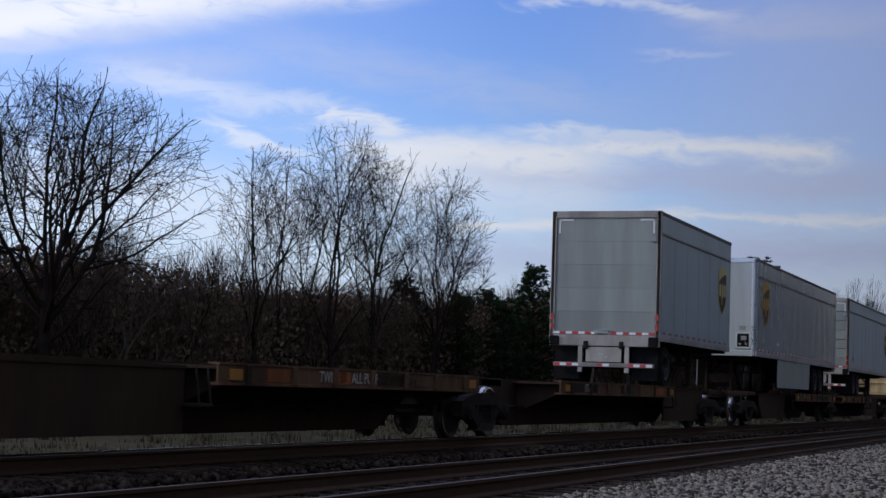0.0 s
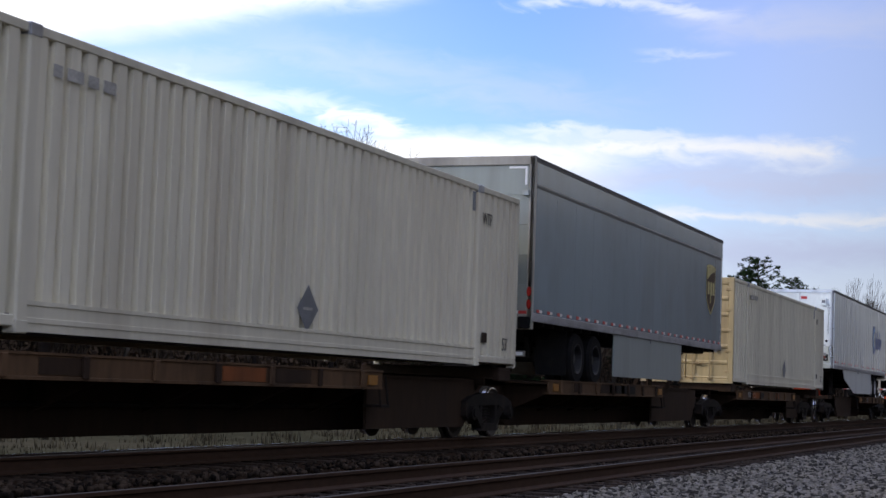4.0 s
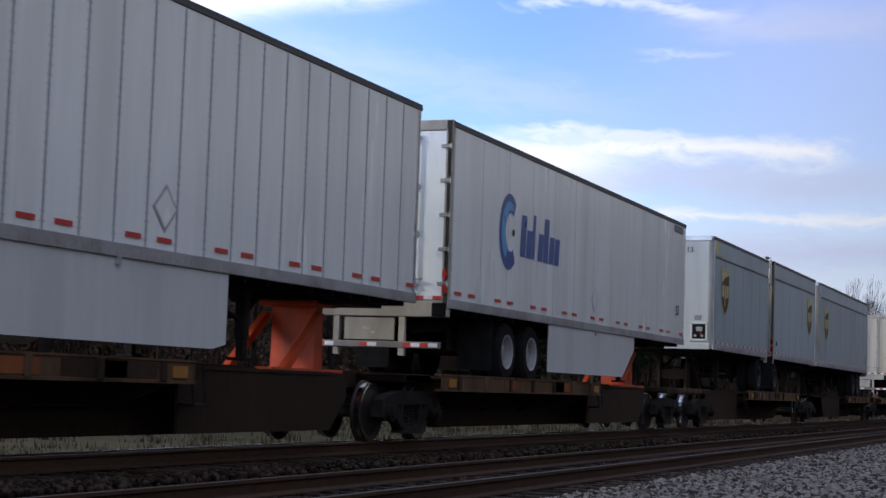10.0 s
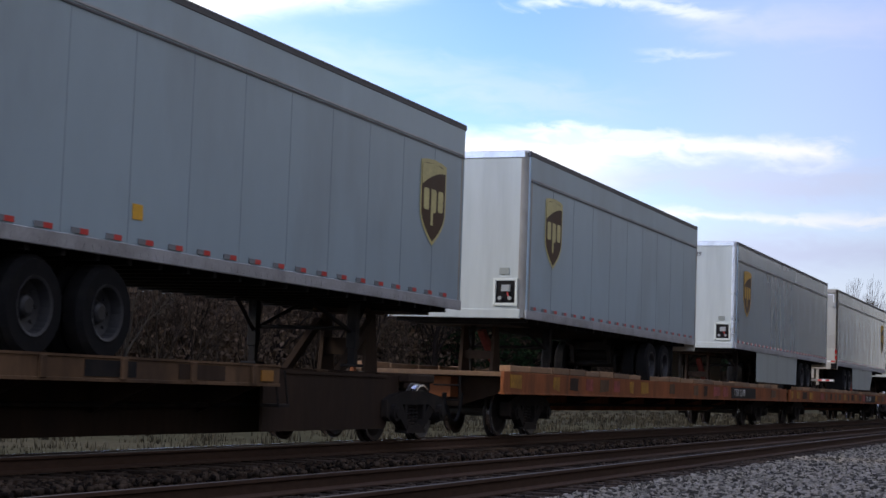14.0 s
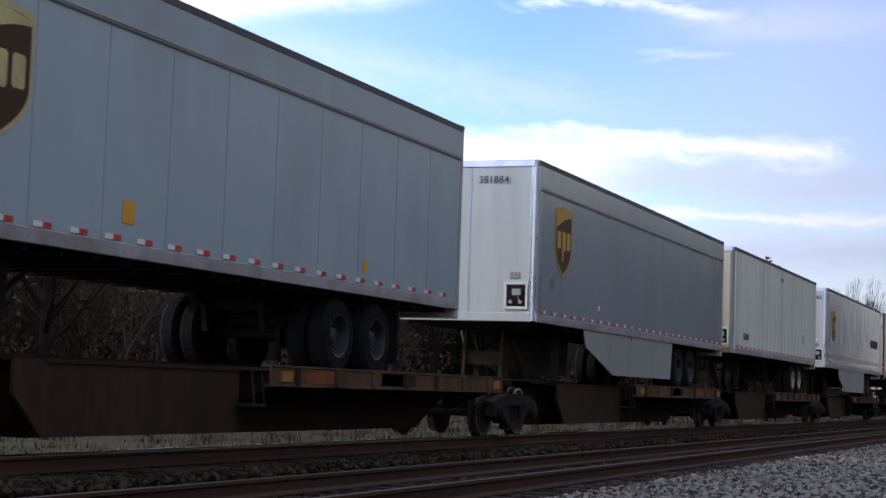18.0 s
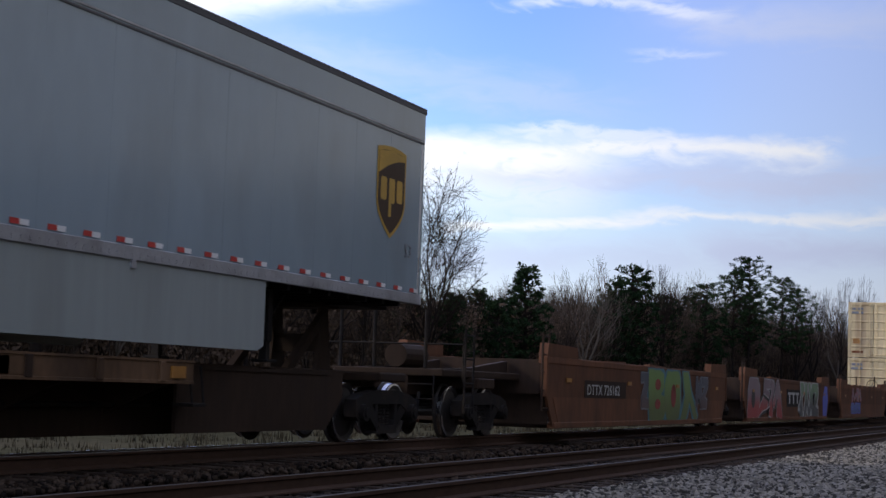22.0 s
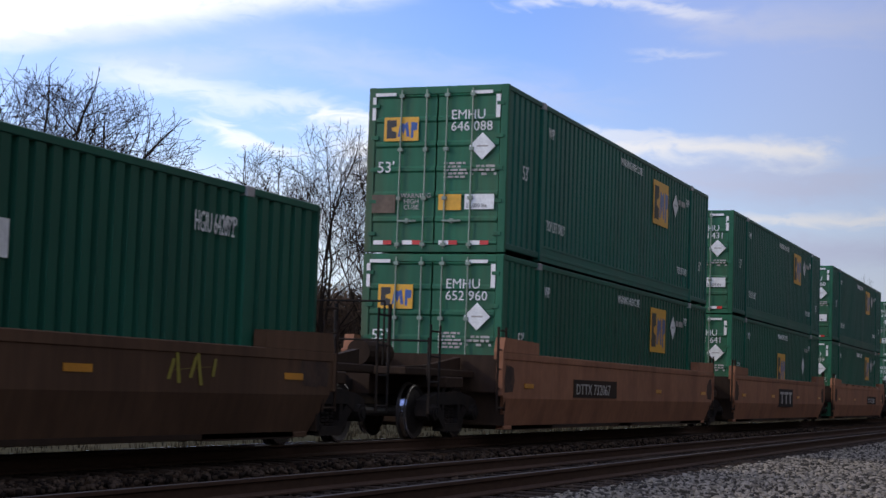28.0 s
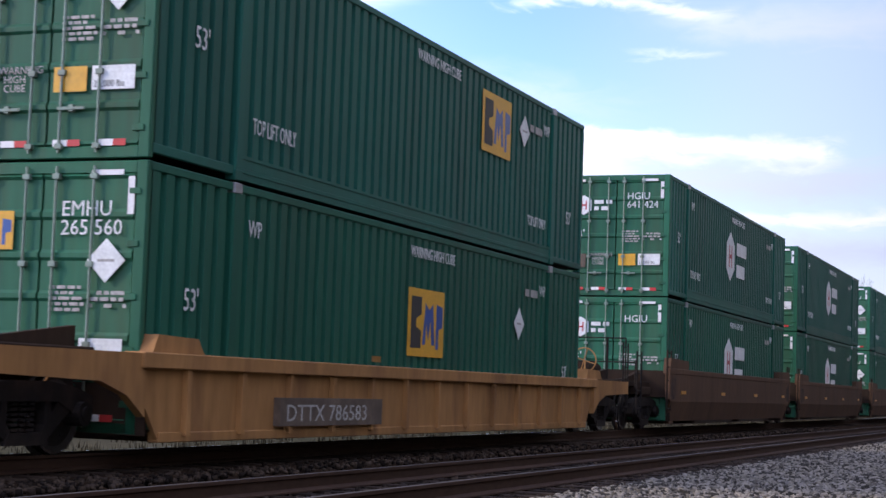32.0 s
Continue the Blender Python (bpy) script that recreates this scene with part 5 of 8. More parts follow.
    if emblem:
        shield(t, emblem[0] - u0, emblem[1] - base, emblem[2], at=-W - 0.006, gold=emblem[3] if len(emblem) > 3 else None)
    if extras:
        extras(t, L, W, F, T, u0, base)
    return t


def box_text(text, u, z, size, material=ink):
    return lambda t, L, W, F, T, u0, base: lettering(text, size, material, t, (u - u0, -W - 0.012, z - base), "side")


def fleet_number(text, y, size=0.14):
    return lambda t, L, W, F, T, u0, base: lettering(text, size, ink, t, (-0.016, y, T - 0.42), "end", "fleet_number", "black fleet number")


def caution_square(t, L, W, F, T, u0, base):
    p = part("caution_sign", plate(rect(0.35, 0.75, F + 0.42, F + 0.72), "end", 0.028, 0.004), sign_yellow, t, "yellow caution sign with black print")
    lettering("CAUTION", 0.055, ink, p, (0.022, -0.38, F + 0.64), "end")
    bars(p, 0.39, 0.70, F + 0.58, 0.025, 3, ink, "end", 0.024, seed=3)


def small_marks(*spots):
    """Small stickers: (u, z, w, h, material)."""
    def put(t, L, W, F, T, u0, base):
        for u, z, w, h, m in spots:
            part("sticker", plate(rect(u - u0, u - u0 + w, z - base, z - base + h), "side", -W - 0.006, 0.003), m, t)
    return put


def placards(*spots):
    def put(t, L, W, F, T, u0, base):
        for u, z, r in spots:
            x, zz = u - u0, z - base
            part("placard", plate([(x - r, zz), (x, zz - r), (x + r, zz), (x, zz + r)], "side", -W - 0.006, 0.003), alu_rail, t, "diamond placard holder")
            part("placard_face", plate([(x - r * 0.8, zz), (x, zz - r * 0.8), (x + r * 0.8, zz), (x, zz + r * 0.8)], "side", -W - 0.009, 0.002), white_paint, t)
    return put


def end_placards(t, L, W, F, T, u0, base):
    for y in (-0.78, -0.30):
        zz = F + 0.98
        p = part("placard", plate([(-y - 0.17, zz), (-y, zz - 0.17), (-y + 0.17, zz), (-y, zz + 0.17)], "end", -0.014, 0.004), white_ink, t, "white diamond placard")
        part("placard_bar", plate(rect(-y - 0.10, -y + 0.10, zz - 0.02, zz + 0.02), "end", -0.018, 0.002), grey_ink, p)


def both(*fs):
    def put(*a):
        for f in fs:
            f(*a)
    return put
# ---- the trailers, front of the train first ----
def ring(u, z, r, bar):
    return lambda t, L, W, F, T, u0, base: roundel(t, u - u0, z - base, r, (bar[0] - u0, bar[1] - u0), -W - 0.006)


def lower_stripes(t, L, W, F, T, u0, base):
    for k in range(3):
        part("stripe", Geo().box(0.2, L - 0.1, -W - 0.012, -W, F + 0.36 + k * 0.055, F + 0.385 + k * 0.055), bright_metal, t)


def red_signs(t, L, W, F, T, u0, base):
    for k in range(2):
        p = part("warning_sign", plate(rect(0.50, 0.72, F + 0.42 + k * 0.38, F + 0.62 + k * 0.38), "end", 0.016, 0.004), sign_red, t, "small red and white warning sign")
        part("sign_bar", plate(rect(0.53, 0.69, F + 0.47 + k * 0.38, F + 0.51 + k * 0.38), "end", 0.012, 0.002), tape_white, p)


def nose_word(t, L, W, F, T, u0, base):
    for i in range(7):
        h = (0.30, 0.20, 0.32, 0.20, 0.32, 0.20, 0.20)[i]
        a = -0.45 + i * 0.17
        part("block", plate([(a, T - 1.05), (a + 0.14, T - 1.05), (a + 0.18, T - 1.05 + h), (a + 0.04, T - 1.05 + h)], "end", -0.002, 0.004), logo_blue, t)
    p = part("vent", Geo().box(-0.05, 0.0, -1.0, -0.80, T - 0.60, T - 0.32, 0.01), white_paint, t, "small white vent hood")
    part("vent_mouth", Geo().box(-0.055, -0.05, -0.97, -0.83, T - 0.50, T - 0.40), grey_ink, p)
    part("reflector", Geo().rod((-0.02, -1.02, F + 1.0), (0.0, -1.02, F + 1.0), 0.05, n=12), ink, t)
    part("sticker", plate(rect(0.05, 0.28, T - 0.36, T - 0.26), "end", -0.002, 0.003), sign_red, t)
    part("document_box", Geo().box(-0.06, 0.0, -1.10, -0.90, F + 0.50, F + 0.82, 0.01), ivory_paint, t)


SHORT_A = "short silver-grey trailer with a plain grey roll-up door"
trailer("box_trailer", 37.18, 45.0, 4.97, False, dull_silver, "roll", (38.15,), emblem=(43.88, 3.56, 1.27, shield_faded), tape="dim", label=SHORT_A, legs=42.4)
trailer("box_trailer", 48.74, 64.55, 4.86, True, silver_paint, axles=(60.2, 61.45), skirt=(52.5, 58.6), emblem=(50.15, 3.57, 1.32), legs=52.1, tape="rw",
        label="long glossy silver-grey trailer with a brown shield",
        extras=both(box_text("53'", 48.98, 2.92, 0.22, grey_ink), fleet_number("877713", 0.35), small_marks((52.2, 2.42, 0.12, 0.10, tape_white))))
trailer("box_trailer", 68.27, 82.1, 4.9, False, dull_silver, "slat", (70.3, 71.5), emblem=(80.55, 3.52, 1.28, shield_faded), tape="rw", legs=78.5,
        label="dull grey trailer with a slatted door and faded shield",
        extras=small_marks((72.4, 2.38, 0.26, 0.2, sign_yellow), (79.8, 2.3, 0.12, 0.14, tape_orange), (69.3, 2.42, 0.2, 0.16, chassis_black)))
trailer("box_trailer", 100.5, 116.45, 4.93, False, silver_paint, "roll", (103.6, 104.85), skirt=(106.0, 112.0), emblem=(115.0, 3.52, 1.28, shield_faded), tape="rw",
        label="long silver-grey trailer with a pale door and faded shield")
trailer("box_trailer", 136.66, 153.2, 4.96, True, white_paint, axles=(148.55, 149.85), rim=rim_white, skirt=(139.4, 147.95, 3.2, 0.16), skirt_mat=white_skirt, tape="pairs",
        seams=0.62, bands=False, label="long white ribbed trailer with a blue ring and nose vent",
        extras=both(ring(148.75, 3.52, 0.62, (149.25, 151.5)), nose_word, placards((144.6, 2.62, 0.28)), lambda t, L, W, F, T, u0, base: lettering("\n".join("CNGV256681"), 0.10, ink, t, (-0.016, -1.05, T - 0.62), "end")))
trailer("box_trailer", 157.3, 170.65, 4.93, False, dull_silver, "roll", (159.8, 161.05), emblem=(169.35, 3.56, 1.28, shield_faded), tape="rw", legs=167.7,
        label="silver-grey trailer with a yellowed shield on an orange hitch", doorskin=pale_door,
        extras=small_marks((161.0, 2.4, 0.22, 0.24, sign_yellow), (168.4, 2.32, 0.14, 0.16, sign_yellow)))
trailer("box_trailer", 171.85, 188.05, 4.92, False, silver_paint, "roll", (174.9, 176.1), skirt=(176.6, 183.0, 0.15, 0.20), emblem=(186.68, 3.53, 1.28), tape="rw", legs=184.5,
        label="long silver-grey trailer with side skirts and brown shield", extras=box_text("53", 187.55, 2.68, 0.22, grey_ink))
trailer("box_trailer", 189.5, 205.15, 4.93, False, white_paint, "swing", (192.5, 193.85), rim=rim_white, skirt=(194.8, 199.5, 0.3, 0.18), skirt_mat=white_skirt, seams=0.62, bands=False, tape="pairs",
        doorskin=white_paint, legs=200.8, label="long white ribbed trailer with swing doors and blue ring",
        extras=both(ring(191.75, 3.52, 0.62, (192.3, 194.6)), placards((198.0, 2.6, 0.26)), red_signs))
trailer("box_trailer", 206.4, 222.15, 4.91, False, white_paint, "swing", (209.45, 210.75), rim=rim_white, skirt=(211.6, 217.6, 0.9, 0.18), skirt_mat=white_skirt, seams=1.22, bands=False, tape="pairs",
        doorskin=white_paint, legs=218.2, label="long smooth white trailer with swing doors and blue ring",
        extras=both(ring(209.15, 3.45, 0.64, (209.75, 212.0)), placards((214.4, 2.62, 0.24)), box_text("53", 221.2, 2.68, 0.24, ink), red_signs, small_marks((220.9, 4.62, 0.9, 0.16, grey_ink))))
trailer("box_trailer", 225.42, 233.03, 4.95, True, dull_silver, axles=(232.1,), emblem=(226.78, 3.56, 1.28, shield_faded), tape="rw", legs=228.2,
        label="short silver-grey trailer with a dented nose and faded shield", extras=both(fleet_number("13", -0.55), small_marks((225.46, 4.5, 0.42, 0.3, shield_faded))))
trailer("box_trailer", 234.06, 242.1, 5.0, False, dull_silver, "roll", (234.75,), emblem=(240.8, 3.6, 1.28, shield_faded), tape="rw", legs=239.0,
        label="short silver-grey trailer with a grey door and faded shield", extras=small_marks((234.45, 2.42, 0.2, 0.14, chassis_black)))
trailer("box_trailer", 243.2, 256.38, 5.0, True, dull_silver, axles=(252.7, 254.0), emblem=(244.68, 3.55, 1.28, shield_faded), tape="wr", legs=247.5,
        label="silver-grey trailer with streaked sides and a yellowed shield", extras=small_marks((253.2, 2.36, 0.24, 0.22, sign_yellow), (255.8, 2.34, 0.22, 0.4, grey_ink)))
trailer("box_trailer", 264.72, 278.15, 4.92, False, dull_silver, "swing", (267.0, 268.25), emblem=(276.8, 3.54, 1.28, shield_faded), tape="dim", doorskin=cream_door,
        label="silver-grey trailer with cream swing doors streaked by rust", extras=small_marks((268.5, 2.42, 0.2, 0.16, sign_yellow)))
trailer("box_trailer", 281.3, 294.5, 4.98, True, dull_silver, axles=(290.5, 291.75), emblem=(282.76, 3.65, 1.28, shield_faded), tape="dim", base=1.0,
        label="silver-grey trailer with a pale nose on an orange flat car")
trailer("box_trailer", 299.5, 316.05, 5.08, True, silver_paint, axles=(311.05, 312.35), skirt=(302.7, 309.6), emblem=(300.95, 3.71, 1.3), tape="rw", base=1.10, legs=302.0,
        label="long silver-grey trailer with a pale nose on a flat car", extras=both(box_text("53", 299.62, 2.86, 0.22, grey_ink), fleet_number("888189", 0.28)))
trailer("box_trailer", 318.8, 334.35, 5.04, False, silver_paint, "roll", (321.5, 322.75), skirt=(323.3, 329.5, 0.7, 0.2), emblem=(332.9, 3.67, 1.3), tape="wr", base=1.10, legs=330.3,
        label="long silver-grey trailer with a yellow sign on its door", doorskin=pale_door, extras=both(caution_square, box_text("53", 333.9, 2.9, 0.2, grey_ink)))
trailer("box_trailer", 336.37, 350.3, 4.88, True, dull_silver, axles=(346.1, 347.35), emblem=(338.42, 3.53, 1.28, shield_faded), tape="wr",
        label="silver-grey riveted trailer with a dented white nose", extras=small_marks((340.6, 2.36, 0.22, 0.24, sign_yellow), (346.6, 2.33, 0.16, 0.16, sign_yellow)))
trailer("box_trailer", 354.15, 369.95, 4.9, True, silver_paint, axles=(365.4, 366.65), skirt=(357.2, 364.4, 2.2, 0.2), emblem=(355.66, 3.55, 1.3), tape="rw", legs=357.0,
        label="long glossy silver-grey trailer with slanted side skirts", extras=both(fleet_number("381884", -0.15), box_text("53", 354.9, 2.66, 0.2, grey_ink), small_marks((358.1, 2.42, 0.1, 0.1, tape_white))))
trailer("box_trailer", 371.55, 385.65, 4.92, True, ivory_paint, axles=(381.5, 382.75), rim=rim_cream, seams=0.62, bands=False, tape="red",
        label="off-white riveted trailer with a rust-stained nose",
        extras=both(box_text("48/102", 378.6, 4.45, 0.11, ink), lambda t, L, W, F, T, u0, base: lettering("USAZ 812057", 0.18, ink, t, (372.74 - u0, -W - 0.012, 2.43 - base), "side", wide=0.58, bold=0.004),
                    small_marks((382.9, 2.6, 0.2, 0.36, grey_ink), (382.2, 2.16, 0.35, 0.1, sign_yellow)), lambda t, L, W, F, T, u0, base: lettering("AMERICA", 0.14, ink, t, (-0.016, -0.14, T - 0.62), "end")))
trailer("box_trailer", 388.5, 404.4, 4.93, True, silver_paint, axles=(399.7, 400.9), skirt=(391.6, 399.0, 2.0, 0.2), emblem=(389.95, 3.55, 1.2), tape="rw", legs=391.4, bands=False,
        label="long glossy grey trailer with silver stripes along its foot",
        extras=both(lower_stripes, end_placards, placards((396.6, 2.86, 0.24), (397.15, 2.88, 0.24)), fleet_number("185", -0.78),
                    lambda t, L, W, F, T, u0, base: bars(t, 400.95 - u0, 403.45 - u0, 3.15 - base, 0.34, 1, ink, fill=1.0, seed=4)))
trailer("box_trailer", 406.22, 422.2, 4.94, False, silver_paint, "roll", (409.45, 410.7), skirt=(411.1, 417.2, 0.15, 0.2), emblem=(420.9, 3.53, 1.3), tape="rw", legs=418.2,
        label="long silver-grey trailer with side skirts and a caution sign", doorskin=pale_door, extras=both(caution_square, box_text("53", 421.45, 2.66, 0.2, grey_ink)))
# ---- containers ----
CL, CW, CH = 16.154, 2.59, 2.89
CONTAINER_MESHES = {}


def corrugated(length, z0, z1, y, pitch=0.275, depth=0.075):
    """A wall sheet pressed into upright corrugations, between x = 0 and length at y."""
    g = Geo()
    n = max(int(length / pitch), 1)
    p = length / n
    xs = []
    for i in range(n):
        x = i * p
        xs += [(x, 0.0), (x + 0.56 * p, 0.0), (x + 0.63 * p, depth), (x + 0.93 * p, depth)]
    xs.append((length, 0.0))
    s = 1 if y < 0 else -1
    vs, fs = [], []
    for x, d in xs:
        vs += [(x, y + s * d, z0), (x, y + s * d, z1)]
    for i in range(len(xs) - 1):
        fs.append((2 * i, 2 * i + 2, 2 * i + 3, 2 * i + 1))
    return g.add(vs, fs)


def container_parts(box_mat, door_mat, rods):
    """Meshes that all containers of one paint share."""
    key = (box_mat.name, door_mat.name, rods.name)
    if key in CONTAINER_MESHES:
        return CONTAINER_MESHES[key]
    W, L, H = CW / 2, CL, CH
    out = []
    for s in (-1, 1):
        y = s * (W - 0.012)
        for a, b in ((0.12, 1.90), (2.06, L - 2.06), (L - 1.90, L - 0.10)):
            g = corrugated(b - a, 0.30 if a > 2 and b < L - 1.9 else 0.16, H - 0.09, y)
            g.v = [(x + a, yy, z) for x, yy, z in g.v]
            out.append(("side_panel", g.mesh("side_panel", box_mat), ""))
        g = Geo().box(0.05, L - 0.05, s * W, s * (W - 0.07), H - 0.10, H - 0.005, 0.01)
        out.append(("top_rail", g.mesh("top_rail", box_mat), ""))
        g = Geo().extrude([(s * (W - 0.06), 0.02), (s * W, 0.02), (s * W, 0.10), (s * (W + 0.01), 0.105), (s * (W + 0.01), 0.15), (s * W, 0.155), (s * W, 0.265), (s * (W + 0.01), 0.27), (s * (W + 0.01), 0.31), (s * (W - 0.06), 0.31)], "x", 2.0, L - 2.0)
        out.append(("bottom_rail", g.mesh("bottom_rail", box_mat), "deep pressed bottom rail"))
        for x0, x1 in ((0.05, 2.0), (L - 2.0, L - 0.05)):
            out.append(("end_rail", Geo().box(x0, x1, s * W, s * (W - 0.06), 0.06, 0.17, 0.01).mesh("end_rail", box_mat), ""))
        for x in (1.98, L - 1.98):
            g = Geo().box(x - 0.095, x + 0.095, s * (W + 0.022), s * (W - 0.08), 0.0, H - 0.01, 0.02)
            out.append(("lift_post", g.mesh("lift_post", box_mat), "upright lifting post"))
            for z in (0.0, H - 0.13):
                c = Geo().box(x - 0.1, x + 0.1, s * (W + 0.028), s * (W - 0.12), z, z + 0.13, 0.012)
                out.append(("corner_casting", c.mesh("corner_casting", alu_rail if z else box_mat), ""))
        for x in (0.045, L - 0.045):
            g = Geo().box(x - 0.045, x + 0.045, s * W, s * (W - 0.14), 0.0, H, 0.012)
            out.append(("corner_post", g.mesh("corner_post", door_mat if x < 1 else box_mat), ""))
    out.append(("roof", Geo().box(0.03, L - 0.03, -W + 0.03, W - 0.03, H - 0.05, H - 0.008, 0.01).mesh("roof", box_mat), ""))
    out.append(("floor", Geo().box(0.03, L - 0.03, -W + 0.05, W - 0.05, 0.08, 0.18).mesh("floor", chassis_black), ""))
    fw = Geo().box(L - 0.04, L, -W + 0.13, W - 0.13, 0.05, H - 0.05)
    out.append(("front_wall", fw.mesh("front_wall", box_mat), ""))
    out.append(("door_header", Geo().box(0.0, 0.10, -W + 0.13, W - 0.13, H - 0.14, H - 0.005, 0.01).mesh("door_header", door_mat), ""))
    out.append(("door_sill", Geo().box(0.0, 0.10, -W + 0.13, W - 0.13, 0.0, 0.13, 0.01).mesh("door_sill", door_mat), ""))
    doors = []
    for s in (-1, 1):
        y0, y1 = s * 0.015, s * (W - 0.15)
        n = 6
        front = [(0.02, 0.13)]
        for k in range(n + 1):
            z = 0.13 + k * (H - 0.27) / n
            front += [(a, b) for a, b in ((0.02, z - 0.06), (-0.006, z - 0.025), (-0.006, z + 0.025), (0.02, z + 0.06)) if 0.131 < b < H - 0.141]
        front.append((0.02, H - 0.14))
        g = Geo().extrude(front + [(0.06, H - 0.14), (0.06, 0.13)], "y", y0, y1)
        doors.append(g.mesh("door", door_mat))
    rod = Geo().rod((-0.03, 0, 0.06), (-0.03, 0, H - 0.06), 0.015, n=8)
    for z in (0.10, 0.9, 1.75, H - 0.2):
        rod.box(-0.05, 0.01, -0.045, 0.045, z, z + 0.06, 0.005)
    handle = Geo().box(-0.055, -0.03, 0.0, 0.34, 0.52, 0.555, 0.005).box(-0.05, 0.0, 0.14, 0.2, 0.50, 0.58, 0.005)
    hinge = Geo().box(-0.015, 0.03, -0.07, 0.07, -0.035, 0.035, 0.006)
    CONTAINER_MESHES[key] = (out, doors, rod.mesh("lock_rod", rods), handle.mesh("handle", rods), hinge.mesh("hinge", door_mat))
    return CONTAINER_MESHES[key]


def brand_panel(t, poly_rect, facing, at):
    """A yellow panel with a dark block, a blue block and a second blue block in a row."""
    a0, a1, b0, b1 = poly_rect
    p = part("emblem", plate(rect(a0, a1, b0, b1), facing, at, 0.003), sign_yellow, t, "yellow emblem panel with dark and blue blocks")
    w, h = a1 - a0, b1 - b0
    e = at - 0.003
    part("block", plate([(a0 + .08 * w, b0 + .12 * h), (a0 + .36 * w, b0 + .12 * h), (a0 + .36 * w, b0 + .38 * h), (a0 + .22 * w, b0 + .44 * h), (a0 + .22 * w, b0 + .56 * h),
                         (a0 + .36 * w, b0 + .62 * h), (a0 + .36 * w, b0 + .88 * h), (a0 + .08 * w, b0 + .88 * h)], facing, e, 0.002), ink, p)
    part("block", plate([(a0 + .40 * w, b0 + .18 * h), (a0 + .48 * w, b0 + .18 * h), (a0 + .50 * w, b0 + .5 * h), (a0 + .56 * w, b0 + .25 * h), (a0 + .62 * w, b0 + .55 * h), (a0 + .66 * w, b0 + .18 * h), (a0 + .74 * w, b0 + .18 * h),
                         (a0 + .68 * w, b0 + .80 * h), (a0 + .58 * w, b0 + .70 * h), (a0 + .47 * w, b0 + .80 * h)], facing, e, 0.002), logo_blue, p)
    part("block", plate([(a0 + .78 * w, b0 + .12 * h), (a0 + .85 * w, b0 + .12 * h), (a0 + .85 * w, b0 + .42 * h), (a0 + .96 * w, b0 + .46 * h), (a0 + .96 * w, b0 + .76 * h), (a0 + .78 * w, b0 + .80 * h)], facing, e, 0.002), logo_blue, p)
    return p


def hexagon_sign(t, x, z, r, facing, at, stretch=1.0):
    pts = [(x + r * stretch * math.sin(math.pi / 3 * i), z + r * math.cos(math.pi / 3 * i)) for i in range(6)]
    p = part("emblem", plate(pts, facing, at, 0.003), white_ink, t, "white hexagon emblem with a red block")
    for dx in (-0.30, 0.18):
        part("block", plate(rect(x + dx * r * stretch, x + (dx + 0.14) * r * stretch, z - 0.45 * r, z + 0.45 * r), facing, at - 0.003, 0.002), sign_red, p)
    part("block", plate(rect(x - 0.3 * r * stretch, x + 0.32 * r * stretch, z - 0.08 * r, z + 0.08 * r), facing, at - 0.003, 0.002), sign_red, p)
    return p


def diamond(t, x, z, r, facing, at, material=None, stretch=1.0):
    p = part("placard", plate([(x - r * stretch, z), (x, z - r), (x + r * stretch, z), (x, z + r)], facing, at, 0.003), material or white_ink, t, "white diamond placard")
    part("placard_edge", plate(rect(x - .45 * r * stretch, x + .45 * r * stretch, z - .06 * r, z + .06 * r), facing, at - 0.003, 0.001), dim_ink, p)
    return p


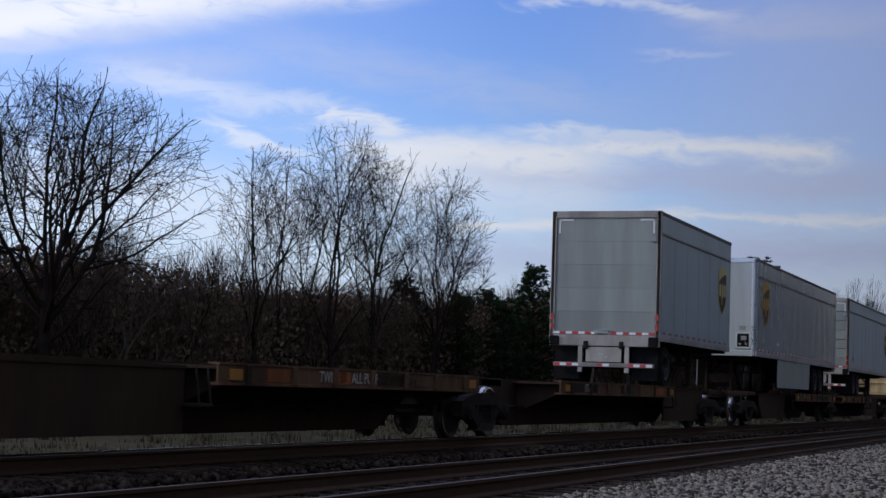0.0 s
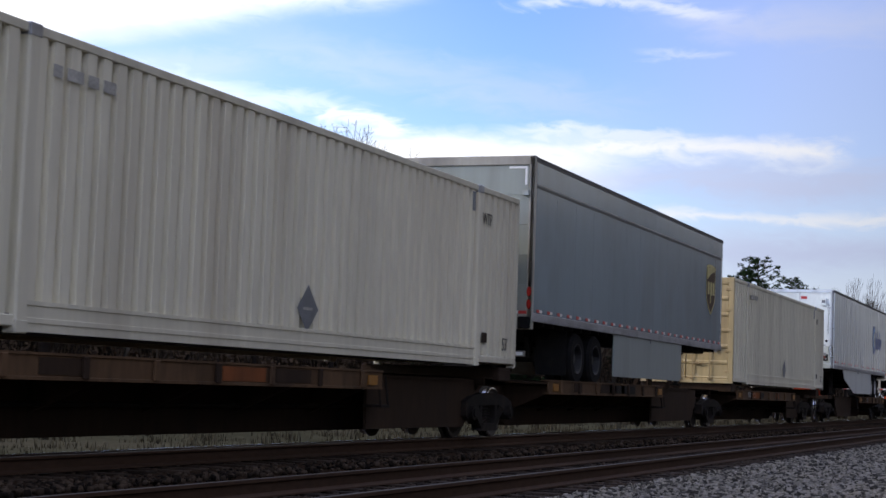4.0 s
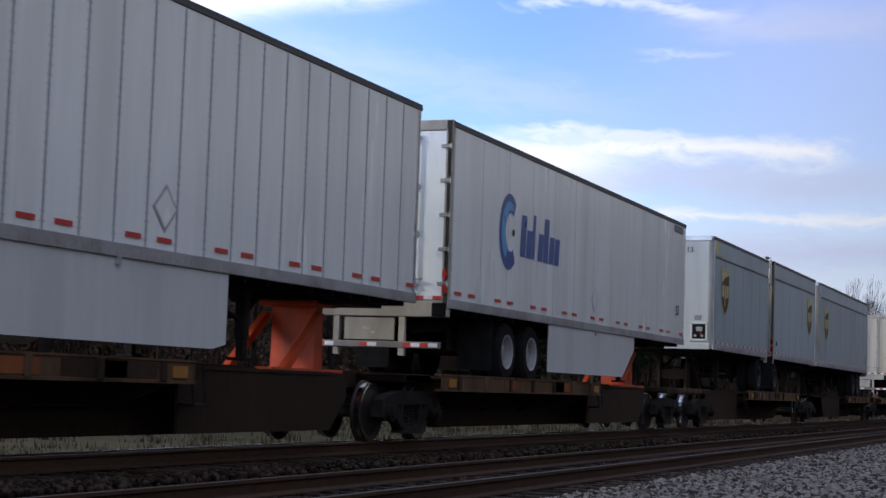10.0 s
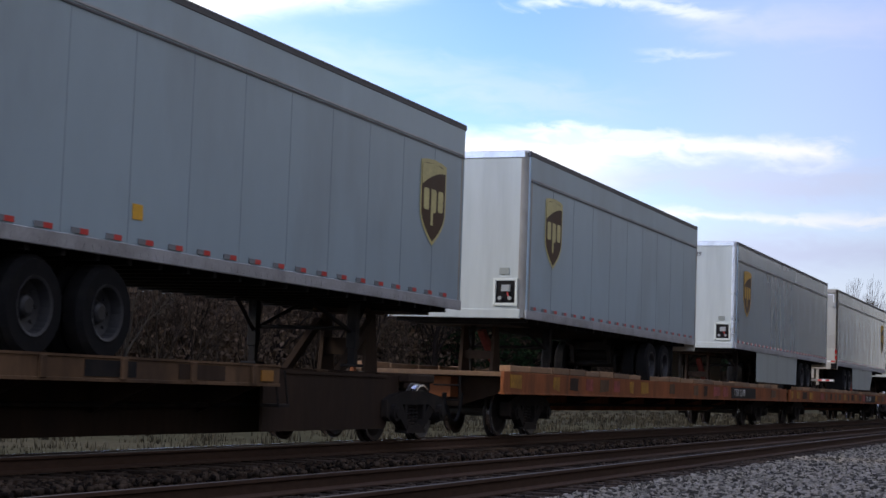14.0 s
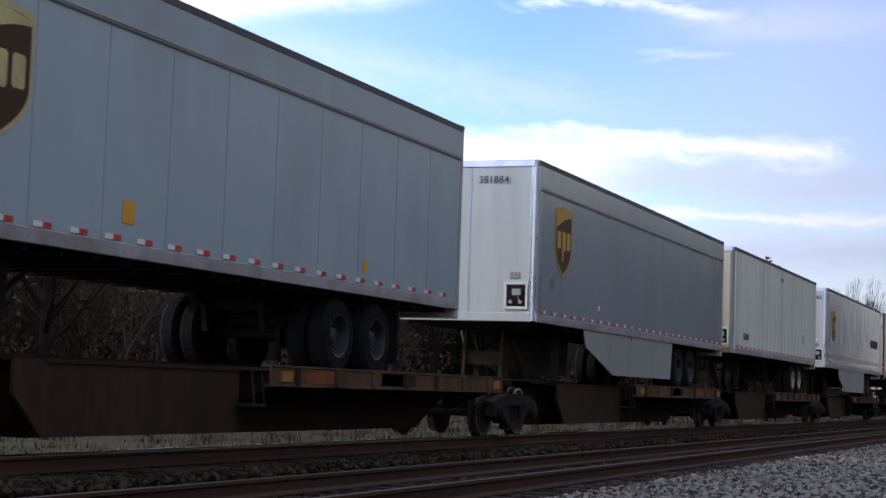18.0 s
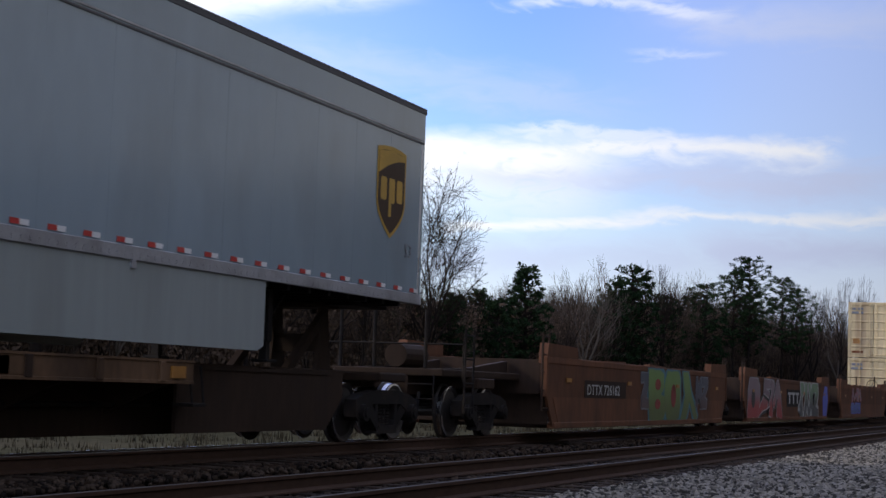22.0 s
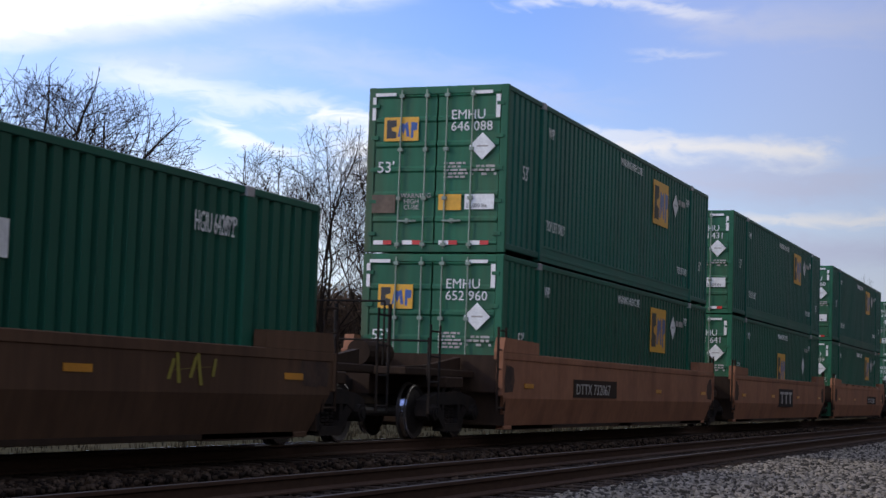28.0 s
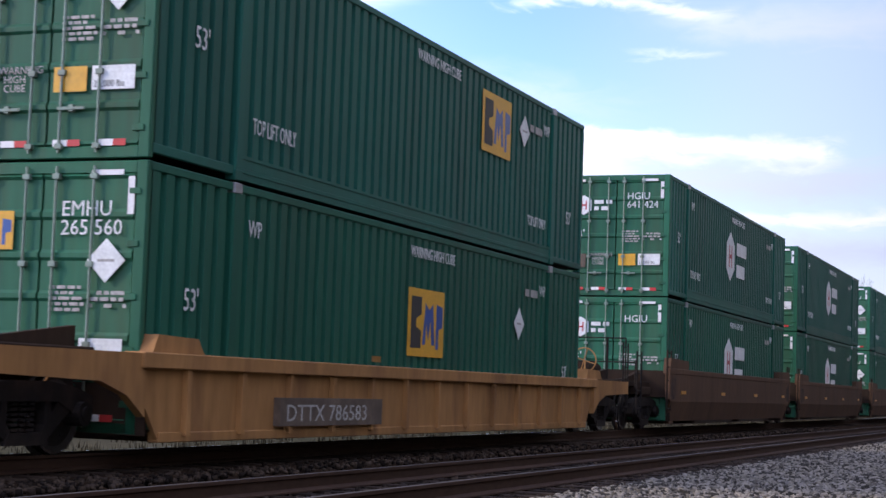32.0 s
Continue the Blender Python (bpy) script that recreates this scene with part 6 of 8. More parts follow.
def container(u0, z0, paint, number=("", ""), style="panel", lower=False, label="", plain=False, emblem_at=(10.25, 1.57)):
    """A 53-foot container, doors leading; style "panel", "hexagon" or "bare"."""
    box_mat, door_mat, rods = {"green": (green_box, green_door, rod_green), "bone": (bone_box, bone_door, bone_door)}[paint]
    # stacked containers take the green with the skylight painted in
    if paint == "green" and not lower:
        box_mat = skylit_green
    t = thing("container", label, "container", "containers on the train")
    ride(t, u0, z0)
    shell, doors, rod, handle, hinge = container_parts(box_mat, door_mat, rods)
    W, L, H = CW / 2, CL, CH
    for name, mesh, lab in shell:
        part(name, mesh, box_mat, t, lab)
    for s, mesh in zip((-1, 1), doors):
        d = part("door", mesh, door_mat, t, "closed ribbed steel door")
        for y in (0.19, 0.66):
            part("lock_rod", rod, rods, d, "pale vertical lock rod", (0, s * y, 0))
        part("handle", handle, rods, d, "", (0, -0.5 if s < 0 else 0.32, 0))
        for k in range(5):
            part("hinge", hinge, door_mat, d, "", (0, s * (W - 0.14), 0.32 + k * 0.56))
    e, sd = -0.010, -W - 0.006

    def Y(fx):
        return -(W - fx * CW)        # across an end: from the far edge

    def Z(fy):
        return H * (1 - fy)

    if paint == "green":
        for fx0, fx1, fy0, fy1 in ((.05, .20, .035, .055), (.74, .89, .035, .055), (.03, .055, .06, .20), (.915, .945, .06, .20)):
            part("corner_tape", plate(rect(Y(fx0), Y(fx1), Z(fy1), Z(fy0)), "end", e, 0.003), tape_white, t)
        lettering(number[0], 0.17, white_ink, t, (e - 0.003, -Y(.60), Z(.205)), "end", "container_number")
        lettering(number[1], 0.17, white_ink, t, (e - 0.003, -Y(.60), Z(.275)), "end", "container_number")
        if style == "panel":
            brand_panel(t, (Y(.12), Y(.37), Z(.33), Z(.185)), "end", e)
            diamond(t, Y(.83), Z(.37), 0.235, "end", e - 0.02)
        else:
            hexagon_sign(t, Y(.19), Z(.25), 0.24, "end", e, 0.95)
            bars(t, Y(.29), Y(.46), Z(.24), 0.09, 2, white_ink, "end", e, seed=12)
        lettering("53'", 0.20, white_ink, t, (e - 0.003, -Y(.08), Z(.52)), "end")
        bars(t, Y(.56), Y(.73), Z(.475), 0.035, 5, dim_ink, "end", e, seed=7)
        bars(t, Y(.75), Y(.93), Z(.495), 0.04, 3, dim_ink, "end", e, seed=8)
        lettering("WARNING\n  HIGH\n  CUBE", 0.085, dim_ink, t, (e - 0.003, -Y(.255), Z(.675)), "end")
        part("panel_sticker", plate(rect(Y(.05), Y(.22), Z(.765), Z(.655)), "end", e), patch_brown, t, "faded brown sticker")
        part("warning_sticker", plate(rect(Y(.53), Y(.69), Z(.75), Z(.655)), "end", e), sign_yellow, t, "yellow warning sticker")
        p = part("weight_sticker", plate(rect(Y(.715), Y(.92), Z(.745), Z(.655)), "end", e), white_ink, t, "white weight sticker")
        lettering("24,000 lbs", 0.075, ink, p, (e - 0.005, -Y(.725), Z(.735)), "end", wide=0.9)
        for k in range(4):
            y0 = (.07, .28, .54, .76)[k]
            g = Geo().extrude([(-a, b) for a, b in rect(Y(y0), Y(y0 + .07), Z(.955), Z(.93))], "x", e, e - 0.003, 0)
            g.extrude([(-a, b) for a, b in rect(Y(y0 + .07), Y(y0 + .13), Z(.955), Z(.93))], "x", e, e - 0.003, 1)
            part("reflector_strip", g, (tape_white, tape_red), t)
    else:
        bars(t, Y(.07), Y(.33), Z(.14), 0.12, 2, grey_ink, "end", e, seed=3)
        diamond(t, Y(.82), Z(.66), 0.16, "end", e - 0.02, grey_ink)
        part("panel_sticker", plate(rect(Y(.10), Y(.26), Z(.75), Z(.66)), "end", e), tape_orange, t)
        part("rust_patch", plate(rect(Y(.08), Y(.30), Z(.92), Z(.88)), "end", e), flat_orange, t, "rust-brown scrape")
    # markings on the side
    if plain:
        return t
    if paint == "green":
        if style == "panel":
            lx, lz = emblem_at
            brand_panel(t, (lx, lx + 1.45, lz, lz + 1.0), "side", sd)
            diamond(t, 12.45, 2.2 if lx > 9 else 1.75, 0.28, "side", sd)
        else:
            hexagon_sign(t, 7.25, 1.55, 0.68, "side", sd, 0.95)
            bars(t, 8.1, 9.6, 1.65, 0.36, 2, white_ink, "side", sd, fill=1, seed=15)
        lettering("WARNING HIGH CUBE", 0.17, white_ink, t, (7.4, sd, 2.50), "side", wide=0.75)
        lettering("53'", 0.26, white_ink, t, (0.85, sd, 1.35), "side", wide=0.8)
        lettering("53'", 0.24, white_ink, t, (L - 1.1, sd, 0.85), "side", wide=0.8)
        if not lower:
            lettering("TOP LIFT ONLY", 0.20, white_ink, t, (0.45 if number[1][:2] in ("65", "64") and number[1][3:] in ("890", "088") else 2.3, sd, 0.60), "side", wide=0.60)
            lettering("TOP LIFT ONLY", 0.18, white_ink, t, (L - 3.4, sd, 0.60), "side", wide=0.6)
        if style == "hexagon" and lower and number[1]:
            lettering(" ".join((number[0], number[1].replace(" ", ""))), 0.24, white_ink, t, (L - 3.25, sd, 2.25), "side", "container_number", wide=0.5)
        else:
            bars(t, L - 3.4, L - 2.5, 2.25, 0.13, 1, dim_ink, "side", sd, fill=1, seed=21)
        lettering("WP", 0.2, white_ink, t, (2.3, sd, 2.3), "side", wide=0.8)
        lettering("WP", 0.2, white_ink, t, (L - 2.6, sd, 2.3), "side", wide=0.8)
    else:
        lettering("WTP", 0.2, ink, t, (L - 1.85, sd, 2.28), "side", wide=0.75)
        lettering("53'", 0.22, ink, t, (L - 0.75, sd, 0.28), "side", wide=0.8)
        diamond(t, 8.0 if u0 < 200 else 9.0 if not lower else 8.2, 0.56 if u0 < 200 else 0.95, 0.30, "side", sd, grey_ink)
        part("sticker", plate(rect(L - 1.75, L - 1.5, 0.38, 0.54), "side", sd), rail_brown, t)
        bars(t, 2.3, 3.5, 2.45, 0.12, 1, dim_ink, "side", sd, seed=31)
        part("vent", Geo().box(L - 2.3, L - 2.22, sd - 0.006, sd + 0.02, 2.45, 2.75), grey_ink, t)
    return t


GREEN_P = "dark green ribbed container with yellow panel"
GREEN_H = "dark green ribbed container with white hexagon"
BONE = "bone-white ribbed container with rusty doors"
container(83.55, 1.17, "bone", label=BONE + ", alone on a spine car")
container(118.0, 1.17, "bone", label=BONE + ", between two trailers")
LOW, HIGH = 0.20, 3.115
container(489.35, LOW, "bone", lower=True, label=BONE + ", sunk in a brown well car")
container(489.35, HIGH, "bone", label=BONE + ", stacked on another")
container(512.6, LOW, "green", ("HGIU", "642 872"), "hexagon", True, label=GREEN_H + ", alone in its well")
STACKS = (
    (536.05, ("EMHU", "652 960"), ("EMHU", "646 088"), "panel", "panel"),
    (555.62, ("EMHU", "271 641"), ("EMHU", "644 431"), "panel", "panel"),
    (575.1, ("EMHU", "643 709"), ("EMHU", "645 560"), "panel", "panel"),
    (598.5, ("EMHU", "265 560"), ("EMHU", "652 890"), "panel", "panel"),
    (621.95, ("HGIU", ""), ("HGIU", "641 424"), "hexagon", "hexagon"),
    (640.75, ("HGIU", ""), ("HGIU", ""), "hexagon", "hexagon"),
    (661.1, ("EMHU", ""), ("EMHU", ""), "panel", "panel"),
)
for u, low_no, high_no, low_style, high_style in STACKS:
    container(u, LOW, "green", low_no, low_style, True, emblem_at=(7.35, 1.05) if low_no[1] in ("271 641", "265 560") else (10.25, 1.57), label=(GREEN_P if low_style == "panel" else GREEN_H) + ", sunk in a well car")
    container(u, HIGH, "green", high_no, high_style, False, (GREEN_P if high_style == "panel" else GREEN_H) + ", stacked on another")
# ---- spine cars under the trailers ----
def coupler(parent, x, dirn):
    g = Geo().box(x - 0.1, x + dirn * 0.75, -0.09, 0.09, 0.72, 0.90, 0.02)
    g.extrude([(x + dirn * 0.7, 0.68), (x + dirn * 1.0, 0.68), (x + dirn * 1.0, 0.94), (x + dirn * 0.7, 0.94)], "y", -0.15, 0.12)
    part("coupler", g, truck_iron, parent)


def hitch(parent, x, dirn, material):
    """A trailer hitch: an upright stanchion plate with struts and a flat head."""
    top = 2.03 - 0.14
    g = Geo().box(x - 0.35, x + 0.35, -0.45, 0.45, top - 0.02, top + 0.06, 0.02)
    if material is hitch_orange:
        g.extrude([(x - 0.12, 0.95), (x + 0.16, 0.95), (x + 0.10, top), (x - 0.10, top)], "y", -0.34, 0.34)
    else:
        for s in (-1, 1):
            g.extrude([(x - 0.22, 0.95), (x + 0.26, 0.95), (x + 0.10, top), (x - 0.10, top)], "y", s * 0.36 - 0.03, s * 0.36 + 0.03)
        g.extrude([(x - 0.10, 1.25), (x + 0.12, 1.25), (x + 0.10, 1.5), (x - 0.10, 1.5)], "y", -0.36, 0.36)
    h = part("hitch", g, material, parent, "orange trailer hitch" if material is hitch_orange else "rust-brown trailer hitch")
    for s in (-1, 1):
        part("strut", Geo().extrude([(x - dirn * 1.35, 0.95), (x - dirn * 1.15, 0.95), (x - dirn * 0.05, top - 0.15), (x - dirn * 0.20, top - 0.1)], "y", s * 0.42 - 0.05, s * 0.42 + 0.05), material, h)
    part("foot", Geo().box(x - dirn * 1.9, x + dirn * 0.3, -0.6, 0.6, 0.93, 1.0, 0.01), material, h)


def edge_mark(t, x, z, w, material):
    part("reflector", Geo().box(x, x + w, -1.318, -1.30, z, z + 0.13), material, t, "faded orange reflector")


def spine_unit(a, b, p0, p1, hitch_u=None, hitch_mat=None, lead=True, last=False, mark="", first=False, label="", pedestals=(), mark_u=None):
    """One platform of an articulated spine car, between the trucks at a and b (x counts from a)."""
    t = thing("spine_car", label or "rust-brown spine car with a low wheel platform", "railcar", "spine cars")
    ride(t, a)
    n = b - a
    sill = Geo()
    x0, x1 = (-1.9 if first else 0.05), (n + 1.9 if last else n - 0.05)
    sill.extrude([(x0, 0.80), (x0, 1.0), (x1, 1.0), (x1, 0.80), (n - 1.6, 0.72), (n - 2.9, 0.15), (2.9, 0.15), (1.6, 0.72)], "y", -0.36, 0.36)
    part("centre_sill", sill, rail_brown, t, "deep rust-brown centre sill")
    for x in (0.0, n):
        part("end_bolster", Geo().box(x - 0.5 if x else -0.5, x + 0.5, -1.15, 1.15, 0.86, 0.99, 0.02).box(x - 0.25, x + 0.25, -0.75, 0.75, 0.78, 0.88), rail_brown, t)
    q0, q1 = p0 - a, p1 - a
    part("wheel_deck", Geo().box(q0, q1, -1.27, 1.27, 0.93, DECK, 0.005), rail_brown, t, "worn steel wheel platform")
    for s in (-1, 1):
        g = Geo().extrude([(s * 1.31, 0.75), (s * 1.31, 0.78), (s * 1.295, 0.785), (s * 1.295, 0.98), (s * 1.31, 0.985), (s * 1.31, 1.01), (s * 1.16, 1.01), (s * 1.16, 0.985), (s * 1.27, 0.98), (s * 1.27, 0.785), (s * 1.18, 0.78), (s * 1.18, 0.75)], "x", q0, q1)
        # lighter than rail_brown: light on the outer edge is put into the colour
        part("side_beam", g, lit_beam_rust, t, "rusty channel beam along the platform")
    for i in range(5):
        x = q0 + 0.3 + (q1 - q0 - 0.6) * i / 4
        part("bearer", Geo().extrude([(-1.24, 0.78), (1.24, 0.78), (1.24, 0.92), (-1.24, 0.92)], "x", x - 0.06, x + 0.06)
             .extrude([(0.36, 0.4), (1.24, 0.78), (1.24, 0.84), (0.36, 0.8)], "x", x - 0.03, x + 0.03).extrude([(-0.36, 0.4), (-1.24, 0.78), (-1.24, 0.84), (-0.36, 0.8)], "x", x - 0.03, x + 0.03), rail_brown, t)
    # gusset plates where the sill deepens
    xg = (q1 + 0.2, min(q1 + 4.2, n - 1.0)) if (q0 + q1) / 2 < n / 2 else (max(q0 - 4.2, 1.0), q0 - 0.2)
    if xg[1] - xg[0] > 1:
        inner = xg[0] if (q0 + q1) / 2 < n / 2 else xg[1]
        outer = xg[1] if inner == xg[0] else xg[0]
        for s in (-1, 1):
            part("side_plate", Geo().extrude([(inner, 0.19), (outer, 0.19), (outer + (0.5 if outer > inner else -0.5), 0.62), (outer + (0.5 if outer > inner else -0.5), 0.95), (inner, 0.95)], "y", s * 0.98, s * 0.94), rail_brown, t, "dark sloping side plate")
        part("catwalk", Geo().box(min(inner, outer), max(inner, outer), -1.0, 1.0, 0.92, 0.96), rail_brown, t)
    part("brake_pipe", Geo().rod((0.6, -0.5, 0.50), (n - 0.6, -0.5, 0.50), 0.03, n=6), truck_iron, t)
    part("brake_cylinder", Geo().rod((n * 0.5, 0.62, 0.55), (n * 0.5 + 0.7, 0.62, 0.55), 0.14, n=12).box(n * 0.5 - 0.5, n * 0.5 - 0.1, 0.5, 0.8, 0.45, 0.72, 0.02), truck_iron, t)
    for x in (q0 + 0.25, q1 - 0.5):
        edge_mark(t, x, 0.81, 0.30, tape_orange)
    # stake pockets and worn plates along the beam, steps at its ends
    rnd = random.Random(int(a * 10))
    for i in range(7):
        x = q0 + 0.7 + (q1 - q0 - 1.4) * i / 6
        part("stake_pocket", Geo().box(x - 0.05, x + 0.05, -1.335, -1.295, 0.77, 0.99, 0.008), lit_beam_rust if rnd.random() < 0.6 else rail_brown, t)
    for i in range(4):
        x = q0 + rnd.uniform(0.4, q1 - q0 - 1.6)
        w = rnd.uniform(0.5, 1.2)
        part("worn_plate", Geo().box(x, x + w, -1.302, -1.296, 0.80, 0.965), rnd.choice((flat_orange, lit_beam_rust, rail_brown, chassis_black)), t, "plate with faded paint and rust")
    xe = q0 - 0.35 if (q0 + q1) / 2 > n / 2 else q1 + 0.05
    part("side_step", Geo().box(xe, xe + 0.3, -1.28, -1.02, 0.50, 0.54, 0.005).rod((xe + 0.02, -1.26, 0.52), (xe + 0.02, -1.2, 0.95), 0.014, n=5).rod((xe + 0.28, -1.26, 0.52), (xe + 0.28, -1.2, 0.95), 0.014, n=5), truck_iron, t, "steel foot step")
    for u in pedestals:
        part("pedestal", Geo().box(u - a - 0.3, u - a + 0.3, -1.25, 1.25, 0.94, 1.172, 0.02), rail_brown, t, "cross pedestal under a container")
    if mark:
        lettering(mark, 0.15, dim_ink, t, ((mark_u - a) if mark_u else q0 + 1.6, -1.3, 0.82), "side", "car_number", wide=1.0)
    if hitch_u:
        x = hitch_u - a
        hitch(t, x, 1 if x > n / 2 else -1, hitch_mat or rail_brown)
    if lead:
        rail_truck(t, 0.0)
    if last:
        rail_truck(t, n)
        coupler(t, n + 1.8, 1)
        ends_gear(t, n + 1.6)
    if first:
        coupler(t, -1.8, -1)
        ends_gear(t, -1.6)
    return t


def air_hose(t, x, dirn):
    """A rubber hose that hangs in a bow between two cars."""
    g = Geo()
    pts = [(x + dirn * 0.9 * q, -0.55 - 0.05 * math.sin(3 * q), 0.72 - 0.46 * math.sin(math.pi * q) ** 0.8) for q in [k / 12 for k in range(13)]]
    for p, q in zip(pts, pts[1:]):
        g.rod(p, q, 0.028, n=6)
    part("air_hose", g, tyre_rubber, t, "black rubber air hose")


def ends_gear(t, x):
    """Grab irons, the air hose and steps at a coupled end."""
    air_hose(t, x, 1 if x > 0 else -1)
    g = Geo()
    for s in (-1, 1):
        for z in (0.62, 0.85):
            g.rod((x, s * 1.15, z), (x, s * 0.7, z), 0.014, n=5)
        g.rod((x, s * 1.15, 0.45), (x, s * 1.15, 1.0), 0.014, n=5)
    part("grab_iron", g, truck_iron, t)


UNITS = (
    (-7.5, 9.3, -3.0, 6.0, None, None, dict()),
    (9.3, 26.4, 16.8, 25.4, None, None, dict(mark="TWIN 28 - ALL PURPOSE SPINE CAR", mark_u=19.45)),
    (26.4, 43.7, 29.8, 38.8, 44.0 - 0.9, rail_brown, dict(last=True, mark="TTAX 360")),
    (49.1, 65.3, 55.8, 64.7, 49.9, rail_brown, dict(first=True, mark="TTAX 553523")),
    (65.3, 82.5, 66.8, 75.5, 81.1, rail_brown, dict(mark="53")),
    (82.5, 99.1, 84.6, 94.0, None, None, dict(pedestals=(83.9, 99.3))),
    (99.1, 116.4, 101.6, 110.2, 115.4, rail_brown, dict()),
    (116.4, 131.6, 118.6, 128.2, None, None, dict(last=True, mark="TTAX 553523", pedestals=(118.4, 133.2))),
    (137.0, 153.7, 144.2, 152.6, 137.8, hitch_orange, dict(first=True, mark="TTAX 350073")),
    (153.7, 171.2, 155.4, 164.0, 169.5, hitch_orange, dict()),
    (171.2, 188.55, 172.9, 181.5, 186.8, hitch_orange, dict()),
    (188.55, 205.7, 190.1, 198.8, 203.9, hitch_orange, dict()),
    (205.7, 221.65, 206.3, 215.0, 220.9, hitch_orange, dict(last=True)),
    (225.5, 242.5, 230.4, 239.0, 226.6, rail_brown, dict(first=True, mark="TTAX 553310")),
    (242.5, 260.7, 250.8, 259.4, 244.5, rail_brown, dict()),
    (260.7, 277.0, 262.1, 272.0, 276.8, rail_brown, dict(last=True, mark="TTAX 553310")),
    (337.6, 353.9, 344.05, 352.5, 338.4, rail_brown, dict(first=True)),
    (353.9, 370.9, 361.3, 369.9, 355.2, rail_brown, dict()),
    (370.9, 388.2, 378.2, 386.8, 372.6, rail_brown, dict()),
    (388.2, 404.9, 395.7, 404.2, 389.6, rail_brown, dict()),
    (404.9, 421.6, 406.8, 415.5, 420.8, rail_brown, dict(last=True)),
)
for a, b, p0, p1, hu, hm, more in UNITS:
    spine_unit(a, b, p0, p1, hu, hm, **more)


# ---- two long flat cars ----
def flat_car(a, b, t0, t1, colour_seed):
    t = thing("flat_car", "long rusty orange flat car with plank blocks on its deck", "railcar", "flat cars")
    ride(t, a)
    n = b - a
    rnd = random.Random(colour_seed)
    part("centre_sill", Geo().extrude([(0.4, 0.66), (0.4, 1.0), (n - 0.4, 1.0), (n - 0.4, 0.66), (n - 4.5, 0.60), (n - 6.5, 0.42), (6.5, 0.42), (4.5, 0.60)], "y", -0.3, 0.3), flat_orange, t)
    part("deck", Geo().box(0.1, n - 0.1, -1.36, 1.36, 1.02, 1.10, 0.006), old_plank, t, "weathered deck")
    for s in (-1, 1):
        part("side_sill", Geo().box(0.0, n, s * 1.40, s * 1.33, 0.74, 1.11, 0.012).box(0, n, s * 1.42, s * 1.30, 0.73, 0.76, 0.006), flat_orange, t, "scuffed orange side sill with paint patches")
    for i in range(9):
        x = 0.8 + (n - 1.6) * i / 8
        part("bearer", Geo().extrude([(-1.33, 0.82), (1.33, 0.82), (1.33, 1.0), (-1.33, 1.0)], "x", x - 0.06, x + 0.06).extrude([(-0.3, 0.5), (0.3, 0.5), (1.3, 0.82), (-1.3, 0.82)], "x", x - 0.03, x + 0.03), rail_brown, t)
    x = 0.3
    k = 0
    while x < n - 1.6:
        w = rnd.uniform(0.9, 1.5)
        if rnd.random() < 0.96:
            part("plank_block", Geo().box(x, x + w - 0.06, -1.40, -1.20, 1.11, 1.11 + rnd.uniform(0.09, 0.12), 0.01), old_plank, t)
            part("plank_block", Geo().box(x, x + w - 0.06, 1.20, 1.40, 1.11, 1.11 + rnd.uniform(0.09, 0.12), 0.01), old_plank, t)
        if rnd.random() < 0.85:
            c = rnd.choice((patch_yellow, patch_red, patch_red, rail_brown, lit_beam_rust))
            x2 = x + w * rnd.uniform(0.3, 0.75)
            ring = [(x, 0.80 + rnd.uniform(0, 0.05)), (x2, 0.80 + rnd.uniform(0, 0.05)), (x2 + rnd.uniform(-0.03, 0.03), 1.06), (x + rnd.uniform(-0.03, 0.03), 1.06)]
            part("paint_patch", plate(ring, "side", -1.40, 0.006), c, t, "faded paint patch")
        x += w
        k += 1
    part("name_panel", Geo().box(n - 8.6, n - 5.2, -1.409, -1.40, 0.78, 1.07), chassis_black, t, "black painted number panel")
    lettering("TTEX 153109", 0.2, dim_ink, t, (n - 8.3, -1.413, 0.84), "side", "car_number")
    for x in (t0 - a, t1 - a):
        rail_truck(t, x)
        part("end_bolster", Geo().box(x - 0.3, x + 0.3, -1.2, 1.2, 0.84, 1.02, 0.02), rail_brown, t)
    coupler(t, 0.1, -1), coupler(t, n - 0.1, 1)
    air_hose(t, 0.3, -1), air_hose(t, n - 0.3, 1)
    part("brake_pipe", Geo().rod((1, -0.62, 0.55), (n - 1, -0.62, 0.55), 0.03, n=6), truck_iron, t)
    return t


fa = flat_car(280.0, 307.1, 282.4, 304.2, 3)
fb = flat_car(307.7, 334.9, 311.2, 331.5, 8)
for car, a, u, d in ((fa, 280.0, 282.6, -1), (fa, 280.0, 300.6, -1), (fb, 307.7, 333.2, 1)):
    x = u - a
    g = Geo().box(x - 0.35, x + 0.35, -0.45, 0.45, 1.97, 2.04, 0.02)
    for s in (-1, 1):
        g.extrude([(x - 0.2, 1.10), (x + 0.24, 1.10), (x + 0.08, 2.0), (x - 0.08, 2.0)], "y", s * 0.3 - 0.03, s * 0.3 + 0.03)
    g.box(x - 0.06, x + 0.06, -0.3, 0.3, 1.35, 1.5)
    h = part("hitch", g, rail_brown, car, "rusty trailer hitch")
    part("strut", Geo().extrude([(x - d * 1.2, 1.1), (x - d * 1.0, 1.1), (x, 1.85), (x - d * 0.15, 1.9)], "y", -0.06, 0.06), patch_red, h)


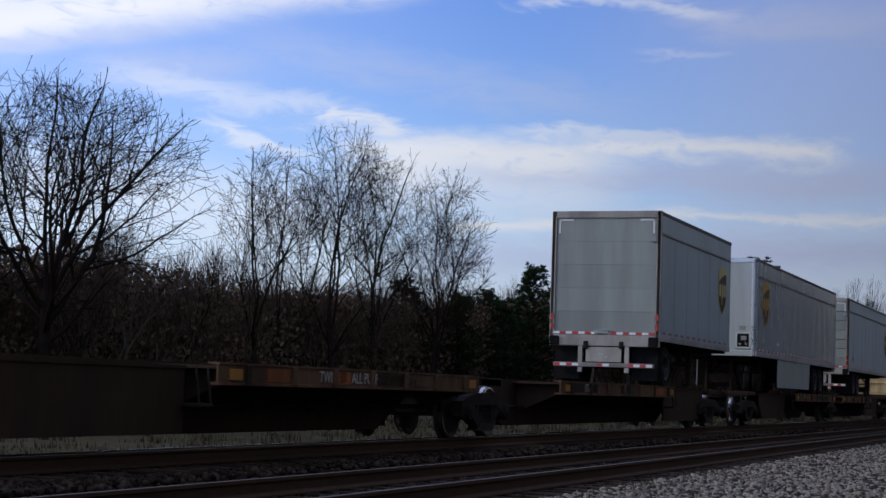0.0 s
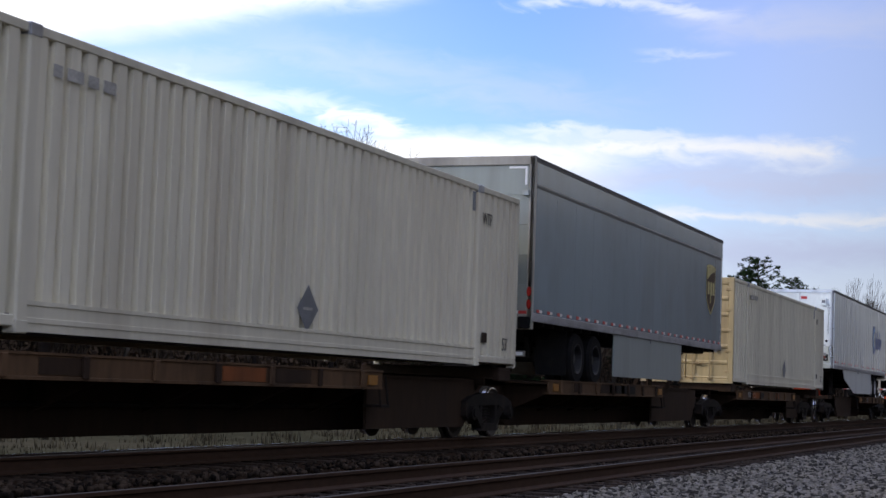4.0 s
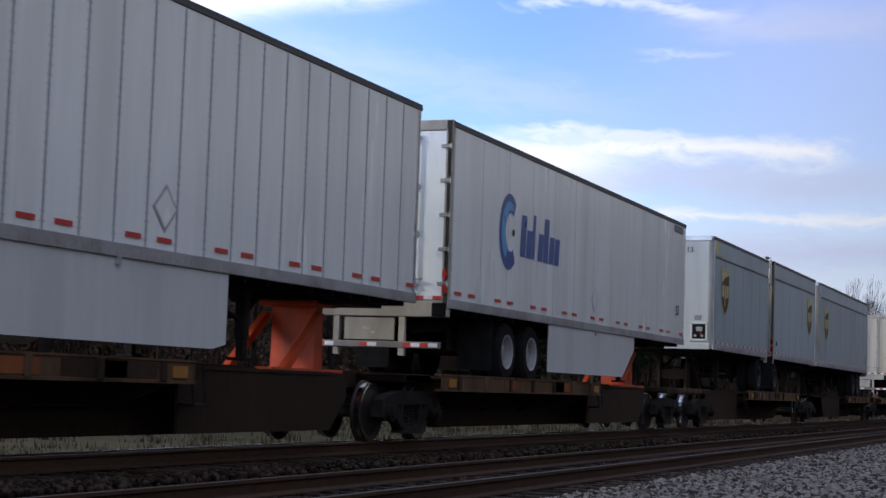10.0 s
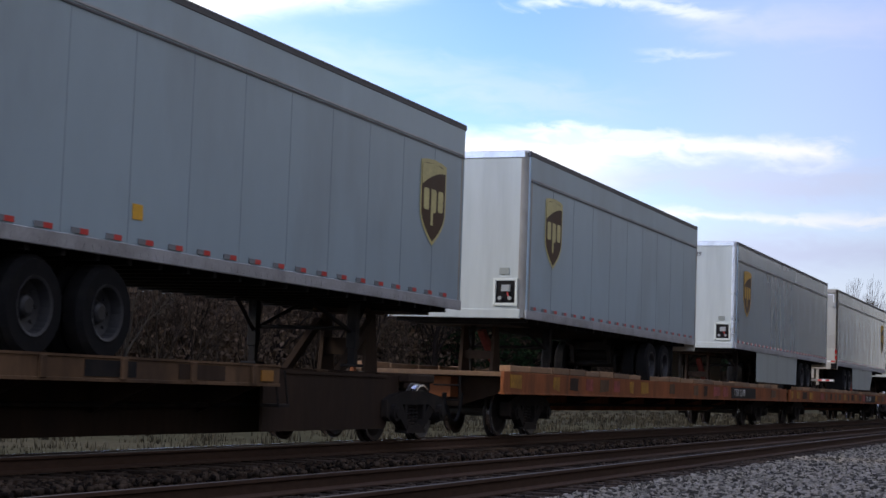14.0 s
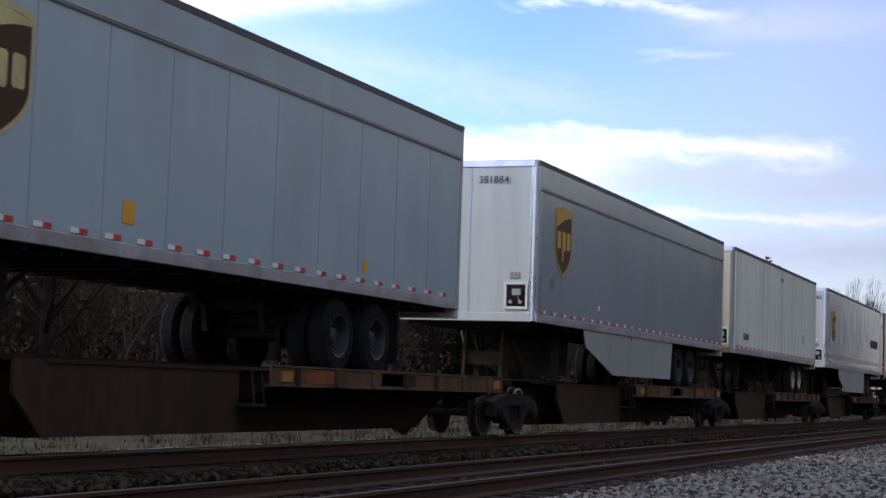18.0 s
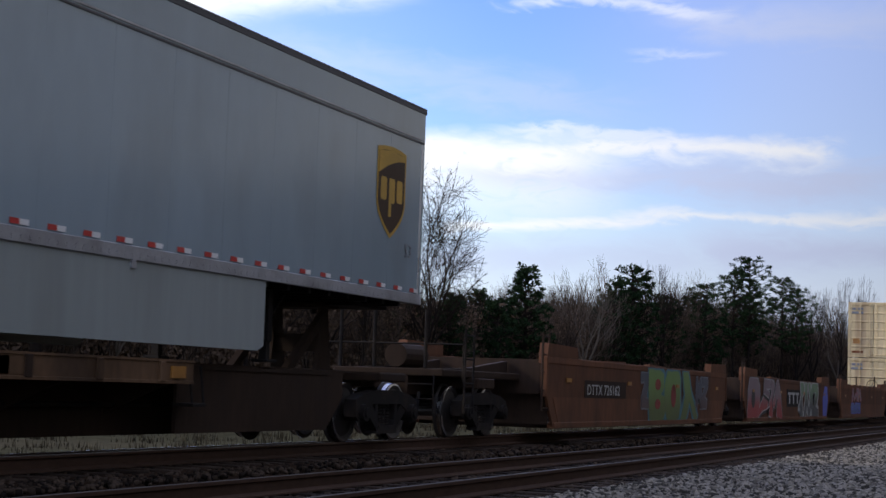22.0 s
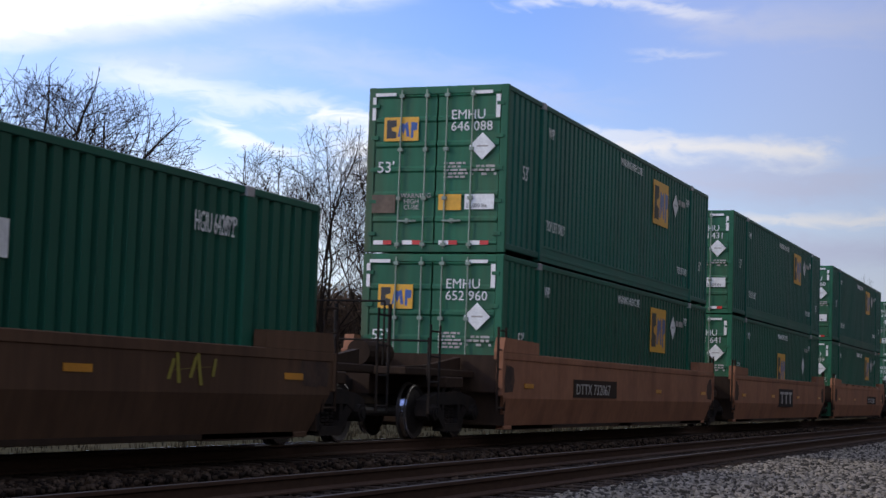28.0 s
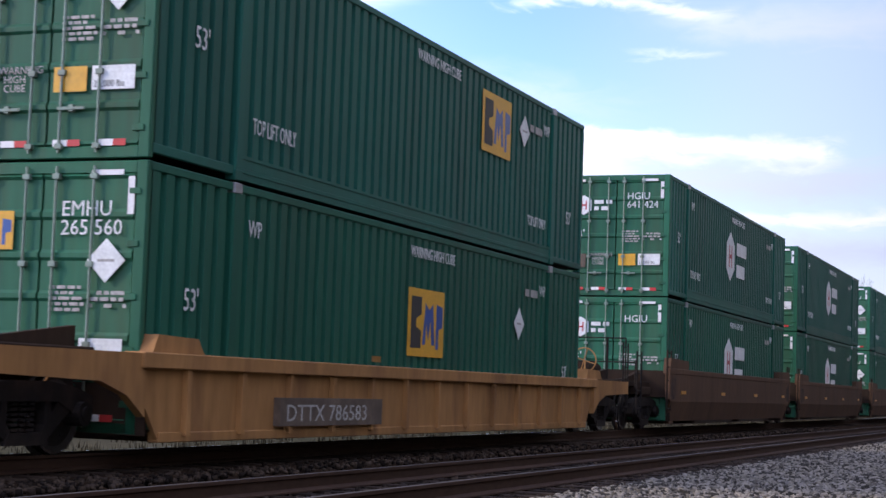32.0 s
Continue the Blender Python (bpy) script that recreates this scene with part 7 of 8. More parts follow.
# ---- well cars ----
GLYPHS = {
    "o": [(0.1, 0.0), (0.85, 0.02), (1.0, 0.3), (0.97, 0.8), (0.8, 1.0), (0.15, 0.98), (0.0, 0.7), (0.02, 0.25)],
    "b": [(0.0, 0.0), (0.8, 0.0), (1.0, 0.2), (0.95, 0.45), (0.75, 0.52), (0.95, 0.62), (0.92, 0.9), (0.7, 1.0), (0.05, 0.95)],
    "e": [(0.0, 0.02), (1.0, 0.0), (0.95, 0.25), (0.42, 0.26), (0.42, 0.42), (0.9, 0.42), (0.85, 0.62), (0.42, 0.62), (0.42, 0.76), (0.98, 0.78), (1.0, 1.0), (0.05, 0.97)],
    "m": [(0.0, 0.0), (0.28, 0.02), (0.32, 0.5), (0.5, 0.2), (0.7, 0.5), (0.78, 0.0), (1.05, -0.04), (0.92, 1.0), (0.7, 0.95), (0.5, 0.62), (0.28, 0.98), (0.05, 0.93)],
    "l": [(0.0, 0.0), (0.35, -0.02), (0.6, 0.4), (0.95, -0.03), (1.15, 0.02), (0.75, 0.55), (0.55, 1.02), (0.2, 0.95), (0.3, 0.5)],
    "hook": [(0.0, 0.03), (0.22, 0.36), (0.45, 0.52), (0.88, 0.50), (0.76, 0.24), (0.36, 0.15)],
    "beak": [(0.40, 0.60), (0.46, 1.0), (1.02, 0.98), (0.96, 0.78), (0.60, 0.74), (0.92, 0.68), (0.82, 0.55)],
    "spike": [(0.0, 0.28), (0.22, 0.30), (0.55, 0.62), (0.35, 0.99), (0.95, 0.94), (1.08, 0.78), (0.72, 0.55), (0.88, 0.0), (0.35, 0.05), (0.40, 0.30)],
    "blade": [(0.02, 0.42), (0.40, 1.0), (0.50, 0.98), (1.0, 0.02), (0.46, 0.0), (0.40, 0.55), (0.16, 0.26)],
    "t": [(0.3, -0.02), (0.68, 0.0), (0.66, 0.66), (1.0, 0.7), (1.02, 1.0), (0.0, 1.02), (-0.03, 0.72), (0.3, 0.68)],
    "x": [(0.0, 0.0), (0.3, 0.02), (0.5, 0.3), (0.72, 0.0), (1.05, 0.02), (0.72, 0.5), (1.0, 1.0), (0.7, 1.0), (0.5, 0.7), (0.3, 1.0), (-0.02, 0.98), (0.26, 0.5)],
    "z": [(0.0, 0.0), (0.95, -0.02), (1.0, 0.28), (0.5, 0.3), (1.02, 0.72), (0.95, 1.0), (0.02, 1.0), (0.0, 0.72), (0.5, 0.7), (-0.03, 0.3)],
}


def swollen(pts, r):
    """The outline pts pushed outwards by r."""
    n = len(pts)
    turn_sum = sum((pts[(k + 1) % n][0] - pts[k][0]) * (pts[(k + 1) % n][1] + pts[k][1]) for k in range(n))
    s = -1 if turn_sum > 0 else 1
    out = []
    for k in range(n):
        (a, b), (c, d) = pts[k - 1], pts[(k + 1) % n]
        m = math.hypot(c - a, d - b) + 1e-9
        out.append((pts[k][0] + s * r * (d - b) / m, pts[k][1] - s * r * (c - a) / m))
    return out


def tag_letters(t, x0, x1, z0, z1, fill, edge, seed, shapes, at=-1.462):
    """Sprayed interlocking shapes with a dark or pale outline."""
    rnd = random.Random(seed)
    w, h = (x1 - x0) / len(shapes), z1 - z0
    for i, key in enumerate(shapes):
        ph = rnd.uniform(0, 6.28)
        sk = rnd.uniform(-0.10, 0.10)
        base = GLYPHS[key]
        pts = []
        for k, (a, b) in enumerate(base):
            c, d = base[(k + 1) % len(base)]
            for q in (0.0, 0.34, 0.67):
                px, pz = a + (c - a) * q, b + (d - b) * q
                px += 0.035 * math.sin(5 * pz + ph) + sk * pz
                pz += 0.03 * math.sin(6 * px + ph)
                pts.append((x0 + (i - 0.04 + px * 1.06) * w, z0 + (min(max(pz, -0.02), 1.02) if h > 0.8 else pz) * h))
        y = at - 0.0012 * (i % 2)
        free = 0.08 if h < 0.8 else 0.0
        r = 0.12 if h > 0.8 else 0.04
        b = part("sprayed_shape", plate([(a, min(max(c, z0 - 0.03 - free), z1 + free)) for a, c in swollen(pts, r)], "side", y, 0.0013), GRAFFITI[edge], t, "outlined sprayed shape" if i == 0 else "")
        part("rim_line", plate([(a, min(max(c, z0 - 0.01 - free), z1 - 0.012 + free)) for a, c in swollen(pts, 0.028 if edge == "black" else 0.016)], "side", y - 0.0013, 0.0012), GRAFFITI["pale" if edge == "black" else edge], b)
        part("filling", plate([(a, min(max(c, z0 - free), z1 - 0.03 + free)) for a, c in pts], "side", y - 0.0025, 0.0015), SPRAY[fill], b)
        if key in ("o", "b"):
            for lo, hi in (((0.22, 0.42), (0.58, 0.8)) if key == "b" else ((0.25, 0.72),)):
                hole = [(x0 + (i + 0.48 + 0.17 * math.cos(a)) * w, z0 + (lo + hi) / 2 * h + (hi - lo) / 2 * h * math.sin(a)) for a in np.linspace(0, 6.28, 11)[:-1]]
                part("gap", plate(hole, "side", y - 0.006, 0.0015), patch_red if fill == "spray_lime" else GRAFFITI[edge], b)


def ladder(t, x, y, z0, z1, rungs=4, wide=0.4):
    g = Geo()
    for dx in (0, wide):
        g.rod((x + dx, y, z0), (x + dx, y, z1), 0.018, n=6)
    for k in range(rungs):
        z = z0 + 0.1 + (z1 - z0 - 0.2) * k / (rungs - 1)
        g.rod((x, y, z), (x + wide, y, z), 0.014, n=6)
    part("ladder", g, truck_iron, t, "thin steel ladder")


def brake_wheel(t, x, y, z, m):
    g = Geo()
    for i in range(16):
        a, b = 2 * math.pi * i / 16, 2 * math.pi * (i + 1) / 16
        g.rod((x, y + .27 * math.cos(a), z + .27 * math.sin(a)), (x, y + .27 * math.cos(b), z + .27 * math.sin(b)), 0.016, n=5)
    for i in range(4):
        a = i * math.pi / 2 + 0.3
        g.rod((x, y, z), (x, y + .27 * math.cos(a), z + .27 * math.sin(a)), 0.012, n=5)
    g.rod((x, y, z - 0.5), (x + 0.1, y, z), 0.02, n=5)
    part("brake_wheel", g, m, t, "hand-brake wheel on the end platform")


def well_unit(a, b, w0, w1, skin, top=1.42, ribbed=False, lead=True, last=False, first=False, mark="", logo=False, pads=False, caps=True, label="", number_x=4.0, orange=4, low=0.0, kink=0):
    """A well between the trucks at a and b; its side plates run from w0 to w1."""
    t = thing("well_car", label or "dull red-brown well car", "railcar", "well cars")
    ride(t, a)
    n, x0, x1 = b - a, w0 - a, w1 - a
    for s in (-1, 1):
        y = s * 1.45
        poly = [(x0, top), (x1, top), (x1, 0.82), (x1 - 0.12, 0.60), (x1 - 0.48, 0.16), (x0 + 0.48, 0.16), (x0 + 0.12, 0.60), (x0, 0.82)]
        if kink:
            # upright above, leaning inwards below the fold
            side = part("side_wall", Geo().extrude([(x0, top), (x1, top), (x1, 0.82), (x1 - 0.09, 0.66), (x0 + 0.09, 0.66), (x0, 0.82)], "y", y, y - s * 0.05)
                        .add([(x0 + 0.09, y, 0.66), (x1 - 0.09, y, 0.66), (x1 - 0.48, y - s * 0.13, 0.16), (x0 + 0.48, y - s * 0.13, 0.16),
                              (x0 + 0.09, y - s * 0.05, 0.66), (x1 - 0.09, y - s * 0.05, 0.66), (x1 - 0.48, y - s * 0.18, 0.16), (x0 + 0.48, y - s * 0.18, 0.16)],
                             [(0, 1, 2, 3), (7, 6, 5, 4), (0, 4, 5, 1), (3, 2, 6, 7), (0, 3, 7, 4), (1, 5, 6, 2)]), skin, t, "tall folded steel side wall of the well")
        else:
            side = part("side_wall", Geo().extrude(poly, "y", y, y - s * 0.05), skin, t, "tall steel side wall of the well")
        part("top_chord", Geo().box(x0, x1, y + s * (0.10 if ribbed else 0.012), y - s * 0.16, top - (0.16 if ribbed else 0.12), top + 0.01, 0.012), skin, side)
        if ribbed:
            for x, d, out in ((x0, -1, 2.5 if first else 1.5), (x1, 1, 2.5 if last else 1.5)):
                part("end_sill", Geo().extrude([(x - d * 0.1, top - 0.005), (x + d * out, top - 0.005), (x + d * out, top - 0.26), (x + d * 0.75, top - 0.30), (x + d * 0.25, 0.62), (x - d * 0.1, 0.40)], "y", y + s * 0.06, y - s * 0.04), skin, side, "sill arching over the truck")
        part("bottom_chord", Geo().box(x0 + 0.48, x1 - 0.48, y + s * 0.02 - s * 0.13 * kink, y - s * 0.12 - s * 0.13 * kink, 0.13, 0.20 if kink else 0.24, 0.01), skin, side)
        if ribbed:
            k = int((x1 - x0 - 2.0) / 1.25)
            for i in range(k + 1):
                x = x0 + 1.0 + (x1 - x0 - 2.0) * i / k
                part("rib", Geo().extrude([(x - 0.045, 0.2), (x + 0.045, 0.2), (x + 0.045, top - 0.1), (x - 0.045, top - 0.1)], "y", y, y + s * 0.07), skin, side)
        elif not kink:
            part("fold", Geo().extrude([(x0 + 0.4, 0.70), (x1 - 0.4, 0.70), (x1 - 0.75, 0.24), (x0 + 0.75, 0.24)], "y", y, y + s * 0.008), skin, side)
        for x, d in ((x0, 1), (x1, -1)):
            part("end_post", Geo().box(x - 0.04, x + 0.04, y + s * 0.025, y - s * 0.1, 0.7, top, 0.01), skin, side)
            if caps:
                part("end_cap", Geo().extrude([(x, top + 0.01), (x + d * 1.95, top + 0.01), (x + d * 1.93, top + 0.22), (x + d * 0.08, top + 0.25)], "y", y + s * 0.01, y - s * 0.16), skin, side, "raised guide at the end of the well")
        if pads:
            for k in range(7):
                x = x0 + 2.6 + k * (x1 - x0 - 5.4) / 6
                part("pad", Geo().box(x - 0.55, x + 0.55, y + s * 0.006, y - s * 0.15, top + 0.01, top + 0.075, 0.015), skin, side)
    part("well_floor", Geo().box(x0 + 0.9, x1 - 0.9, -1.35, -1.0, 0.14, 0.2).box(x0 + 0.9, x1 - 0.9, 1.0, 1.35, 0.14, 0.2)
         .box(x0 + 0.9, x0 + 3.2, -1.35, 1.35, 0.12, 0.2).box(x1 - 3.2, x1 - 0.9, -1.35, 1.35, 0.12, 0.2).box((x0 + x1) / 2 - 0.5, (x0 + x1) / 2 + 0.5, -1.35, 1.35, 0.12, 0.2), rail_brown, t)
    for x in (x0 + 0.30, x1 - 0.34):
        part("end_bulkhead", Geo().box(x, x + 0.04, -1.39, 1.39, 0.2, 1.0), rail_brown, t, "dark bulkhead at the end of the well")
    for e0, e1 in ((-1.7 if first else 0.02, x0), (x1, n + 1.7 if last else n - 0.02)):
        m = (e0 + e1) / 2
        part("end_platform", Geo().box(e0, e1, -0.95, 0.95, 0.98, 1.10, 0.015).box(e0, e1, -0.35, 0.35, 0.68, 0.98).extrude([(-1.40, 0.75), (1.40, 0.75), (1.40, top - 0.05), (-1.40, top - 0.05)], "x", (x0 + 0.06 if e1 == x0 else x1 - 0.1), (x0 + 0.1 if e1 == x0 else x1 - 0.06)), rail_brown, t, "steel end platform over the truck")
        part("shear_plate", Geo().extrude([(e0, 1.1), (e1, 1.1), (e1, 1.32), ((e0 + e1) / 2, 1.15)], "y", -0.7, -0.6).extrude([(e0, 1.1), (e1, 1.1), (e1, 1.32), ((e0 + e1) / 2, 1.15)], "y", 0.6, 0.7), rail_brown, t)
    if mark:
        face = -1.53 if ribbed else -1.45
        g = Geo().box(x0 + number_x - 0.15, x0 + number_x + 2.95, face - 0.012, face + (0.08 if ribbed else 0.0), 0.70 - low, 1.04 - low)
        p = part("number_panel", g, patch_brown if ribbed else rail_brown, t, "dark panel with the pale car number")
        lettering(mark, 0.21, dim_ink, p, (x0 + number_x, face - 0.016, 0.76 - low), "side", "car_number", wide=1.42)
    if logo:
        lx = x0 + logo
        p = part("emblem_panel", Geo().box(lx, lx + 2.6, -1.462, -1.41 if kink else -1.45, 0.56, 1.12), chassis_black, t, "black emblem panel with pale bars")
        for k, dx in enumerate((0.25, 1.02, 1.79)):
            part("block", Geo().box(lx + dx - 0.06, lx + dx + 0.60, -1.468, -1.462, 0.95, 1.03), dim_ink, p)
            part("block", Geo().extrude([(lx + dx + 0.18, 0.66), (lx + dx + 0.36, 0.66), (lx + dx + 0.34, 0.95), (lx + dx + 0.18, 0.95)], "y", -1.468, -1.462), dim_ink, p)
    for x in (x0 - 0.16, x1 - 0.24) if not ribbed else ():
        g = Geo()
        for dx in (0.0, 0.38):
            g.rod((x + dx, -1.42, 0.45), (x + dx, -1.42, top + 0.42), 0.022, n=6)
        for k in range(5):
            g.rod((x, -1.42, 0.50 + k * 0.32), (x + 0.38, -1.42, 0.50 + k * 0.32), 0.014, n=5)
        part("end_ladder", g, rail_brown, t, "narrow rusty ladder at the corner")
    if kink:
        # soot and grease rubbed onto the wall beside the trucks
        rnd = random.Random(int(a))
        for x, d in ((x0, 1), (x1, -1)):
            for k in range(3):
                xa, wide, h0 = x + d * rnd.uniform(0.08, 0.5), d * rnd.uniform(0.2, 0.55), rnd.uniform(0.70, 0.82)
                part("grease_stain", plate([(xa, h0), (xa + wide * 0.8, h0 + 0.02), (xa + wide, h0 + 0.2), (xa + wide * 0.85, h0 + 0.42), (xa + wide * 0.2, h0 + 0.46), (xa - wide * 0.1, h0 + 0.2)], "side", -1.4505 - 0.001 * k, 0.001), soot, t, "dark greasy stain")
    for k in range(orange):
        x = x0 + 1.2 + (x1 - x0 - 2.6) * k / max(orange - 1, 1)
        if kink:
            part("reflector", Geo().box(x, x + 0.5, -1.458, -1.446, 0.84, 0.92), reflector_orange, t, "orange reflector")
            continue
        part("reflector", Geo().box(x, x + 0.32, -1.474, -1.466, 0.98, 1.06) if not mark or abs(x - x0 - number_x - 1.2) > 1.8 else Geo().box(x, x + 0.3, -1.474, -1.466, 1.12, 1.2), tape_orange, t, "orange reflector")
    if lead:
        rail_truck(t, 0.0)
    if last:
        rail_truck(t, n)
        coupler(t, n + 1.6, 1)
        for y in (-1.2, 0.8):
            ladder(t, n + 1.2, y, 0.42, 1.9 if y < 0 else 1.5)
        part("handrail", Geo().rod((n + 1.4, -1.2, 1.1), (n + 1.4, -1.2, 2.0), 0.016, n=5).rod((n + 1.4, -1.2, 2.0), (n + 1.4, 1.2, 2.0), 0.016, n=5).rod((n + 1.4, 1.2, 1.1), (n + 1.4, 1.2, 2.0), 0.016, n=5), truck_iron, t)
    if first:
        coupler(t, -1.6, -1)
        ladder(t, -1.5, -1.25, 0.40, 1.75)
        for y in (-0.55, 0.35, 0.95):
            part("stanchion", Geo().rod((-1.45, y, 1.0), (-1.45, y, 2.05), 0.03, n=6), truck_iron, t)
        part("handrail", Geo().rod((-1.45, -1.2, 1.5), (-1.45, 1.2, 1.5), 0.016, n=5).rod((-1.45, -1.2, 0.9), (-1.45, -1.2, 1.55), 0.016, n=5), truck_iron, t)
        part("air_tank", Geo().rod((-0.9, 0.2, 1.32), (0.1, 0.2, 1.32), 0.2, n=14), rail_brown, t)
    for x in (0.0, n) if last else (0.0,):
        part("end_bolster", Geo().box(x - 0.4, x + 0.4, -1.1, 1.1, 0.8, 0.98, 0.02), rail_brown, t)
    return t


A1 = well_unit(425.8, 445.0, 428.0, 444.0, well_rust, first=True, mark="DTTX 726162", number_x=2.6, label="empty dull brown well car with green sprayed shapes")
tag_letters(A1, 9.8, 14.4, 0.22, 1.40, "spray_lime", "teal", 4, ("b", "o", "l"))
tag_letters(A1, 14.5, 15.8, 0.5, 1.3, "spray_haze", "grey", 14, "mz")
tag_letters(A1, 9.1, 9.75, 0.5, 1.3, "spray_haze", "grey", 15, "z")
B1 = well_unit(445.0, 464.2, 446.6, 463.2, well_rust, logo=7.2, label="empty dull brown well car with red and mint sprayed shapes")
for x0, x1, key in ((2.1, 3.85, "o"), (3.7, 5.55, "hook"), (3.7, 5.6, "beak"), (5.25, 6.35, "spike"), (6.1, 7.95, "blade")):
    tag_letters(B1, x0, x1, 0.2, 1.41, "spray_red", "black", 6, (key,), -1.462 - 0.0055 * (key in ("beak", "blade")))
tag_letters(B1, 11.1, 15.5, 0.19, 1.41, "spray_mint", "pale", 9, ("spike", "l", "x", "z"))
C1 = well_unit(464.2, 483.4, 466.4, 482.0, well_rust, last=True, pads=True, label="empty dull brown well car with a red and blue tag")
tag_letters(C1, 5.5, 8.6, 0.85, 1.33, "spray_red", "pink", 12, ("l", "hook", "z", "blade"))
tag_letters(C1, 5.3, 8.4, 0.34, 0.72, "spray_blue", "blue", 13, "ooo")
part("paint_patch", plate([(16.7, 0.22), (17.6, 0.20), (17.9, 0.8), (17.7, 1.30), (17.1, 1.34), (16.6, 0.9)], "side", -1.46, 0.003), GRAFFITI["blue"], B1, "pale blue sprayed patch")
D1 = well_unit(486.9, 507.3, 489.0, 505.8, well_dull, ribbed=True, first=True, last=True, top=1.36, caps=False, label="dark brown well car with upright ribs")
brake_wheel(D1, -1.3, -0.4, 1.62, truck_iron)
E1 = well_unit(510.6, 529.8, 512.2, 529.0, well_dull, first=True, last=True, top=1.2, kink=1, label="dull brown smooth-sided well car")
for k, (x, z0, z1, lean) in enumerate(((14.2, 0.80, 1.02, 0.10), (14.42, 0.76, 1.10, -0.06), (14.66, 0.82, 1.06, 0.12), (14.9, 0.74, 1.12, -0.10), (15.16, 0.84, 1.04, 0.05), (14.3, 0.90, 0.95, 0.8))):
    part("sprayed_stroke", plate([(x, z0), (x + 0.07, z0), (x + 0.07 + lean, z1), (x + lean, z1)], "side", -1.455 - 0.001 * k, 0.002), GRAFFITI["mustard"], E1, "yellow sprayed scribble" if k == 0 else "")
F1 = well_unit(534.4, 554.3, 535.7, 552.5, well_brown, first=True, mark="DTTX 732067", number_x=4.3, kink=1, label="reddish brown smooth-sided well car")
G1c = well_unit(554.3, 573.7, 555.3, 572.1, well_brown, logo=7.2, kink=1, label="reddish brown well car with a black emblem panel")
H1 = well_unit(573.7, 592.9, 574.8, 591.5, well_brown, last=True, mark="DTTX 732067", number_x=10.45, pads=True, kink=1, label="reddish brown well car with pads along its rim")
I1 = well_unit(596.9, 617.2, 598.2, 615.2, well_yellow, ribbed=True, first=True, last=True, mark="DTTX 786583", number_x=3.3, low=0.42, top=1.06, caps=False, label="rusty yellow well car with upright ribs")
brake_wheel(I1, 20.3 + 1.3, -0.3, 1.5, well_yellow)
for x in (1.6, 17.8):
    part("corner_guide", Geo().extrude([(x, 1.07), (x + 1.1, 1.07), (x + 0.95, 1.24), (x + 0.1, 1.26)], "y", -1.46, -1.25), well_yellow, I1, "raised corner guide")
J1 = well_unit(620.9, 639.6, 621.7, 638.4, well_dull, first=True, mark="", kink=1, label="dark brown smooth-sided well car")
K1 = well_unit(639.6, 659.2, 640.5, 657.2, well_dull, kink=1, label="dark brown well car under stacked green containers")
L1 = well_unit(659.2, 679.0, 660.9, 677.6, well_dull, last=True, kink=1, label="dark brown well car at the tail of the view")
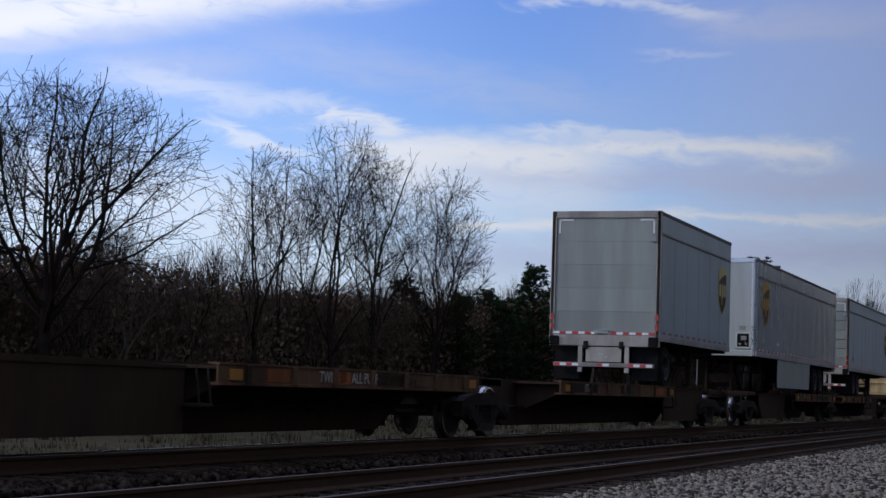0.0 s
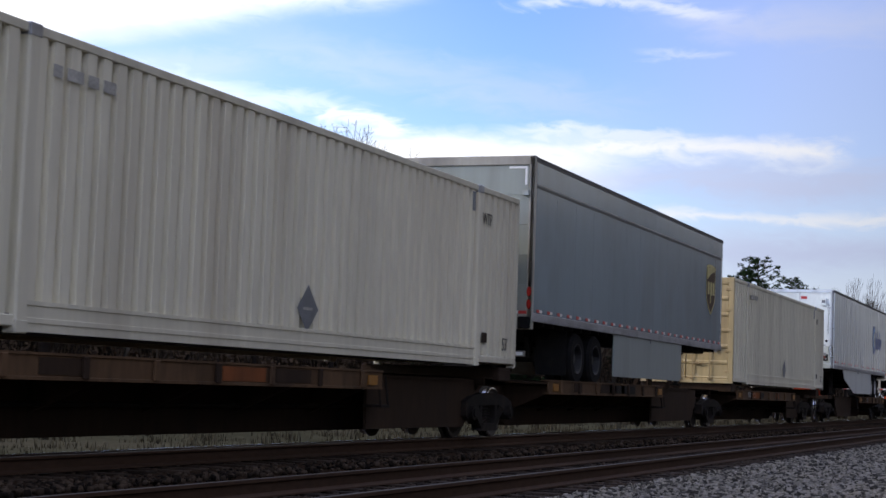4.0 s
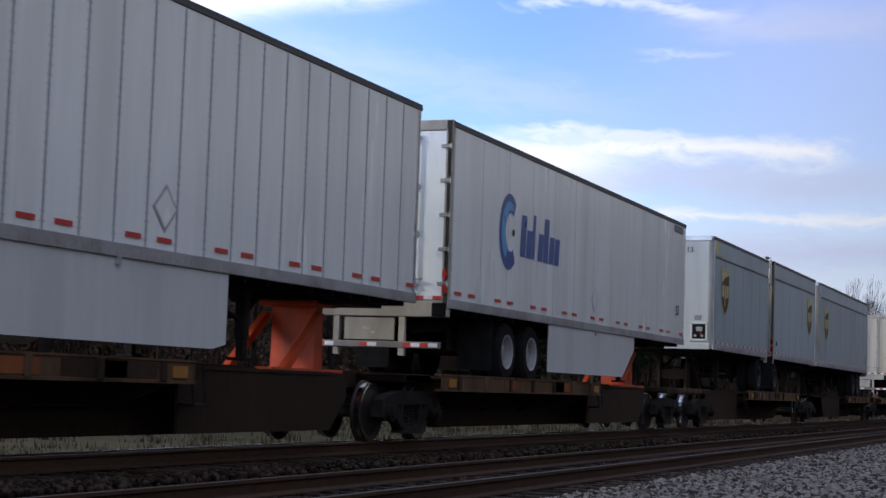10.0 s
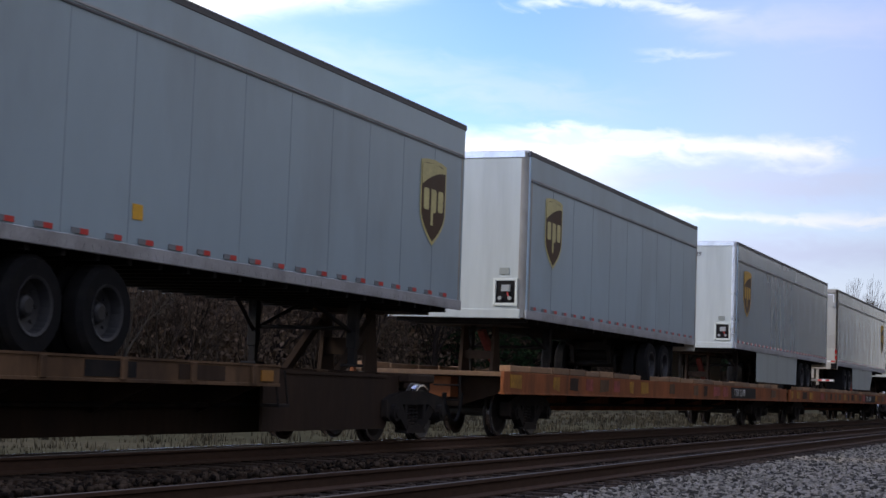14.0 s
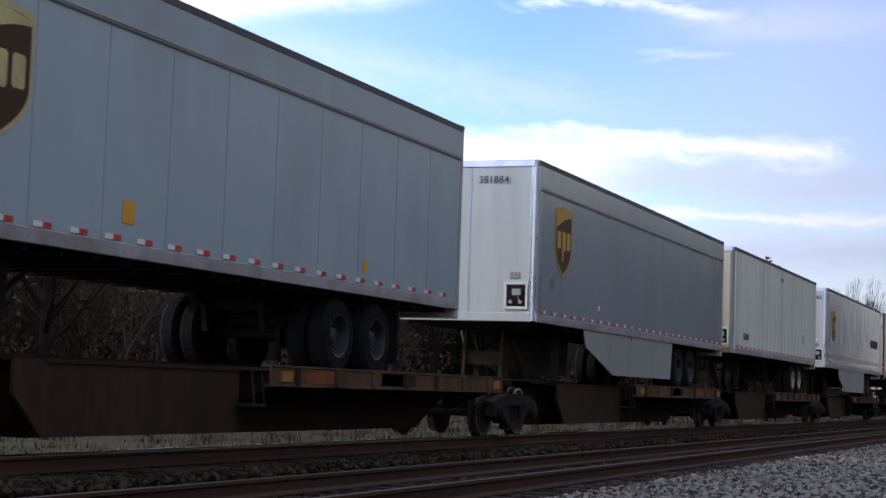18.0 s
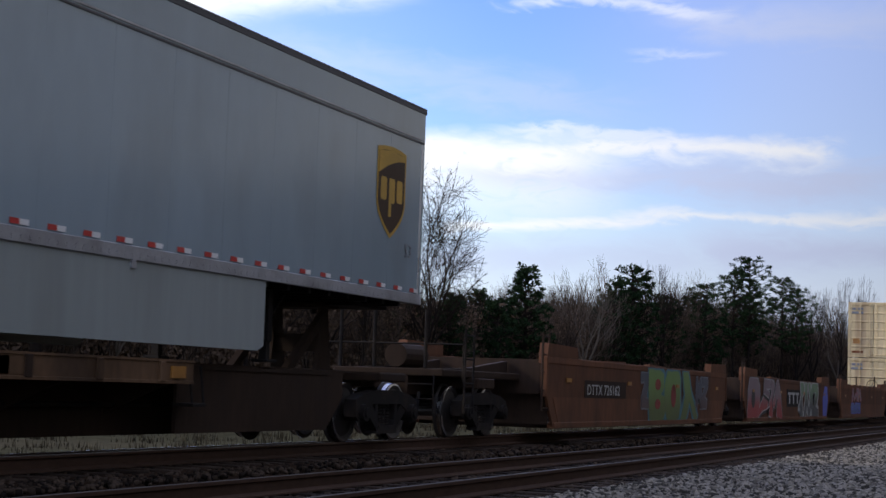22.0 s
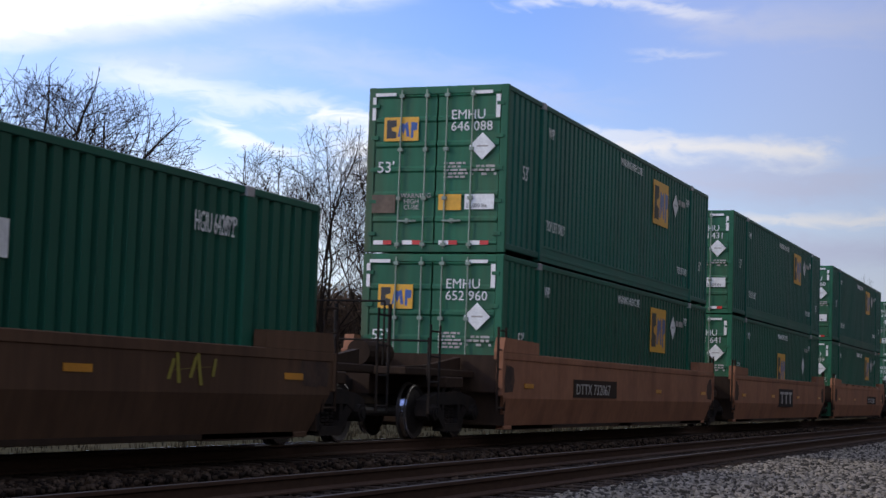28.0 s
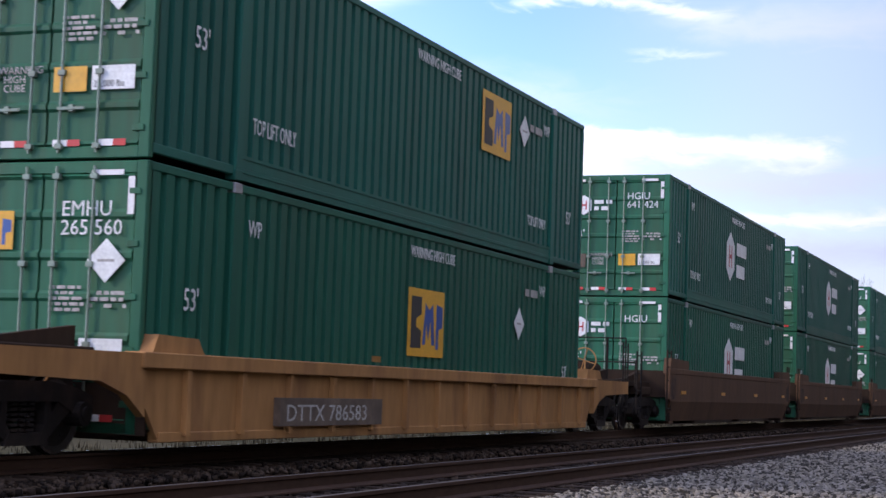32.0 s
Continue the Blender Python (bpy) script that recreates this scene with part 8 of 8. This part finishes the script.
# ---- loose stones ----
def stones(name, seed, count, place, size, material, label):
    """Angular stones, each a lopsided cube, scattered by place(rnd, count) -> x, y, z."""
    rnd = np.random.RandomState(seed)
    x, y, z = place(rnd, count)
    cube = np.array([(a, b, c) for a in (-1, 1) for b in (-1, 1) for c in (-1, 1)], float)
    faces = np.array([(0, 1, 3, 2), (4, 6, 7, 5), (0, 4, 5, 1), (2, 3, 7, 6), (0, 2, 6, 4), (1, 5, 7, 3)])
    s = rnd.uniform(0.55, 1.25, (count, 1, 1)) * size
    v = cube[None] * rnd.uniform(0.45, 1.0, (count, 8, 3)) * s * rnd.uniform(0.7, 1.2, (count, 1, 3))
    a = rnd.uniform(0, 6.28, count)
    t = rnd.uniform(-0.6, 0.6, count)
    ca, sa, ct, st = np.cos(a), np.sin(a), np.cos(t), np.sin(t)
    m = np.zeros((count, 3, 3))
    m[:, 0, 0], m[:, 0, 1] = ca, -sa * ct
    m[:, 0, 2] = sa * st
    m[:, 1, 0], m[:, 1, 1], m[:, 1, 2] = sa, ca * ct, -ca * st
    m[:, 2, 1], m[:, 2, 2] = st, ct
    v = np.einsum("nij,nkj->nki", m, v) + np.stack([x, y, z], 1)[:, None]
    f = faces[None] + (np.arange(count) * 8)[:, None, None]
    ob = new(name, raw_mesh(name, v.reshape(-1, 3), f.reshape(-1, 4), material))
    return tagged(ob, label, "gravel", kind="stuff")


def shoulder_place(rnd, n):
    x = 12 + 60 * rnd.uniform(0, 1, n) ** 1.7
    y = -5.7 - 4.6 * rnd.uniform(0, 1, n)
    return x, y, -0.225 - 0.006 * (-5.95 - y) + rnd.uniform(-0.005, 0.03, n)


def middle_place(rnd, n):
    return 12 + 60 * rnd.uniform(0, 1, n) ** 1.6, rnd.uniform(-2.85, -2.0, n), -0.30 + rnd.uniform(-0.01, 0.02, n)


def bed_place(rnd, n):
    y = np.where(rnd.uniform(0, 1, n) < 0.5, rnd.uniform(-5.9, -2.9, n), rnd.uniform(-2.0, 1.6, n))
    return 12 + 50 * rnd.uniform(0, 1, n) ** 1.7, y, np.where(y < -2.5, -0.295, -0.215) + rnd.uniform(-0.02, 0.012, n)


stones("shoulder_gravel", 21, 80000, shoulder_place, 0.027, stone_grey, "loose pale grey gravel beside the line")
stones("middle_gravel", 22, 9000, middle_place, 0.032, stone_grey, "loose grey ballast between the tracks")
stones("bed_gravel", 23, 20000, bed_place, 0.032, stone_dark, "oily dark ballast stones")

# ---- ties, the nearest as single pieces ----
TIE = Geo().box(-0.11, 0.11, -1.3, 1.3, -0.16, 0.0, 0.012).mesh("tie", tie_wood)
rnd = random.Random(12)
for bed, yc, top in (("track_bed_far", 0.0, -0.171), ("track_bed_near", NEAR_Y, -0.261)):
    parent = bpy.data.objects[bed]
    rest = Geo()
    for i in range(-40, 420):
        x = 8 + i * 0.535 + rnd.uniform(-0.02, 0.02)
        if 0 <= i < 140:
            part("tie", TIE, tie_wood, parent, "", pose(x, yc + rnd.uniform(-0.05, 0.05), top + rnd.uniform(-0.012, 0), 0, 0, rnd.uniform(-1, 1)))
        else:
            rest.box(x - 0.11, x + 0.11, yc - 1.3, yc + 1.3, top - 0.16, top)
    tagged(part("far_ties", rest, tie_wood, parent, "weathered ties farther along"), kind="stuff")
motions()
